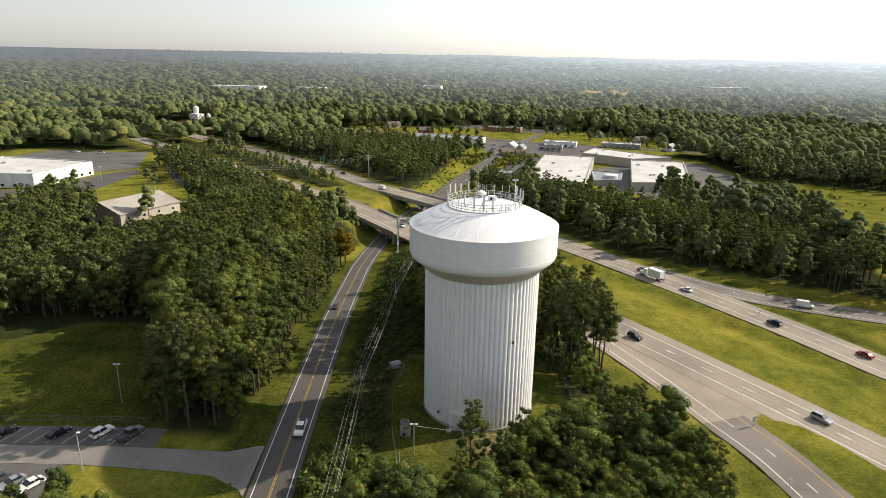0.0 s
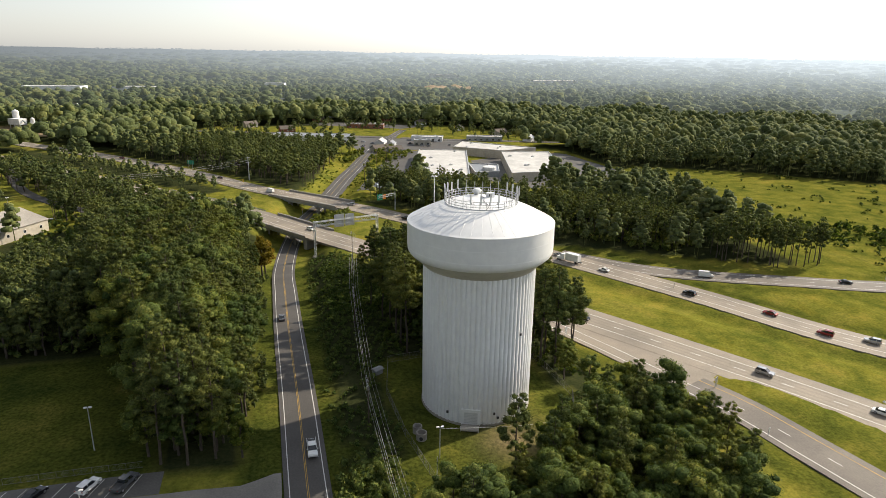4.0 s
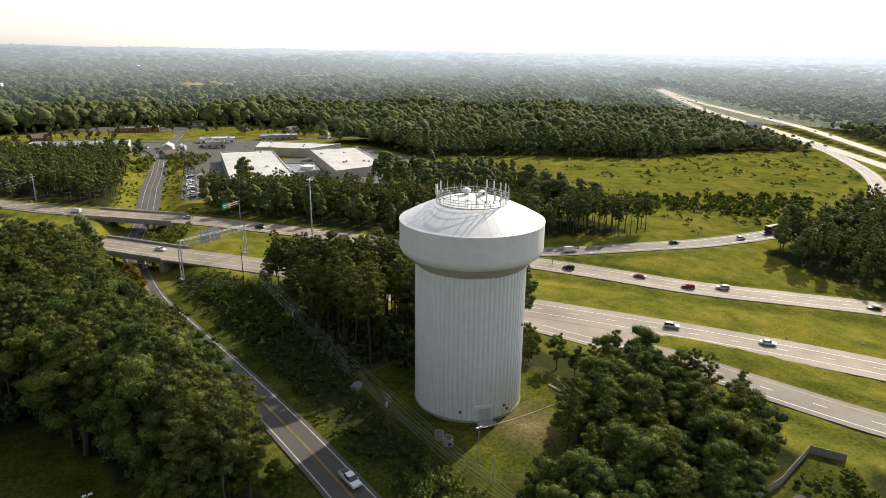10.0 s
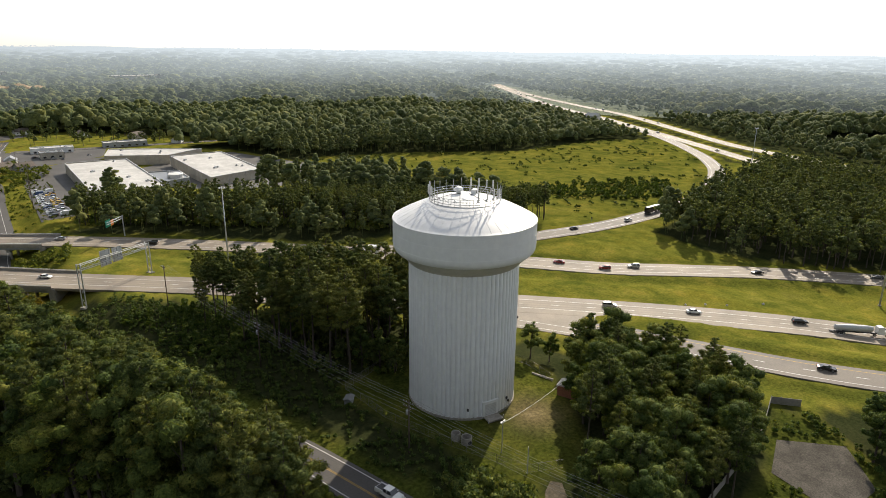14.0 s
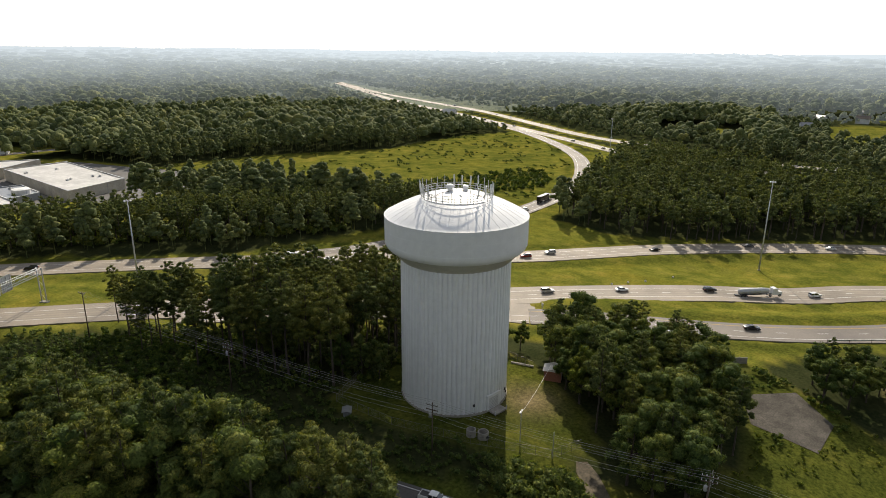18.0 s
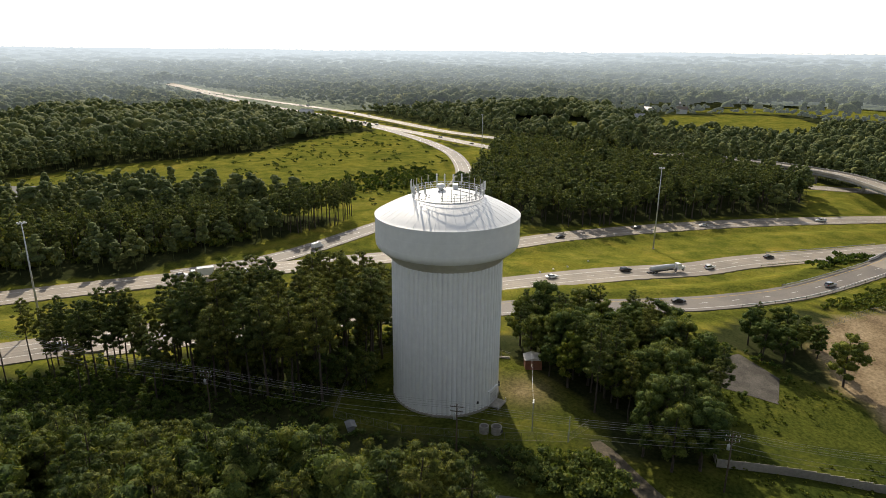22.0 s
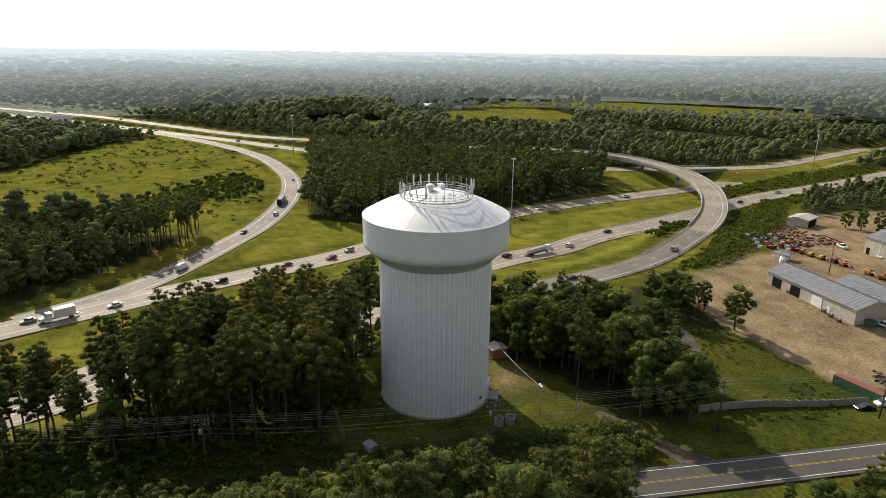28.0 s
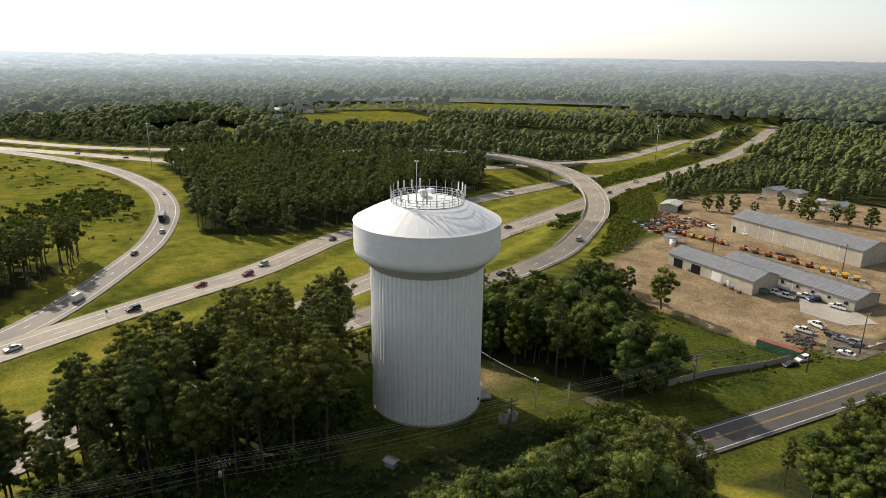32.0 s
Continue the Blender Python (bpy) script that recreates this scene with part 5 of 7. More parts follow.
RAILS = [("near_carriageway", 7.4, (-97, 255), (-56, 204), "steel guardrail leading to the bridge"), ("near_carriageway", -7.4, (-110, 270), (-56, 205), "steel guardrail along the median"),
         ("far_carriageway", 7.0, (-105, 345), (-48, 264), "steel guardrail along the median"), ("flyover_ramp", 5.7, (79, -82), (132, -156), "steel guardrail on the ramp's outer edge"),
         ("flyover_ramp", -5.7, (91, -106), (132, -156), "steel guardrail on the ramp's inner edge"), ("near_carriageway", 7.4, (145, -106), (175, -172), "steel guardrail below the flyover"),
         ("near_carriageway", -7.4, (150, -118), (176, -174), "steel guardrail beside the median")]
for way, off, p, q, label in RAILS:
    guardrail(way, off, along(way, *p), along(way, *q), label)


def light_mast(x, y, foot, top):
    t = thing("light_mast", "tall grey steel highway light mast", "light mast", "highway light masts", at=pose(x, y, foot))
    h = top - foot
    part("footing", Shape().tube((0, 0, -1), (0, 0, 0.25), 0.6, n=12), PALE_CONCRETE, t)
    part("pole", Shape().tube((0, 0, 0), (0, 0, h), 0.34, 0.13, 12), STEEL, t, smooth=True)
    hd = part("head_ring", Shape().ring((0, 0), 0.75, h - 0.15, 0.07, 20), STEEL, t)
    for k in range(6):
        a = k * math.pi / 3
        part("floodlight", Shape().box((1.05 * math.cos(a), 1.05 * math.sin(a), h - 0.15), (0.6, 0.45, 0.35), a, 0.7), WHITE_WALL, hd)


for x, y, foot, top in ((20.7, 128.1, gz(20.7, 128.1), 28.5), (162.0, -69.0, gz(162.0, -69.0), 27.5), (408, 40, gz(408, 40), 25.2), (304, -361, gz(304, -361), 20)):
    light_mast(x, y, foot, top)


def gantry():
    t = thing("sign_gantry", "galvanised steel truss sign gantry over the carriageway", "sign gantry")
    a, b = Vector((-28.5, 138.5, 0)), Vector((-0.8, 146.8, 0))
    d = (b - a).normalized()
    n = Vector((-d.y, d.x, 0))
    z0, z1 = 6.6, 8.4
    for s in (-0.75, 0.75):
        for z in (z0, z1):
            part("chord", Shape().tube(a + n * s + Vector((0, 0, z)), b + n * s + Vector((0, 0, z)), 0.14, n=8), STEEL, t)
    k = 14
    L = (b - a).length
    for i in range(k):
        p, q = a + d * (L * i / k), a + d * (L * (i + 1) / k)
        for s in (-0.75, 0.75):
            lo, hi = (z0, z1) if i % 2 else (z1, z0)
            part("lattice", Shape().tube(p + n * s + Vector((0, 0, lo)), q + n * s + Vector((0, 0, hi)), 0.07, n=5), STEEL, t)
        part("cross_tie", Shape().tube(p - n * 0.75 + Vector((0, 0, z1)), q + n * 0.75 + Vector((0, 0, z1)), 0.05, n=5), STEEL, t)
    for e in (a, b):
        foot = gz(e.x, e.y) - 0.6
        leg = part("leg_frame", Shape().box((e.x, e.y, foot + 0.5), (2.6, 1.6, 1.0), math.atan2(n.y, n.x)), PALE_CONCRETE, t)
        for s in (-0.9, 0.9):
            part("leg", Shape().tube(e + n * s + Vector((0, 0, foot)), e + n * s + Vector((0, 0, z1 + 0.3)), 0.2, n=8), STEEL, leg)
        zz = np.linspace(foot + 1.5, z0, 5)
        for z, w, s in zip(zz, zz[1:], (1, -1, 1, -1)):
            part("brace", Shape().tube(e - n * 0.9 * s + Vector((0, 0, z)), e + n * 0.9 * s + Vector((0, 0, w)), 0.07, n=5), STEEL, leg)
    for f, w, h in ((0.40, 4.4, 5.6), (0.57, 4.2, 5.2)):
        c = a + d * (L * f) + n * 1.0 + Vector((0, 0, 7.6))
        pn = part("sign_panel", Shape().box(c, (w, 0.08, h), math.atan2(d.y, d.x)), STEEL, t, "bare aluminium back of a road sign")
        for k in (-0.35, 0, 0.35):
            part("stiffener", Shape().box(c + d * (w * k) - n * 0.12, (0.1, 0.1, h), math.atan2(d.y, d.x)), STEEL, pn)


gantry()
SIGN_GREEN = plain("sign_green", (0.01, 0.20, 0.12), 0.4)
SIGN_YELLOW = plain("sign_yellow", (0.75, 0.48, 0.03), 0.4)
SIGN_ORANGE = plain("sign_orange", (0.75, 0.25, 0.03), 0.4)
RED_PAINT = plain("rusty_red_paint", (0.24, 0.06, 0.04), 0.6)


def road_sign(x, y, turn, w, h, lift, mat, label, posts=2, bars=3):
    z = gz(x, y)
    t = thing("road_sign", label, "road sign", "road signs", at=pose(x, y, z, 0, 0, turn))
    for k in ((-0.3, 0.3) if posts == 2 else (0,)):
        part("post", Shape().box((k * w, 0, (lift + h) / 2 - 0.3), (0.12, 0.12, lift + h + 0.6)), STEEL, t)
    p = part("panel", Shape().box((0, -0.1, lift + h / 2), (w, 0.06, h)), mat, t)
    for k in range(bars):
        part("text_bar", Shape().box((0, -0.145, lift + h * (0.8 - 0.28 * k)), (w * (0.75 - 0.12 * k), 0.02, h * 0.11)), WHITE_WALL, p)


road_sign(63.2, -3.6, 215, 1.5, 1.1, 2.2, STEEL, "small exit sign at the gore between lanes")
road_sign(38.6, 33.5, 30, 1.1, 1.4, 1.8, STEEL, "bare-backed road sign on two posts")
road_sign(60, -26, 30, 0.8, 1.0, 1.6, STEEL, "small roadside sign on the grass wedge", 1, 0)
road_sign(-102, 357, 140, 6.0, 2.8, 3.0, SIGN_GREEN, "large green highway direction sign")
road_sign(-64, 291, 140, 1.4, 1.4, 1.8, SIGN_YELLOW, "yellow warning sign beside the carriageway", 1, 1)
road_sign(186, 59, 60, 0.9, 0.9, 1.6, DARK_STEEL, "small dark sign beside the curved ramp", 1, 0)
road_sign(98, 68, 60, 0.9, 0.9, 1.6, DARK_STEEL, "small sign on the grass by the merge", 1, 0)
road_sign(-30, 232, 200, 1.0, 1.0, 1.8, SIGN_YELLOW, "yellow warning sign by the town road", 1, 1)


def arm_sign():
    x, y = 18, 206
    z = gz(x, y)
    t = thing("overhead_sign", "green and orange exit sign on a steel cantilever arm", "road sign", at=pose(x, y, z, 0, 0, 215))
    part("mast", Shape().tube((0, 0, -0.5), (0, 0, 9.6), 0.3, 0.22, 10), STEEL, t)
    for k in (8.2, 9.2):
        part("arm", Shape().tube((0, 0, k), (12.5, 0, k), 0.13, n=8), STEEL, t)
    for k in range(6):
        part("arm_lattice", Shape().tube((2 * k, 0, 8.2 + (k % 2)), (2 * k + 2, 0, 9.2 - (k % 2)), 0.06, n=5), STEEL, t)
    g = part("green_panel", Shape().box((11.0, -0.25, 8.6), (3.8, 0.08, 3.0)), SIGN_GREEN, t, "green sign panel")
    for k in range(3):
        part("text_bar", Shape().box((11.0, -0.31, 9.5 - 0.7 * k), (2.8 - 0.4 * k, 0.02, 0.3)), WHITE_WALL, g)
    o = part("orange_panel", Shape().box((7.8, -0.25, 8.3), (2.2, 0.08, 2.4)), SIGN_ORANGE, t, "orange sign panel")
    for k in range(2):
        part("text_bar", Shape().box((7.8, -0.31, 8.9 - 0.8 * k), (1.5, 0.02, 0.25)), DARK_STEEL, o)


arm_sign()


# ---- poles and wires ----
def utility_pole(x, y, h, arms=1, transformer=False, turn=90, lamp_arm=False):
    z = gz(x, y)
    t = thing("utility_pole", "weathered wooden utility pole carrying power lines", "utility pole", "utility poles", at=pose(x, y, z, 0, 0, turn))
    part("pole", Shape().tube((0, 0, -0.8), (0, 0, h), 0.19, 0.12, 8), WOOD_POLE, t, smooth=True)
    for k in range(arms):
        zz = h - 0.5 - 1.0 * k
        arm = part("crossarm", Shape().box((0, 0.15, zz), (2.6, 0.12, 0.14)), WOOD_POLE, t)
        for o in (-1.2, -0.5, 0.5, 1.2):
            part("insulator", Shape().spin([(0.05, 0), (0.1, 0.08), (0.06, 0.16), (0.09, 0.24), (0.01, 0.3)], 8, (o, 0.15, zz + 0.07)), STEEL, arm)
        part("arm_brace", Shape().tube((-0.8, 0.12, zz - 0.05), (0, 0.12, zz - 0.8), 0.025, n=4), STEEL, arm)
    if transformer:
        c = part("transformer", Shape().spin([(0.01, 0), (0.3, 0.02), (0.3, 0.95), (0.2, 1.05), (0.01, 1.08)], 12, (0.45, 0, h - 3.4)), STEEL, t, "grey drum transformer", True)
        part("bushing", Shape().tube((0.45, 0, h - 2.35), (0.45, 0, h - 2.0), 0.05, n=6), STEEL, c)
    if lamp_arm:
        arm = part("lamp_arm", Shape().tube((0, 0, h - 1.2), (1.8, 0, h - 0.6), 0.04, n=6), STEEL, t)
        part("lamp_head", Shape().box((2.0, 0, h - 0.6), (0.6, 0.28, 0.18)), WHITE_WALL, arm)
    return (x, y, z + h)


def wire(a, b, sag, off=(0, 0, 0), r=0.021):
    p = []
    for i in range(13):
        t = i / 12
        p.append(tuple(a[c] + (b[c] - a[c]) * t + off[c] - (sag * 4 * t * (1 - t) if c == 2 else 0) for c in range(3)))
    w = part("power_line", Shape().pipe(p, r), DARK_WIRE)
    tagged(w, "sagging overhead power line between wooden poles", "power line", "power lines")


DARK_WIRE = plain("weathered_aluminium_wire", (0.36, 0.355, 0.34), 0.5, 0.4)
LINE_POLES = [(-25.5, -122, 12.5, 1, False), (-26.5, -98, 12, 1, False), (-25.8, -57.2, 12.5, 2, True), (-26, -6.6, 12, 2, True), (-22.5, 48, 12.5, 2, True), (-16.5, 104.8, 15.5, 1, False)]
tops = [utility_pole(*p) for p in LINE_POLES]
for a, b in zip(tops, tops[1:]):
    for o, dz in ((-1.2, -0.2), (-0.5, -0.2), (0.5, -0.2), (1.2, -0.2), (0.1, -2.4), (-0.1, -3.2)):
        wire(a, b, 0.9 if dz > -1 else 1.2, (o, 0, dz))
for p in ((-62.7, 182, 11, 0, False), (-30.5, -150, 11, 1, False), (14, 300, 13, 1, False), (30, 350, 13, 1, False), (45, 395, 13, 1, True), (52, 430, 13, 2, True), (60, 460, 13, 1, False),
          (-146, 300, 11, 1, False), (-120, 225, 11, 1, False), (24, -190, 11, 1, False), (-12, -168, 12, 1, True), (64, -164, 11, 1, False)):
    utility_pole(*p)


def steel_pole():
    x, y = -60.6, 307
    z = gz(x, y)
    t = thing("transmission_pole", "tall grey steel pole with conductors over the highway", "utility pole", at=pose(x, y, z))
    h = 11 - z
    part("pole", Shape().tube((0, 0, -1), (0, 0, h), 0.4, 0.2, 10), STEEL, t)
    for k in range(3):
        part("crossarm", Shape().box((0, 0, h - 0.6 - 1.5 * k), (3.0, 0.15, 0.18), 0.6), STEEL, t)
    far = (-128, 248, 12.0)
    utility_pole(-128, 248, 12 - gz(-128, 248), 2)
    for k in range(3):
        for o in (-1.3, 1.3):
            wire((x, y, 10.4 - 1.5 * k), (far[0], far[1], far[2] - 0.5 - k), 2.0, (o, 0.6 * o, 0))


steel_pole()


def yard_lamp(x, y, h, heads=2, label="slim steel yard lamp on a round post"):
    t = thing("lamp_post", label, "lamp post", "lamp posts", at=pose(x, y, gz(x, y)))
    part("post", Shape().tube((0, 0, -0.4), (0, 0, h), 0.11, 0.08, 8), STEEL, t)
    for k in range(heads):
        s = -0.45 + 0.9 * k if heads > 1 else 0.4
        part("lamp_head", Shape().box((s, 0, h + 0.05), (0.6, 0.35, 0.2)), WHITE_WALL, t)


yard_lamp(-13.8, -21.0, 7.1)
yard_lamp(-80.3, -5, 9.5)
yard_lamp(-16.2, -28.6, 6.0, 0, "grey steel post at the plot's corner")
yard_lamp(-76, -29.5, 8.5, 1)
yard_lamp(-226, 270, 9), yard_lamp(-232, 232, 9), yard_lamp(-172, 225, 9)


# ---- fences ----
def chain_fence(pts, h=2.0, label="grey chain-link fence around the tower plot"):
    t = thing("chain_link_fence", label, "fence", "chain-link fences")
    for (x0, y0), (x1, y1) in zip(pts, pts[1:]):
        L = math.hypot(x1 - x0, y1 - y0)
        n = max(1, round(L / 3))
        P = [(x0 + (x1 - x0) * i / n, y0 + (y1 - y0) * i / n) for i in range(n + 1)]
        P = [(x, y, gz(x, y)) for x, y in P]
        for x, y, z in P[:-1]:
            part("post", Shape().tube((x, y, z - 0.3), (x, y, z + h + 0.05), 0.04, n=6), FENCE_WIRE, t)
        for a, b in zip(P, P[1:]):
            s = Shape()
            for k in (0.1, 1.0):
                s.tube((a[0], a[1], a[2] + k * h), (b[0], b[1], b[2] + k * h), 0.025, n=4, caps=False)
            m = 8
            for k in range(-m // 2, m):
                for sgn in (0, 1):
                    u0, u1 = k / m, k / m + 0.5
                    v0, v1 = (0.1, 1.0) if sgn else (1.0, 0.1)
                    if u0 < 0 or u1 > 1:
                        continue
                    s.tube([a[c] + (b[c] - a[c]) * u0 + (v0 * h if c == 2 else 0) for c in range(3)], [a[c] + (b[c] - a[c]) * u1 + (v1 * h if c == 2 else 0) for c in range(3)], 0.008, n=3, caps=False)
            part("mesh_panel", s, FENCE_WIRE, t)


chain_fence([(-19, -12), (-17.9, -19), (-16.4, -28.4), (-10, -33)])
chain_fence([(-19, -12), (-20, 6), (-17, 22), (-2, 24)])
chain_fence([(10, 24), (22, 14), (23, -4), (19, -14)])
chain_fence([(-132, -13), (-70, -13)], 1.4, "grey chain-link fence along the sports field")
chain_fence([(60, -104), (74, -122), (98, -162), (132, -205)], 2.2, "chain-link fence at the back of the yard")


def board_wall(pts, label, mat, h=1.9):
    t = thing("panel_fence", label, "fence", "panel fences")
    for (x0, y0), (x1, y1) in zip(pts, pts[1:]):
        L = math.hypot(x1 - x0, y1 - y0)
        n = max(1, round(L / 2.6))
        a = math.atan2(y1 - y0, x1 - x0)
        for i in range(n):
            f = (i + 0.5) / n
            x, y = x0 + (x1 - x0) * f, y0 + (y1 - y0) * f
            part("panel", Shape().box((x, y, gz(x, y) + h / 2 - 0.1), (L / n - 0.08, 0.09, h), a), mat, t)
            px, py = x0 + (x1 - x0) * i / n, y0 + (y1 - y0) * i / n
            part("post", Shape().box((px, py, gz(px, py) + h / 2), (0.16, 0.16, h + 0.15), a), mat, t)


board_wall([(-18.2, -57.5), (-17.5, -104)], "weathered pale panel fence beside the grass lot", PALE_CONCRETE)
board_wall([(-17, -57.5), (-1, -58.5), (30, -60), (46, -58), (49, -64)], "weathered pale panel fence behind the grove", PALE_CONCRETE)


# ---- small things on the tower plot ----
def ring_tank(x, y, r, h, hole):
    t = thing("concrete_ring", "grey precast concrete ring lying in the grass", "concrete ring", "concrete rings", at=pose(x, y, gz(x, y) - 0.1))
    part("wall", Shape().spin([(r, 0), (r, h), (r - 0.18, h), (r - 0.18, 0.1)], 24), PALE_CONCRETE, t)
    part("floor", Shape().spin([(r - 0.16, 0.3), (0.01, 0.3)], 24), DARK_STEEL, t)
    if hole:
        # dark disc on the wall in place of a shaded hole
        part("opening", Shape().tube((-0.3, -(r - 0.05), h * 0.45), (-0.35, -(r + 0.02), h * 0.45), 0.42, n=14), DARK_STEEL, t)


ring_tank(-16.2, -11.0, 1.0, 1.7, False)
ring_tank(-15.9, -13.6, 1.15, 1.7, True)


def shed(x, y, w, d, h, turn, wall, roof, label, doors=1):
    t = thing("shed", label, "shed", at=pose(x, y, gz(x, y) - 0.1, 0, 0, turn))
    part("wall_block", Shape().box((0, 0, h / 2), (w, d, h)), wall, t)
    s = Shape()
    e = 0.3
    s.add([(-w / 2 - e, -d / 2 - e, h - 0.05), (w / 2 + e, -d / 2 - e, h - 0.05), (w / 2 + e, d / 2 + e, h - 0.05), (-w / 2 - e, d / 2 + e, h - 0.05), (-w / 2 - e, 0, h + d * 0.16), (w / 2 + e, 0, h + d * 0.16)],
          [(0, 1, 5, 4), (2, 3, 4, 5), (0, 4, 3), (1, 2, 5), (3, 2, 1, 0)])
    part("roof", s, roof, t)
    for k in range(doors):
        part("door", Shape().box((-w / 2 + w * (k + 0.5) / doors, -d / 2 - 0.02, min(1.05, h * 0.42)), (min(1.1, w / doors * 0.6), 0.08, min(2.0, h * 0.8))), GREY_WALL, t)
    return t


shed(16.2, -19.8, 3.6, 4.2, 2.9, 10, BRICK_WALL, WHITE_ROOF, "small brown shed with a pale sheet roof")
shed(-20.5, 17, 2.2, 1.6, 1.4, 30, GREY_WALL, METAL_ROOF, "low grey equipment cabinet by the fence")
beam = part("concrete_beam", Shape().box((19.5, -10.8, gz(19.5, -10.8) + 0.25), (0.4, 6.0, 0.4), 0.04), PALE_CONCRETE)
tagged(beam, "long pale concrete beam lying by the plot fence", "beam")
service = part("service_cable", Shape().pipe([(-13.6 + 29.4 * k / 14, -21.0 + 1.6 * k / 14, 6.3 - 3.0 * k / 14 - 2.4 * k / 14 * (1 - k / 14)) for k in range(15)], 0.035, 5), WHITE_WALL)
tagged(service, "pale sagging service cable from the post to the shed", "cable")


# ---- pads, drives and lots ----
def pad(name, outline, material, label, up=0.1, cell=4.0):
    bm = bmesh.new()
    bm.faces.new([bm.verts.new((x, y, 0)) for x, y in outline])
    xs, ys = [p[0] for p in outline], [p[1] for p in outline]
    for ax, lo, hi in ((0, min(xs), max(xs)), (1, min(ys), max(ys))):
        c = math.ceil(lo / cell) * cell
        while c < hi:
            bmesh.ops.bisect_plane(bm, geom=bm.verts[:] + bm.edges[:] + bm.faces[:], plane_co=(c if ax == 0 else 0, c if ax == 1 else 0, 0), plane_no=(1 - ax, ax, 0))
            c += cell
    for v in bm.verts:
        v.co.z = gz(v.co.x, v.co.y) + up
    bmesh.ops.recalc_face_normals(bm, faces=bm.faces)
    me = bpy.data.meshes.new(name)
    bm.to_mesh(me)
    bm.free()
    me.materials.append(material)
    return tagged(new(name, me), label, "pavement", kind="structure")


BAGS = [(100, -19), (105, -24), (110.5, -29.5), (124, -38)]
PADS = [
    ("gravel_drive", [(-35, -43), (-35, -51), (-29, -45.5), (-23, -41.5), (-17.5, -38.2), (-14.2, -35.2), (-15.2, -33.2), (-18.5, -34), (-25, -37.8), (-31, -41)], TRACK, "rutted gravel drive from road to tower"),
    ("gravel_pad", [(30, -63), (37, -75), (25, -82), (12, -78), (17, -65)], GRAVEL, "old grey gravel pad in the grass"),
    ("parking_row", [(-140, -15), (-66, -15), (-66, -21.5), (-140, -21.5)], LOT_ASPHALT, "asphalt parking row with marked stalls"),
    ("parking_drive", [(-140, -21.6), (-64, -21.6), (-52, -21), (-46, -18.5), (-44.6, -18.5), (-44.6, -34), (-46, -32), (-52, -28.5), (-80, -27.5), (-140, -27.5)], DRIVE_CONCRETE, "worn pale concrete drive joining the road"),
    ("parking_row", [(-140, -27.6), (-80, -27.6), (-80, -41), (-140, -41)], LOT_ASPHALT, "asphalt parking area with parked cars"),
    ("warehouse_lot", [(100, 300), (118, 294), (120, 262), (190, 252), (222, 300), (216, 420), (196, 440), (118, 400), (112, 340)], LOT_ASPHALT, "asphalt lot between white warehouses"),
    ("warehouse_lot", [(4, 262), (22, 262), (46, 300), (78, 420), (130, 472), (110, 476), (60, 445), (40, 390)], ASPHALT, "asphalt lot with rows of parked vehicles"),
    ("west_lot", [(-334, 400), (-250, 392), (-226, 318), (-244, 300), (-310, 310), (-345, 330)], LOT_ASPHALT, "dark asphalt lorry lot behind the white building"),
    ("west_lot", [(-300, 235), (-252, 236), (-236, 292), (-226, 312), (-214, 300), (-216, 240), (-228, 196), (-300, 190)], ASPHALT, "asphalt car park before the white building"),
    ("town_lot", [(30, 470), (60, 455), (130, 478), (150, 515), (40, 555), (20, 520)], ASPHALT, "paved lots between town buildings"),
    ("town_lot", [(-10, 660), (100, 620), (140, 640), (20, 690)], ASPHALT, "paved car park before brick shops"),
    ("yard_apron", [(-4, -154), (12, -148), (4, -138), (-10, -140), (-14, -150)], PALE_CONCRETE, "pale worn apron in front of the workshop"),
    ("yard_lot", [(-10, -133), (-20, -114), (-29, -116), (-28, -140)], TRACK, "dark gravelled row for parked cars"),
    ("field_path", [(-35, -128), (-22, -128), (-22, -136), (-35, -138)], DUST, "short dirt entrance from the road"),
]
for row in PADS:
    pad(*row)
for x, y in BAGS:
    b = part("litter_bag", Shape().spin([(0.01, 0), (0.35, 0.05), (0.42, 0.3), (0.2, 0.55), (0.05, 0.7)], 10, (x, y, gz(x, y))), WHITE_WALL, smooth=True)
    tagged(b, "full white litter bag on the median grass", "litter bag", "litter bags")


# ---- buildings ----
def window(parent, c, w, h, turn, face=(0, -1)):
    """A framed window standing slightly proud of a wall."""
    f = part("window", Shape().box(c, (w + 0.2, 0.12, h + 0.2), turn), WHITE_WALL, parent)
    n = (math.sin(turn), -math.cos(turn))
    part("pane", Shape().box((c[0] + n[0] * 0.06, c[1] + n[1] * 0.06, c[2]), (w, 0.06, h), turn), GLASS, f)


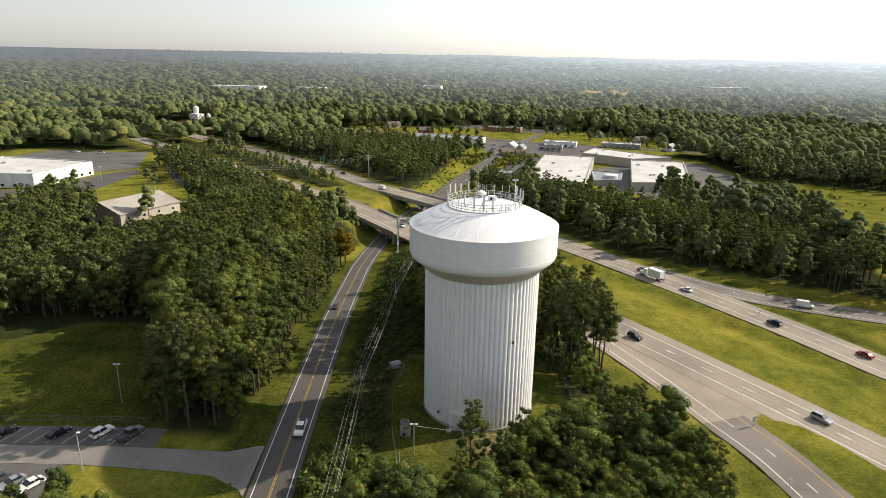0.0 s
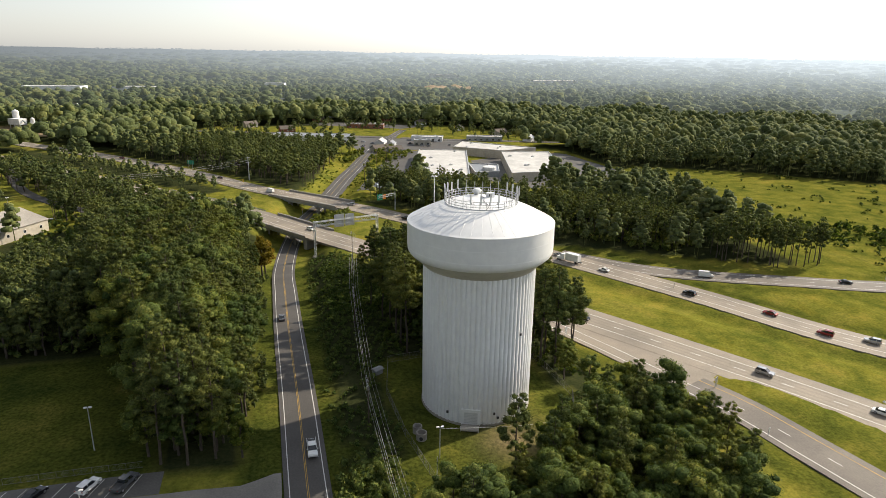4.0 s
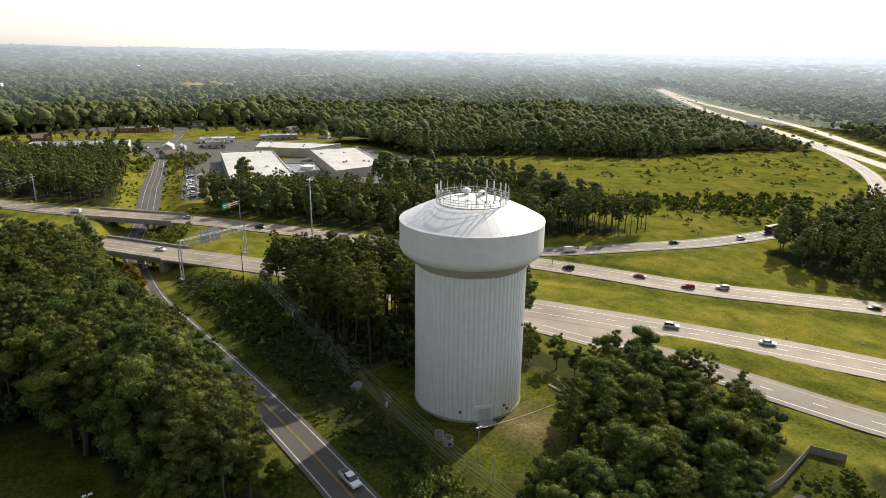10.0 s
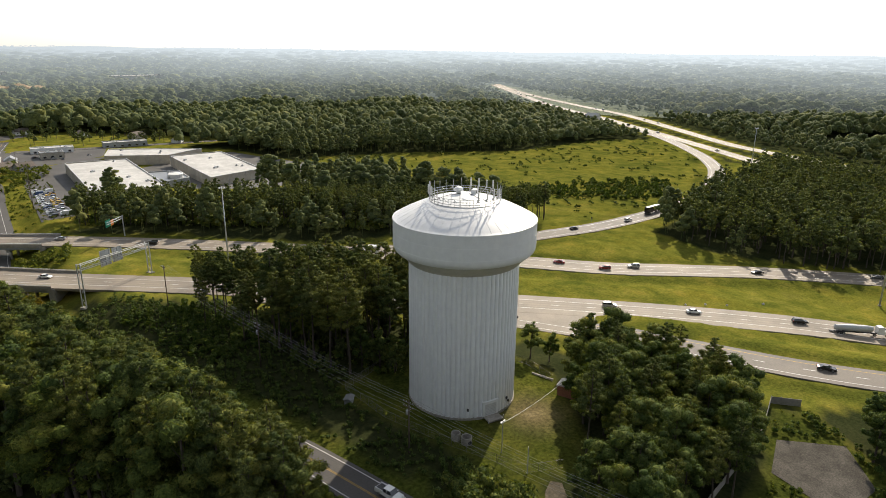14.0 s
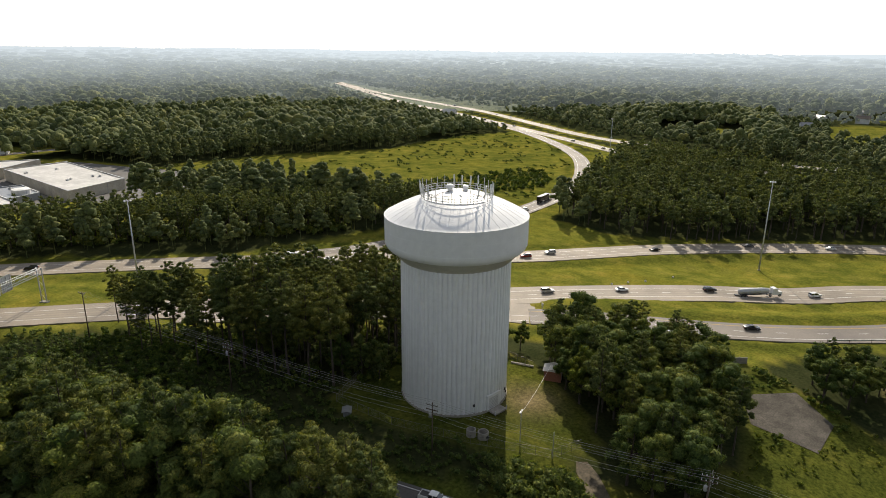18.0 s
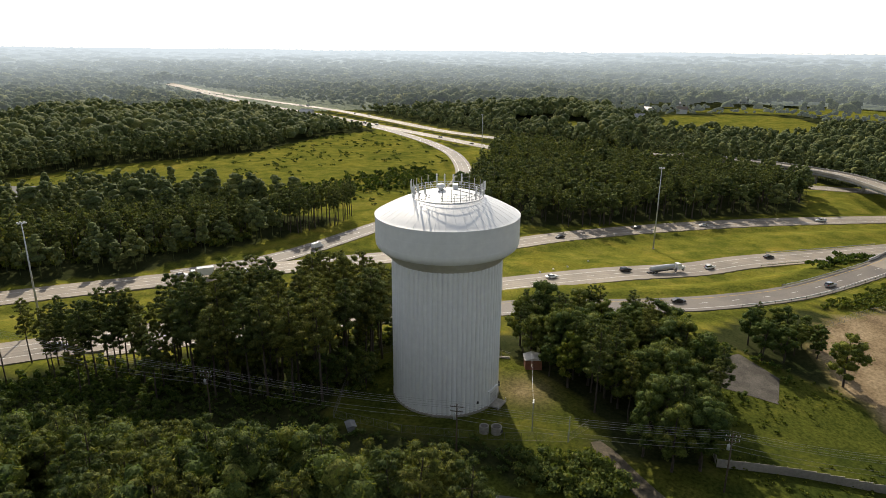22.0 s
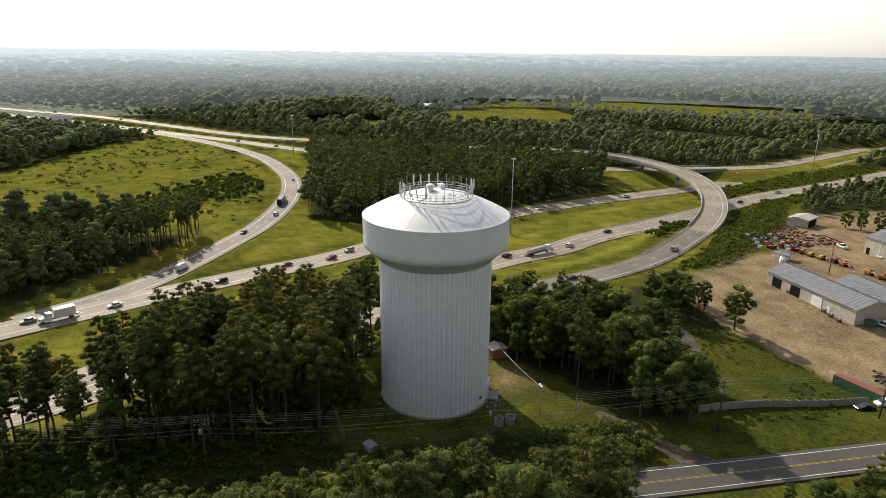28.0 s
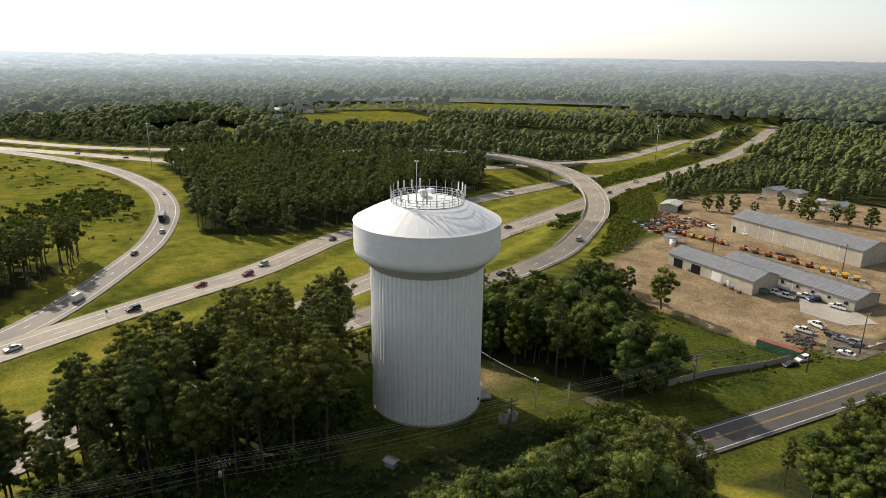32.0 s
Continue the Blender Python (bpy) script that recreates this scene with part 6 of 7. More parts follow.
def block(name, label, corners, z0, h, wall, roof, doors=(), windows=0, vents=3, parapet=0.5, category="building"):
    """A flat-roofed building on four corners, anticlockwise from above."""
    t = thing(name, label, category)
    P = [Vector((x, y, 0)) for x, y in corners]
    for a, b in zip(P, P[1:] + P[:1]):
        d = b - a
        L = d.length
        turn = math.atan2(d.y, d.x)
        m = (a + b) / 2
        w = part("wall", Shape().box((m.x, m.y, z0 + h / 2 - 0.4), (L - 0.02, 0.4, h + 0.8), turn), wall, t)
        n = max(1, int(L / 12))
        for k in range(1, n):
            q = a + d * (k / n)
            part("panel_joint", Shape().box((q.x, q.y, z0 + h / 2), (0.25, 0.5, h - 0.3), turn), GREY_WALL, w)
        part("coping", Shape().box((m.x, m.y, z0 + h + 0.06), (L + 0.4, 0.6, 0.14), turn), STEEL, w)
        out = Vector((d.y, -d.x, 0)).normalized()
        if windows:
            c = max(1, int(L / windows))
            for k in range(c):
                q = a + d * ((k + 0.5) / c) + out * 0.24
                window(w, (q.x, q.y, z0 + 1.9), min(2.2, windows * 0.5), 1.5, turn)
    for side, k, dw, dh in doors:
        a, b = P[side], P[(side + 1) % len(P)]
        d = b - a
        out = Vector((d.y, -d.x, 0)).normalized()
        q = a + d * k + out * 0.26
        dr = part("dock_door", Shape().box((q.x, q.y, z0 + dh / 2), (dw, 0.12, dh), math.atan2(d.y, d.x)), GREY_WALL, t)
        for s in range(1, 5):
            p = q + out * 0.07
            part("slat", Shape().box((p.x, p.y, z0 + dh * s / 5), (dw, 0.04, 0.06), math.atan2(d.y, d.x)), STEEL, dr)
    n = len(P)
    part("roof", Shape().prism([(p.x, p.y) for p in P], z0 + h - parapet - 0.2, z0 + h - parapet), roof, t)
    c = sum(P, Vector()) / n
    r = random.Random(len(label))
    for k in range(vents):
        q = c + (P[k % n] - c) * (0.25 + 0.45 * r.random()) + (P[(k + 1) % n] - c) * 0.2 * r.random()
        u = part("roof_unit", Shape().box((q.x, q.y, z0 + h - parapet + 0.5), (1.8 + r.random(), 1.4, 1.0), r.random()), STEEL, t)
        part("fan", Shape().tube((q.x, q.y, z0 + h - parapet + 1.0), (q.x, q.y, z0 + h - parapet + 1.12), 0.45, n=10), DARK_STEEL, u)
    return t


def gabled(name, label, x, y, w, d, h, turn, wall, roof, pitch=0.35, windows=3, doors=(), z=None, category="house", ribs=False, eave=0.5, chimney=False):
    """A gabled building, ridge along its width w."""
    z = gz(x, y) - 0.15 if z is None else z
    t = thing(name, label, category, at=pose(x, y, z, 0, 0, turn))
    rise = d / 2 * pitch
    for s in (-1, 1):
        lw = part("wall", Shape().box((0, s * (d / 2 - 0.12), h / 2 - 0.3), (w, 0.24, h + 0.6)), wall, t)
        if windows:
            for k in range(windows):
                window(lw, (-w / 2 + w * (k + 0.5) / windows, s * (d / 2 + 0.02), h * 0.55), 1.2, 1.2, 0 if s < 0 else math.pi)
        for k in range(1, int(w / 7.5)) if w > 50 else ():
            part("panel_joint", Shape().box((-w / 2 + 7.5 * k, s * (d / 2 + 0.02), h / 2), (0.22, 0.1, h - 0.1)), WHITE_WALL, lw)
        g = Shape()
        e = w / 2 - 0.12
        g.add([(s * e, -d / 2 + 0.24, -0.6), (s * e, d / 2 - 0.24, -0.6), (s * e, d / 2 - 0.24, h), (s * e, 0, h + rise), (s * e, -d / 2 + 0.24, h),
               (s * (e - 0.2), -d / 2 + 0.24, -0.6), (s * (e - 0.2), d / 2 - 0.24, -0.6), (s * (e - 0.2), d / 2 - 0.24, h), (s * (e - 0.2), 0, h + rise), (s * (e - 0.2), -d / 2 + 0.24, h)],
              [(0, 1, 2, 3, 4), (9, 8, 7, 6, 5), (0, 5, 6, 1), (1, 6, 7, 2), (4, 9, 5, 0)])
        part("gable_wall", g, wall, t)
        rs = Shape()
        a, b = d / 2 + eave, h - eave * pitch
        top = h + rise + 0.05
        rs.add([(-w / 2 - eave, s * a, b), (w / 2 + eave, s * a, b), (w / 2 + eave, 0, top), (-w / 2 - eave, 0, top),
                (-w / 2 - eave, s * a, b + 0.16), (w / 2 + eave, s * a, b + 0.16), (w / 2 + eave, 0, top + 0.16), (-w / 2 - eave, 0, top + 0.16)],
               [(0, 1, 2, 3), (7, 6, 5, 4), (0, 4, 5, 1), (1, 5, 6, 2), (3, 7, 4, 0)])
        rf = part("roof", rs, roof, t)
        if ribs:
            n = int(w / 1.4)
            for k in range(n + 1):
                xx = -w / 2 + w * k / n
                part("roof_rib", Shape().tube((xx, s * a, b + 0.2), (xx, 0, top + 0.2), 0.05, n=4), roof, rf)
    for k, dw, dh, side in doors:
        dd = part("bay_door", Shape().box((k, side * (d / 2 + 0.03), dh / 2), (dw, 0.14, dh)), DARK_INSIDE if k <= 0 else WHITE_WALL, t, "near-black panel for the shade in an open bay" if k <= 0 else "white sheet door")
    if chimney:
        part("chimney", Shape().box((w * 0.3, d * 0.1, h + rise * 0.9), (0.8, 0.8, 1.8)), BRICK_WALL, t)
    part("ridge_cap", Shape().tube((-w / 2 - eave, 0, h + rise + 0.2), (w / 2 + eave, 0, h + rise + 0.2), 0.12, n=5), roof, t)
    return t


block("warehouse", "long white-roofed warehouse behind the pine belt", [(46.7, 304), (85.7, 293), (117, 409), (78, 420)], -10.5, 7.5, TAN_WALL, WHITE_ROOF, [(3, 20, 3.5, 3.5), (3, 40, 3.5, 3.5), (3, 60, 3.5, 3.5)], 0, 6)
part_w = block("warehouse", "white-roofed warehouse in two bays beside the lot", [(118, 296), (159, 299), (185, 389), (145, 396)], -10.5, 7.5, TAN_WALL, WHITE_ROOF, [(0, 10, 3.5, 3.5), (0, 22, 3.5, 3.5), (0, 33, 3.5, 3.5)], 0, 6)
block("warehouse", "white-roofed warehouse at the back of the lots", [(113, 436), (149, 405), (185, 418), (132, 470)], -10.5, 7.0, TAN_WALL, WHITE_ROOF, [(0, 12, 3.5, 3.5), (0, 26, 3.5, 3.5)], 0, 5)
block("warehouse_annex", "low grey flat-roofed annex between warehouses", [(98, 319), (117, 321), (126, 351), (105, 361)], -10.5, 4.5, GREY_WALL, METAL_ROOF, [], 0, 3)
tk = thing("storage_tank", "round white storage tank beside the warehouse", "tank", at=pose(112, 330, -10.6))
part("shell", Shape().spin([(5, 0), (5, 6.4), (4.8, 6.6), (0.01, 7.2)], 32), WHITE_WALL, tk, smooth=False)
part("ladder", Shape().box((0, -5.1, 3.3), (0.5, 0.12, 6.6)), STEEL, tk)
block("office_building", "white tilt-up building with tall glazed entrance", [(-312, 243), (-252, 243), (-242, 291), (-310, 306)], -3.2, 9.0, WHITE_WALL, WHITE_ROOF, [(1, 12, 2.4, 2.6), (1, 24, 2.4, 2.6)], 7.0, 5)
gabled("hall", "large low hall with a pale tan hipped roof", -166, 183, 34, 30, 5.5, 62, TAN_WALL, PALE_CONCRETE, 0.28, 4, category="building")
gabled("workshop", "tan metal workshop with grey ribbed roof and open bays", 40, -141, 38, 14, 5.0, 183, TAN_WALL, METAL_ROOF, 0.3, 0, [(-14, 4.2, 3.8, -1), (-5.5, 4.2, 3.8, -1), (4, 4.2, 3.6, -1), (9, 1.1, 2.1, -1)], -2.8, "building", True)
gabled("workshop", "long low tan workshop with grey metal roof", 22, -159, 52, 14, 3.8, 182, TAN_WALL, METAL_ROOF, 0.24, 9, [], -2.9, "building", True)
gabled("storage_barn", "large tan metal storage building with grey roof", 55, -210, 62, 19, 7.4, 181, TAN_WALL, METAL_ROOF, 0.26, 0, [(-29, 1.6, 3.0, -1)], -3.2, "building", True)
gabled("open_shed", "open-sided shed with a pale blue metal roof", 135, -211, 13, 9, 4.2, 120, TAN_WALL, WHITE_ROOF, 0.2, 0, [(0, 9, 3.4, -1), (0, 9, 3.4, 1)], category="shed", ribs=True)
gabled("open_shed", "open vehicle shelter with a grey metal roof", 152, -318, 14, 10, 4.5, 100, TAN_WALL, METAL_ROOF, 0.2, 0, [(0, 10, 3.6, -1)], category="shed", ribs=True)
gabled("open_shed", "second open shelter with a grey metal roof", 138, -318, 12, 10, 4.2, 100, TAN_WALL, METAL_ROOF, 0.2, 0, [(0, 8, 3.4, -1)], category="shed", ribs=True)
gabled("storage_hut", "small pale storage building in the back yard", 98, -300, 13, 8, 3.6, 95, TAN_WALL, METAL_ROOF, 0.3, 0, [(0, 3, 2.8, -1)], category="shed")
gabled("storage_hut", "white trailer-like hut in the back yard", 118, -305, 14, 5, 3.0, 60, WHITE_WALL, WHITE_ROOF, 0.15, 2, category="shed")
TOWN = [
    ("shop_building", "long white-walled building with a cluttered grey roof", [(-48, 528), (26, 508), (33, 532), (-40, 556)], 6.0, WHITE_WALL, METAL_ROOF, 6.0),
    ("shop_building", "low brick shop row across the town street", [(38, 628), (78, 618), (82, 634), (42, 644)], 5.0, BRICK_WALL, SHINGLE, 6.0),
    ("shop_building", "low white flat-roofed commercial building", [(92, 524), (122, 514), (126, 526), (96, 536)], 5.0, WHITE_WALL, WHITE_ROOF, 6.0),
    ("shop_building", "small tan block building beside the street", [(88, 492), (104, 488), (107, 500), (91, 504)], 5.5, TAN_WALL, METAL_ROOF, 5.0),
    ("shop_building", "grey flat-roofed depot on the town's edge", [(150, 520), (185, 510), (189, 522), (154, 532)], 5.0, GREY_WALL, WHITE_ROOF, 6.0),
]
for name, label, pts, h, wall, roof, win in TOWN:
    zz = min(gz(x, y) for x, y in pts)
    block(name, label, pts, zz, h, wall, roof, [], win, 12 if "cluttered" in label else 5, 0.4)
HOUSES = [(56, 496, 16, 9, 4.5, 70, WHITE_WALL, WHITE_ROOF, "white gabled building by the town road"), (64, 484, 12, 8, 4, 70, WHITE_WALL, METAL_ROOF, "small white gabled workshop"),
          (50, 462, 15, 10, 3.2, 20, TAN_WALL, SHINGLE, "tan house with a brown shingle roof"), (62, 452, 12, 9, 3.2, 10, GREY_WALL, SHINGLE, "grey bungalow with a brown roof"),
          (32, 750, 12, 10, 6, 15, WHITE_WALL, SHINGLE, "white two-storey house at the wood's edge"), (-96, 785, 20, 11, 4, 10, TAN_WALL, SHINGLE, "tan house with a broad brown roof"),
          (96, 700, 18, 11, 4, 30, BRICK_WALL, SHINGLE, "brick house with a brown roof"), (130, 655, 13, 9, 3.6, 0, WHITE_WALL, SHINGLE, "white cottage near the town street"),
          (165, 600, 14, 9, 3.6, 80, WHITE_WALL, SHINGLE, "white cottage among trees"), (200, 560, 14, 9, 3.6, 20, TAN_WALL, SHINGLE, "tan cottage among trees"),
          (215, 510, 13, 9, 3.6, 50, WHITE_WALL, METAL_ROOF, "white cottage with a grey roof"), (-30, 600, 16, 10, 4, 10, BRICK_WALL, SHINGLE, "brick house on the town street"),
          (10, 700, 14, 9, 4, 0, BRICK_WALL, SHINGLE, "brick house behind the car park"), (-70, 640, 15, 9, 4, 30, TAN_WALL, SHINGLE, "tan house west of the town street"),
          (110, 760, 22, 12, 5, 60, BRICK_WALL, SHINGLE, "brick church hall with a brown roof")]
for x, y, w, d, h, turn, wall, roof, label in HOUSES:
    gabled("house", label, x, y, w, d, h, turn, wall, roof, 0.6, 3, chimney=wall is BRICK_WALL)
FARHOUSES = random.Random(12)
for k in range(34):
    a = radians(FARHOUSES.uniform(-30, 120))
    r = FARHOUSES.uniform(560, 1250)
    x, y = r * math.sin(a), r * math.cos(a)
    if any(inside(p, np.array([x]), np.array([y]))[0] for p in OPEN.values()) or way_distance(np.array([x]), np.array([y]))[0] < 15:
        continue
    gabled("house", "small pale house half hidden in woodland", x, y, FARHOUSES.uniform(13, 20), 9, 6.5, FARHOUSES.uniform(0, 180), WHITE_WALL, FARHOUSES.choice([SHINGLE, METAL_ROOF, WHITE_ROOF]), 0.7, 0)


def church():
    x, y = 104, 838
    t = thing("church", "brick church with a slender white steeple", "church", at=pose(x, y, gz(x, y), 0, 0, 60))
    part("nave", Shape().box((0, 0, 3), (24, 12, 6.2)), BRICK_WALL, t)
    part("roof", Shape().add([(-13, -7, 6), (13, -7, 6), (13, 7, 6), (-13, 7, 6), (-13, 0, 11), (13, 0, 11)], [(0, 1, 5, 4), (2, 3, 4, 5), (0, 4, 3), (1, 2, 5), (3, 2, 1, 0)]), SHINGLE, t)
    s = part("steeple", Shape().box((10, 0, 9.5), (3.2, 3.2, 8)), WHITE_WALL, t, "white steeple")
    part("spire", Shape().tube((10, 0, 13.4), (10, 0, 21), 1.7, 0.05, 8), WHITE_WALL, s)


church()


def far_tower():
    x, y = 428, 2360
    t = thing("water_tower", "distant pale water tower above the trees", "water tower", at=pose(x, y, gz(x, y)))
    h = 17 - gz(x, y)
    part("column", Shape().spin([(3, 0), (3, h - 9)], 20), TANK_WHITE, t)
    part("bowl", Shape().spin([(3, h - 9.5), (6.5, h - 7), (6.5, h - 2.5), (3, h - 0.4), (0.01, h)], 24), TANK_WHITE, t, smooth=True)


far_tower()


def concrete_plant():
    x, y = -300, 640
    t = thing("concrete_plant", "pale concrete plant with silo and conveyor", "industrial plant", at=pose(x, y, gz(x, y), 0, 0, -35))
    part("silo", Shape().spin([(3.2, 0), (3.2, 17), (0.5, 19)], 20, (-8, 3, 0)), WHITE_WALL, t)
    part("silo", Shape().spin([(2.2, 0), (2.2, 10), (0.4, 11.5)], 20, (14, 4, 0)), WHITE_WALL, t)
    part("batch_house", Shape().box((-3, 0, 7), (16, 9, 6)), WHITE_WALL, t)
    for k in (-9, -3, 3):
        part("leg", Shape().box((k, -4, 2.4), (0.6, 0.6, 5)), STEEL, t)
    part("conveyor", Shape().tube((4, 0, 9), (24, -4, 1), 0.7, n=6), STEEL, t)


concrete_plant()
for k, (x, y, r, h) in enumerate(((300, 1310, 48, 15), (350, 1300, 42, 17), (385, 1310, 36, 12), (330, 1345, 40, 12))):
    rng = np.random.default_rng(k)
    s = Shape()
    rows = [(r * (1 - i / 7) + 0.5, h * (1 - (1 - i / 7) ** 1.3)) for i in range(8)]
    jit = rng.normal(size=40) * 0.05
    z = gz(x, y) - 1
    s.v = [(x + q * (1 + jit[i]) * math.cos(i * math.pi / 20), y + q * 0.7 * (1 + jit[i]) * math.sin(i * math.pi / 20), z + zz) for q, zz in rows for i in range(40)]
    s.f = [(j * 40 + i, j * 40 + (i + 1) % 40, (j + 1) * 40 + (i + 1) % 40, (j + 1) * 40 + i) for j in range(7) for i in range(40)]
    tagged(part("earth_mound", s, DUST), "pale heap of quarried earth in the distance", "earth mound", "earth mounds")
for x, y, w, d in ((-470, 1180, 95, 34), (-330, 1170, 80, 28), (-60, 1330, 40, 25), (620, 1500, 120, 40), (420, 1850, 90, 30)):
    zz = gz(x, y)
    block("far_warehouse", "distant long pale-roofed building among trees", [(x, y), (x + w, y - 8), (x + w + 5, y + d - 8), (x + 5, y + d)], zz + 8, 8, WHITE_WALL, WHITE_ROOF, [], 0, 0)


# ---- vehicles ----
PAINTS = {n: plain("car_paint_" + n, c, 0.25, m, 0.6, 0.95) for n, c, m in (("white", (0.72, 0.72, 0.70), 0), ("black", (0.012, 0.012, 0.014), 0.2), ("silver", (0.42, 0.43, 0.44), 0.6), ("grey", (0.11, 0.115, 0.12), 0.4),
                                                                    ("red", (0.22, 0.015, 0.015), 0.2), ("blue", (0.02, 0.05, 0.14), 0.3), ("tan", (0.30, 0.26, 0.19), 0.3), ("yellow", (0.52, 0.29, 0.02), 0.0), ("orange", (0.38, 0.11, 0.012), 0.0), ("green", (0.09, 0.19, 0.11), 0.0))}
HEADLAMP = plain("headlamp_lens", (0.75, 0.75, 0.72), 0.1, 0.0, 0.8)
TAILLAMP = plain("tail_lamp_lens", (0.35, 0.01, 0.01), 0.2, 0.0, 0.6)
CHROME = plain("wheel_alloy", (0.55, 0.55, 0.56), 0.3, 0.9)
BODIES = {  # outline of the side as (length, height) from the tail; then the cabin's outline
    "sedan": (4.7, 1.82, [(0, 0.42), (0.05, 0.85), (0.5, 0.98), (1.1, 0.98), (3.2, 0.95), (4.5, 0.78), (4.68, 0.6), (4.66, 0.35), (0.1, 0.32)], [(0.65, 0.95), (1.35, 1.40), (2.55, 1.43), (3.45, 0.93)]),
    "suv": (4.7, 1.9, [(0, 0.5), (0.03, 1.0), (0.15, 1.1), (3.3, 1.08), (4.5, 0.98), (4.7, 0.75), (4.66, 0.4), (0.1, 0.38)], [(0.1, 1.08), (0.4, 1.68), (2.5, 1.72), (3.45, 1.06)]),
    "pickup": (5.7, 1.98, [(0, 0.55), (0.02, 1.1), (2.2, 1.12), (4.2, 1.14), (5.5, 1.08), (5.7, 0.8), (5.66, 0.45), (0.1, 0.45)], [(2.0, 1.1), (2.15, 1.78), (3.6, 1.82), (4.35, 1.12)]),
    "van": (5.6, 2.0, [(0, 0.5), (0.02, 1.3), (4.4, 1.25), (5.3, 1.05), (5.6, 0.8), (5.55, 0.4), (0.1, 0.4)], [(0.03, 1.25), (0.08, 2.3), (3.9, 2.35), (4.8, 1.22)]),
}


def side_shape(outline, width, taper=1.0, lo=None):
    """An outline extruded across; the upper points draw in by taper."""
    n = len(outline)
    zs = [z for _, z in outline]
    z0, z1 = min(zs), max(zs)
    s = Shape()
    for sgn in (-1, 1):
        s.v += [(x, sgn * width / 2 * (1 - (1 - taper) * (z - z0) / (z1 - z0)), z) for x, z in outline]
    s.f = [tuple(range(n)), tuple(range(2 * n - 1, n - 1, -1))] + [(i, n + i, n + (i + 1) % n, (i + 1) % n) for i in range(n)]
    return s


def make_vehicle(kind, paint, label, category="car"):
    L, W, low, cab = BODIES[kind]
    t = thing("car" if kind in ("sedan", "suv") else ("pickup_truck" if kind == "pickup" else "van"), label, category, "vehicles")
    sh = lambda pts: [(x - L / 2, z) for x, z in pts]
    body = part("body", side_shape(sh(low), W, 0.94), PAINTS[paint], t)
    part("cabin_glass", side_shape(sh(cab), W * 0.90, 0.80), GLASS if kind != "van" else PAINTS[paint], t, "dark tinted glass" if kind != "van" else "")
    x0, x1 = cab[1][0] - L / 2, cab[2][0] - L / 2
    zt = max(z for _, z in cab)
    part("roof", Shape().box(((x0 + x1) / 2, 0, zt + 0.01), (x1 - x0 + 0.1, W * 0.74, 0.06)), PAINTS[paint], t)
    for k in (-1, 1):
        xm = (cab[1][0] + cab[2][0]) / 2 - L / 2
        part("pillar", Shape().tube((xm, k * W * 0.445, cab[0][1]), (xm, k * W * 0.37, zt), 0.06, n=5), PAINTS[paint], t)
        part("mirror", Shape().box((cab[3][0] - L / 2 - 0.35, k * (W / 2 + 0.06), cab[3][1] + 0.1), (0.14, 0.2, 0.14)), PAINTS[paint], t)
        part("headlight", Shape().box((L / 2 - 0.12, k * W * 0.36, 0.68 if kind == "sedan" else 0.85), (0.16, 0.34, 0.14)), HEADLAMP, t)
        part("tail_light", Shape().box((-L / 2 + 0.05, k * W * 0.4, 0.8 if kind == "sedan" else 0.95), (0.08, 0.26, 0.2)), TAILLAMP, t)
        for f in (0.2, 0.8):
            x = -L / 2 + L * f
            w = part("wheel", Shape().tube((x, k * (W / 2 - 0.22), 0.34), (x, k * (W / 2 + 0.0), 0.34), 0.34, n=14), BLACK_RUBBER, t)
            part("rim", Shape().tube((x, k * (W / 2 - 0.02), 0.34), (x, k * (W / 2 + 0.02), 0.34), 0.21, n=10), CHROME, w)
    if kind == "pickup":
        part("bed_floor", Shape().box((-L / 2 + 1.05, 0, 1.13), (1.8, W * 0.82, 0.04)), DARK_STEEL, t)
        for k in (-1, 1):
            part("bed_side", Shape().box((-L / 2 + 1.05, k * W * 0.44, 1.22), (2.0, 0.1, 0.24)), PAINTS[paint], t)
    if kind == "van":
        part("windscreen", side_shape(sh([(4.02, 1.35), (4.0, 2.2), (4.12, 2.2), (4.78, 1.3)]), W * 0.82, 0.86), GLASS, t)
    return t


MODELS = {}


def vehicle(kind, paint, label, x, y, turn, z=None):
    key = (kind, paint)
    z = gz(x, y) + 0.12 if z is None else z
    if key not in MODELS:
        MODELS[key] = make_vehicle(kind, paint, label)
        MODELS[key].matrix_basis = pose(x, y, z, 0, 0, turn)
        return MODELS[key]
    o = copy_thing(MODELS[key], pose(x, y, z, 0, 0, turn))
    return tagged(o, label)


def drive(way, x, y, off, kind, paint, back=False):
    """A vehicle standing in a lane of a way, off to the right of its line."""
    line = stretch_of(WAYS[way][0], 0, length_of(WAYS[way][0]))
    i = int(np.argmin((line[:, 0] - x) ** 2 + (line[:, 1] - y) ** 2))
    i = min(max(i, 1), len(line) - 2)
    d = line[i + 1, :2] - line[i - 1, :2]
    n = np.array([d[1], -d[0]]) / np.hypot(*d)
    p = line[i, :2] + n * off
    turn = math.degrees(math.atan2(d[1], d[0])) + (180 if back else 0)
    names = {"sedan": "car", "suv": "SUV", "pickup": "pickup truck", "van": "van"}
    road = {"local_road": "on the two-lane road", "near_carriageway": "on the near highway carriageway", "far_carriageway": "on the far highway carriageway", "entry_ramp": "on the curved ramp",
            "flyover_ramp": "on the flyover ramp", "far_freeway_inner": "on the distant freeway", "far_freeway_outer": "on the distant freeway"}[way]
    vehicle(kind, paint, f"{paint} {names[kind]} with dark windows {road}", p[0], p[1], turn, line[i, 2] + 0.03)


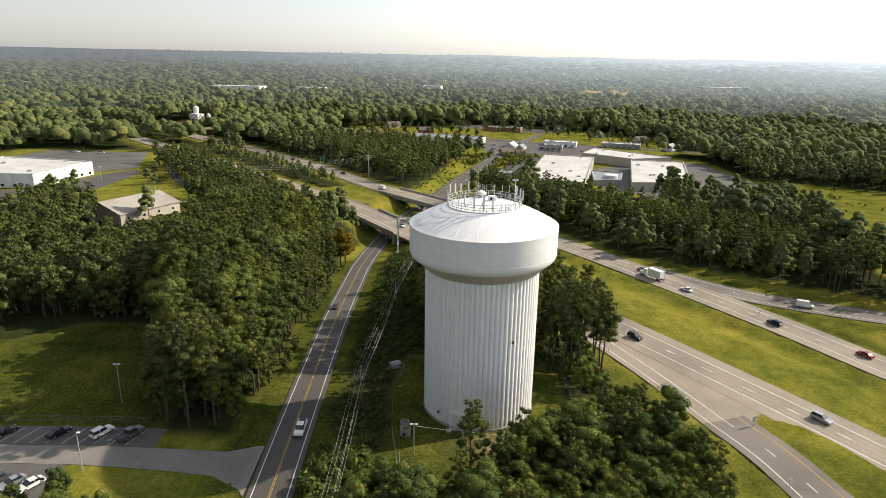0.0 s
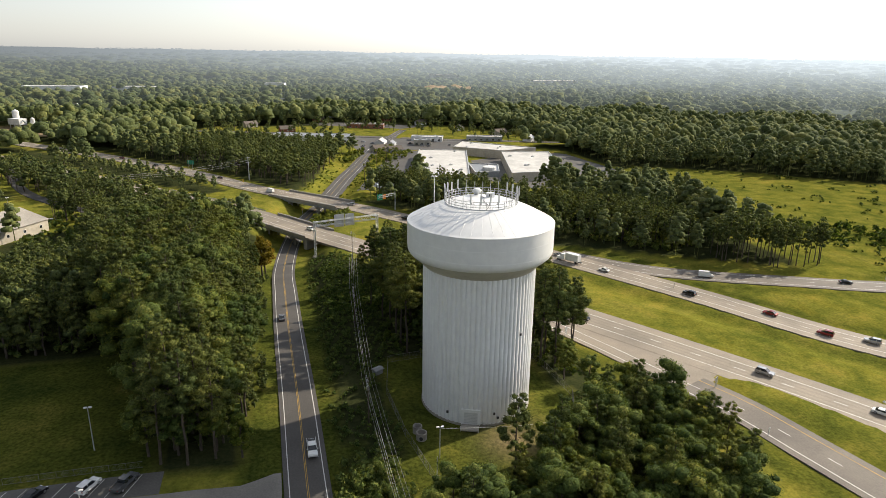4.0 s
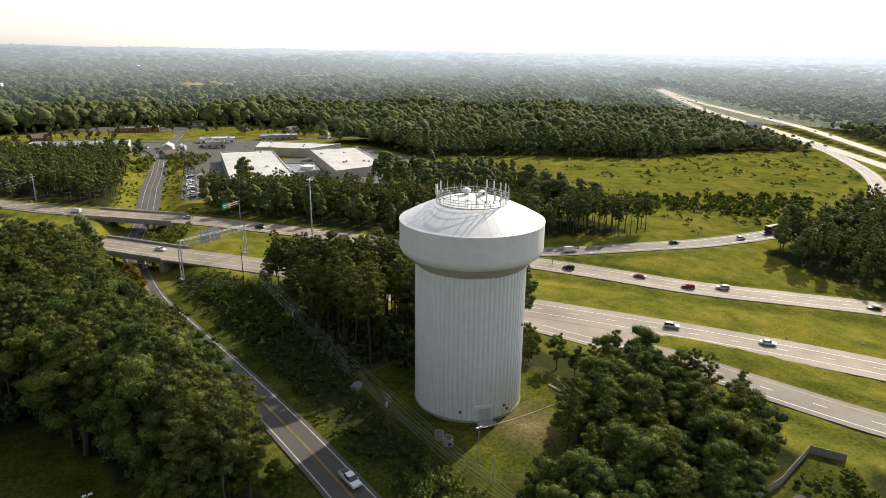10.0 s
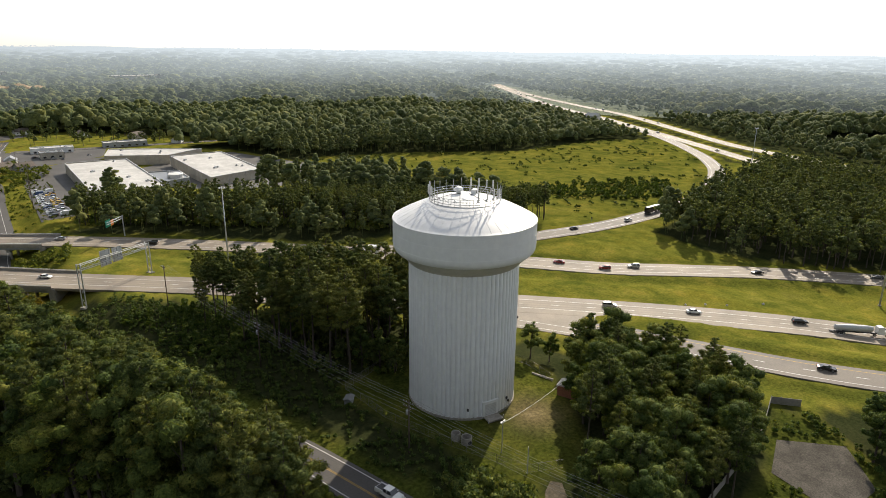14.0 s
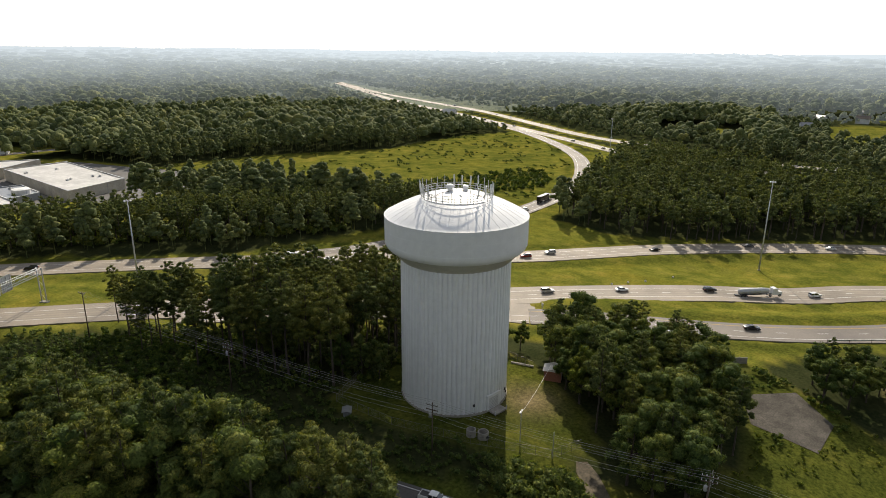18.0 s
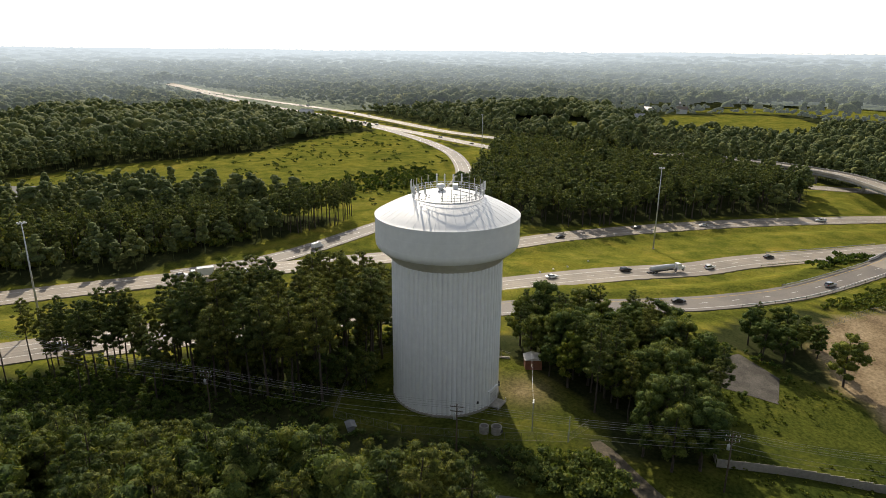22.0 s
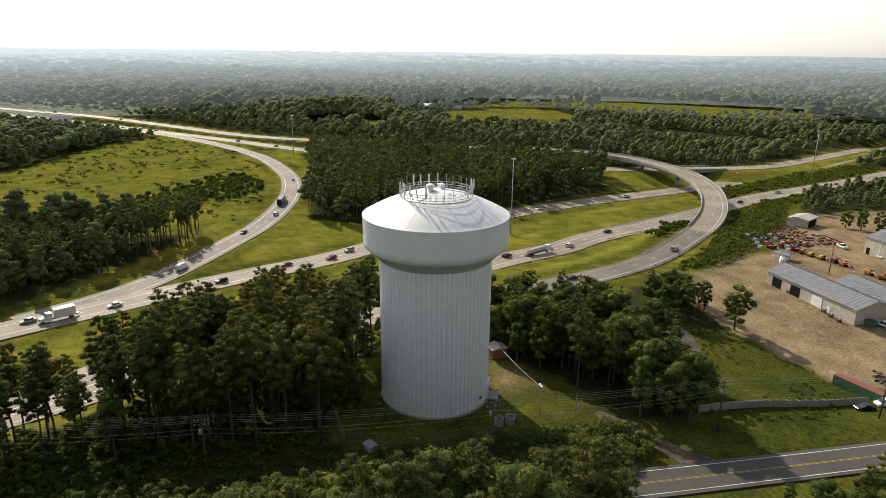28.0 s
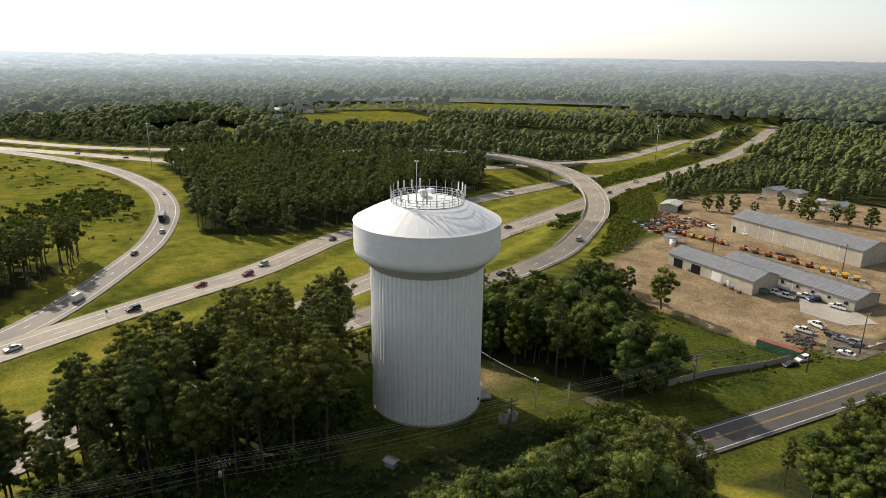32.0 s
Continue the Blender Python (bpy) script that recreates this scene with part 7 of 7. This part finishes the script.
TRAFFIC = [("local_road", -40, -12, 1.7, "pickup", "white", True), ("local_road", -41, 62, -1.7, "sedan", "grey", False),
           ("near_carriageway", 51, 45, 1.8, "suv", "black"), ("near_carriageway", 92, -24, -1.8, "sedan", "white"), ("near_carriageway", 80, -2, -1.8, "suv", "silver"), ("near_carriageway", 110, -52, -1.8, "suv", "black"),
           ("near_carriageway", 131, -86, 1.8, "suv", "white"), ("near_carriageway", 150, -115, -1.8, "sedan", "black"), ("near_carriageway", 10, 110, 1.8, "sedan", "silver"), ("near_carriageway", -30, 168, -1.8, "sedan", "white"),
           ("near_carriageway", -75, 230, 1.8, "sedan", "black"), ("near_carriageway", -90, 248, 1.8, "suv", "silver"), ("near_carriageway", 205, -226, 1.8, "suv", "black"), ("near_carriageway", 232, -276, -1.8, "pickup", "white"),
           ("near_carriageway", 262, -345, 1.8, "sedan", "grey"),
           ("far_carriageway", 83, 92, 1.8, "sedan", "white", True), ("far_carriageway", 70, 113, -1.8, "sedan", "silver", True), ("far_carriageway", 100, 62, 1.8, "suv", "black", True), ("far_carriageway", 113, 38, -1.8, "sedan", "red", True),
           ("far_carriageway", 121, 22, 1.8, "suv", "red", True), ("far_carriageway", 128, 12, -1.8, "suv", "silver", True), ("far_carriageway", 165, -26, 1.8, "sedan", "black", True), ("far_carriageway", 190, -65, -1.8, "sedan", "grey", True),
           ("far_carriageway", 205, -98, 1.8, "sedan", "white", True), ("far_carriageway", -5, 216, -1.8, "sedan", "silver", True), ("far_carriageway", -45, 262, 1.8, "van", "white", True), ("far_carriageway", -80, 310, -1.8, "sedan", "black", True),
           ("far_carriageway", -125, 370, 1.8, "suv", "grey", True), ("far_carriageway", -160, 410, -1.8, "sedan", "red", True), ("far_carriageway", 22, 186, 1.8, "suv", "black", True), ("far_carriageway", 226, -160, 1.8, "pickup", "white", True),
           ("entry_ramp", 120, 79, 1.5, "van", "white"), ("entry_ramp", 200, 48, 1.5, "suv", "white"), ("entry_ramp", 165, 58, -1.5, "sedan", "black"), ("entry_ramp", 300, 40, 1.5, "sedan", "silver"), ("flyover_ramp", 100, -118, 1.7, "suv", "silver"),
           ("flyover_ramp", 73, -66, -1.7, "sedan", "black")]
for row in TRAFFIC:
    drive(*row)
ft = random.Random(5)
for k in range(22):
    way = ft.choice(["far_freeway_inner", "far_freeway_outer"])
    L = WAYS[way][0]
    p = L[int(len(L) * ft.uniform(0.3, 0.85))]
    drive(way, p[0], p[1], ft.choice([-1.8, 1.8]), ft.choice(["sedan", "suv", "van"]), ft.choice(["white", "black", "silver", "grey"]), way.endswith("outer"))
PARKED = [("sedan", "black", -98, -18, 60), ("sedan", "black", -87, -18, 60), ("suv", "white", -78.3, -17.6, 62), ("pickup", "grey", -72.2, -18, 62), ("sedan", "grey", -90, -33, 240), ("sedan", "silver", -86.6, -33.6, 240), ("sedan", "white", -83, -34, 240), ("sedan", "black", -94, -33, 240),
          ("pickup", "white", 18, -143.5, 20), ("pickup", "white", 14, -144, 20), ("pickup", "white", 11, -150, 20), ("suv", "blue", 8, -150, 70), ("pickup", "white", 0, -151, 10), ("pickup", "white", -6, -132, 350), ("pickup", "white", -6.5, -125, 10), ("pickup", "white", 79, -201, 175), ("suv", "white", 102, -287, 20), ("suv", "white", 97, -289, 20), ("pickup", "white", 122, -300, 60),
          ("suv", "black", -13, -129, 355), ("sedan", "silver", -16, -128.5, 10), ("suv", "silver", -19, -129, 10), ("sedan", "grey", -22, -127, 15), ("suv", "black", -22, -120, 350), ("sedan", "white", -24, -118.5, 15),
          ("suv", "white", -19.5, -106.5, 88), ("sedan", "black", -20.5, -100, 84), ("pickup", "white", 94, -197, 170), ("pickup", "silver", 140, -290, 40), ("sedan", "white", -240, 205, 10), ("sedan", "white", -246, 206, 10), ("sedan", "black", -222, 250, 60),
          ("pickup", "white", -148, 206, 170), ("pickup", "white", -305, 385, 0), ("suv", "white", -285, 385, 0)]
NAMES = {"sedan": "car", "suv": "SUV", "pickup": "pickup truck", "van": "van"}
for kind, paint, x, y, turn in PARKED:
    vehicle(kind, paint, f"parked {paint} {NAMES[kind]} with dark windows", x, y, turn)
pk = random.Random(8)
for k in range(30):
    r = k // 15
    y = 268 + (k % 15) * 6.4
    x = 4 + 0.266 * (y - 257) + 5 + r * 6
    vehicle(pk.choice(["sedan", "suv", "van", "pickup"]), pk.choice(["white", "silver", "grey", "white", "yellow" if r else "blue"]), "parked vehicle in the storage row by the warehouse", x, y, 165)
for k in range(14):
    vehicle(pk.choice(["sedan", "suv"]), pk.choice(["white", "silver", "grey", "black"]), "parked car on a town lot", 36 + pk.random() * 90, 480 + pk.random() * 55, pk.random() * 360)


def lorry(way, x, y, off, back, trailer, label):
    line = stretch_of(WAYS[way][0], 0, length_of(WAYS[way][0]))
    i = int(np.argmin((line[:, 0] - x) ** 2 + (line[:, 1] - y) ** 2))
    d = line[i + 1, :2] - line[i - 1, :2]
    n = np.array([d[1], -d[0]]) / np.hypot(*d)
    p = line[i, :2] + n * off
    t = thing("lorry", label, "lorry", "vehicles", at=pose(p[0], p[1], line[i, 2] + 0.03, 0, 0, math.degrees(math.atan2(d[1], d[0])) + (180 if back else 0)))
    L = 12 if trailer != "box" else 6
    cabx = L / 2 + 1.6
    part("cab", side_shape([(cabx - 1.3, 0.7), (cabx - 1.3, 3.0), (cabx + 0.2, 3.1), (cabx + 0.7, 1.9), (cabx + 2.2, 1.75), (cabx + 2.3, 0.7)], 2.4, 0.9), PAINTS["white"], t, "white tractor cab")
    part("windscreen", Shape().box((cabx + 0.46, 0, 2.35), (0.4, 2.0, 0.85)), GLASS, t)
    part("chassis", Shape().box((0.8, 0, 0.85), (L + 4.5, 1.0, 0.3)), DARK_STEEL, t)
    if trailer == "tank":
        part("tank", Shape().spin([(0.01, -L / 2 - 0.5), (0.9, -L / 2), (1.05, -L / 4), (1.05, L / 4 - 0.5), (0.9, L / 2 - 1), (0.01, L / 2 - 0.6)], 18).turned(), STEEL, t, "dull metal tank")
    else:
        part("box_body", Shape().box((-0.3, 0, 2.45), (L, 2.5, 2.8)), PAINTS["white"] if trailer == "box" else PAINTS["black"], t)
    xs = [-L / 2 + 1, -L / 2 + 2.3, cabx - 2.2, cabx + 1.4] if trailer != "box" else [-L / 2 + 1, cabx + 1.4]
    for x_ in xs:
        for k in (-1, 1):
            w = part("wheel", Shape().tube((x_, k * 0.85, 0.5), (x_, k * 1.22, 0.5), 0.5, n=14), BLACK_RUBBER, t)
            part("rim", Shape().tube((x_, k * 1.2, 0.5), (x_, k * 1.25, 0.5), 0.28, n=10), CHROME, w)


def turned(self):
    """Lays a spun shape along x at lorry height."""
    self.v = [(z, y, x + 2.1) for x, y, z in self.v]
    return self


Shape.turned = turned
lorry("near_carriageway", 118, -66, 1.8, False, "tank", "tanker lorry with a dull metal tank")
lorry("far_carriageway", 74, 106, 1.8, True, "box", "white box lorry on the far carriageway")
lorry("entry_ramp", 226, 43, -1.4, False, "long", "semi-trailer lorry with a dark box on the ramp")


# ---- the machinery yard ----
def container(x, y, turn, paint, label):
    t = thing("shipping_container", label, "container", at=pose(x, y, gz(x, y), 0, 0, turn))
    part("body", Shape().box((0, 0, 1.3), (12.1, 2.4, 2.55)), PAINTS[paint], t)
    for k in range(24):
        for s in (-1, 1):
            part("corrugation", Shape().box((-5.8 + 0.5 * k, s * 1.22, 1.3), (0.22, 0.06, 2.4)), PAINTS[paint], t)
    part("roof_sheet", Shape().box((0, 0, 2.6), (12.0, 2.3, 0.06)), RED_PAINT, t, "rust-red roof")


container(-12.5, -106, 196, "green", "green corrugated container with a rusty red roof")


def excavator(x, y, turn, paint, label, raised=1.0):
    t = thing("excavator", label, "machine", "yard machines", at=pose(x, y, gz(x, y), 0, 0, turn) @ Matrix.Scale(0.78, 4))
    for s in (-1, 1):
        part("track", Shape().box((0, s * 1.0, 0.45), (3.4, 0.55, 0.8), 0, 0.9), BLACK_RUBBER, t)
    part("house", Shape().box((-0.5, 0, 1.5), (2.8, 2.2, 1.2), 0, 0.93), PAINTS[paint], t)
    c = part("cab", Shape().box((0.6, 0.65, 2.1), (1.3, 0.9, 1.5), 0, 0.9), GLASS, t)
    part("cab_roof", Shape().box((0.6, 0.65, 2.9), (1.3, 0.95, 0.1)), PAINTS[paint], c)
    e = (3.4, 0, 2.0 + 2.2 * raised)
    b = part("boom", Shape().tube((0.8, -0.2, 1.7), e, 0.28, 0.2, 6), PAINTS[paint], t)
    part("stick", Shape().tube(e, (5.2, 0, 0.9 + 1.2 * raised), 0.2, 0.14, 6), PAINTS[paint], b)
    part("bucket", Shape().box((5.3, 0, 0.7 + 1.1 * raised), (0.8, 0.8, 0.7), 0, 0.7), DARK_STEEL, b)


def crane(x, y, turn, paint, label):
    t = thing("boom_lift", label, "machine", "yard machines", at=pose(x, y, gz(x, y), 0, 0, turn))
    part("base", Shape().box((0, 0, 0.9), (3.6, 2.3, 0.9)), PAINTS[paint], t)
    for a in (-1.2, 1.2):
        for s in (-1, 1):
            part("wheel", Shape().tube((a, s * 0.9, 0.5), (a, s * 1.3, 0.5), 0.5, n=12), BLACK_RUBBER, t)
    b = part("boom", Shape().tube((-1.4, 0, 1.4), (7, 0, 3.2), 0.25, 0.2, 6), PAINTS[paint], t)
    part("jib", Shape().tube((7, 0, 3.2), (9.5, 0, 2.4), 0.12, n=5), PAINTS[paint], b)
    part("basket", Shape().box((9.8, 0, 2.5), (0.9, 1.6, 1.0)), STEEL, b)


yr = random.Random(3)
for k in range(9):
    crane(116 - 6.0 * (k % 5), -184 + 11 * (k // 5) + 2.5 * (k % 5), 120 + yr.uniform(-12, 12), yr.choice(["orange", "red", "orange", "blue"]), "boom lift stored in a row in the dusty yard")
for k in range(7):
    excavator(98 - 4.5 * k, -171 - 1.1 * k + yr.uniform(-1, 1), 160 + yr.uniform(-25, 25), ["red", "red", "orange", "yellow", "yellow", "red", "orange"][k], "small excavator parked in the yard's machine row", yr.uniform(0.4, 1.1))
for k in range(6):
    excavator(60 - 5.5 * k, -178 - 0.9 * k, 200 + yr.uniform(-20, 20), "orange", "small orange excavator parked behind the workshop", yr.uniform(0.1, 0.5))
for k in range(4):
    crane(27 - 4 * k, -183 - 0.7 * k, 130, "yellow", "yellow boom lift behind the workshop")
crane(98, -199, 30, "red", "red boom lift in the middle of the yard")
for k in range(3):
    excavator(100 + 5 * k, -182, 30, "yellow", "yellow digger beside the boom lifts", 0.5)
sc = Shape()
for k in range(260):
    x, y = 108 + yr.uniform(-10, 28), -186 + yr.uniform(-16, 10)
    sc.box((x, y, gz(x, y) + 0.4), (yr.uniform(0.4, 2.2), yr.uniform(0.3, 1.0), yr.uniform(0.4, 1.1)), yr.uniform(0, 3))
tagged(part("scrap_heap", sc, surface("rusty_scrap", (0.06, 0.05, 0.05), (0.30, 0.13, 0.07), 0.8, 0.8)), "low heaps of rusty scrap and machine parts", "scrap", kind="stuff")
tagged(part("timber_pile", Shape().box((48, -188, gz(48, -188) + 0.3), (7, 3, 0.5), 0.4).box((47.5, -188, gz(48, -188) + 0.7), (6.4, 2.4, 0.4), 0.42), WOOD_POLE), "stack of brown timber on bare earth", "timber")


def dumpster(x, y, turn, paint, label):
    t = thing("dumpster", label, "dumpster", at=pose(x, y, gz(x, y), 0, 0, turn))
    part("body", Shape().box((0, 0, 0.9), (5.0, 2.2, 1.6), 0, 1.06), PAINTS[paint], t)
    part("rim", Shape().box((0, 0, 1.72), (5.4, 2.45, 0.12)), PAINTS[paint], t)
    part("load", Shape().box((0, 0, 1.8), (4.8, 1.9, 0.1)), DARK_STEEL, t)
    for k in range(-2, 3):
        for s in (-1, 1):
            part("rib", Shape().box((k * 1.1, s * 1.16, 0.95), (0.14, 0.1, 1.5)), PAINTS[paint], t)


def liquid_tank(x, y, turn, r, L, label):
    t = thing("liquid_tank", label, "tank", at=pose(x, y, gz(x, y), 0, 0, turn))
    sh = Shape().spin([(0.01, -L / 2 - 0.3), (r * 0.8, -L / 2 - 0.15), (r, -L / 2 + 0.2), (r, L / 2 - 0.2), (r * 0.8, L / 2 + 0.15), (0.01, L / 2 + 0.3)], 16)
    sh.v = [(z, y_, x_ + r + 0.35) for x_, y_, z in sh.v]
    part("shell", sh, WHITE_WALL, t, smooth=True)
    for k in (-0.3, 0.3):
        part("saddle", Shape().box((k * L, 0, 0.35), (0.3, r * 1.5, 0.75)), DARK_STEEL, t)


dumpster(21, -140, 10, "green", "dark green open dumpster against the workshop gable")
liquid_tank(19, -149.5, 0, 0.9, 3.4, "white horizontal tank beside the workshop wall")
for x, y in ((77.5, -154.5), (79.6, -156)):
    t = thing("drum_tank", "upright white plastic tank in the yard", "tank", "plastic tanks", at=pose(x, y, gz(x, y)))
    part("shell", Shape().spin([(1.0, 0), (1.05, 0.1), (1.05, 1.9), (0.8, 2.2), (0.3, 2.3)], 18), WHITE_WALL, t, smooth=True)
    part("cap", Shape().spin([(0.32, 2.28), (0.32, 2.42), (0.01, 2.44)], 12), DARK_STEEL, t)
gabled("storage_hut", "small white hut beside the machine row", 83, -159, 5, 4, 2.6, 30, WHITE_WALL, METAL_ROOF, 0.2, 1, category="shed")
soil = Shape()
for k in range(60):
    x, y = -10 + yr.gauss(0, 2.4), -119 + yr.gauss(0, 2.0)
    d = math.hypot(x + 10, y + 119)
    soil.box((x, y, gz(x, y) + max(0.1, 0.9 - 0.2 * d)), (yr.uniform(1.0, 2.2), yr.uniform(0.8, 1.8), yr.uniform(0.5, 1.0)), yr.uniform(0, 3), 0.55)
tagged(part("soil_heap", soil, BARK), "dark heap of soil and mulch by the container", "soil heap", kind="stuff")
for x, y in ((31, -133.2), (27.5, -132.8), (24, -132.6), (48, -133.8)):
    p = thing("pallet_stack", "stack of pallets and goods against the workshop", "pallets", "pallet stacks", at=pose(x, y, gz(x, y), 0, 0, 183))
    for k in range(4):
        part("pallet", Shape().box((0, 0, 0.08 + 0.2 * k), (1.2, 1.0, 0.14), 0.05 * k), WOOD_POLE, p)
    part("load", Shape().box((0.05, 0, 1.15), (1.0, 0.85, 0.6), 0.1, 0.95), GREY_WALL, p)
def stall_lines():
    for k in range(22):
        x = -137 + 3.2 * k
        s = ribbon(np.array([(x, -15.4, gz(x, -15.4)), (x - 2.2, -21.2, gz(x - 2.2, -21.2))]), -0.06, 0.06, 0.15)
        l = part("stall_line", s, LINE_WHITE)
        tagged(l, "thin white painted line between parking stalls", "road marking", "parking stall lines")


stall_lines()
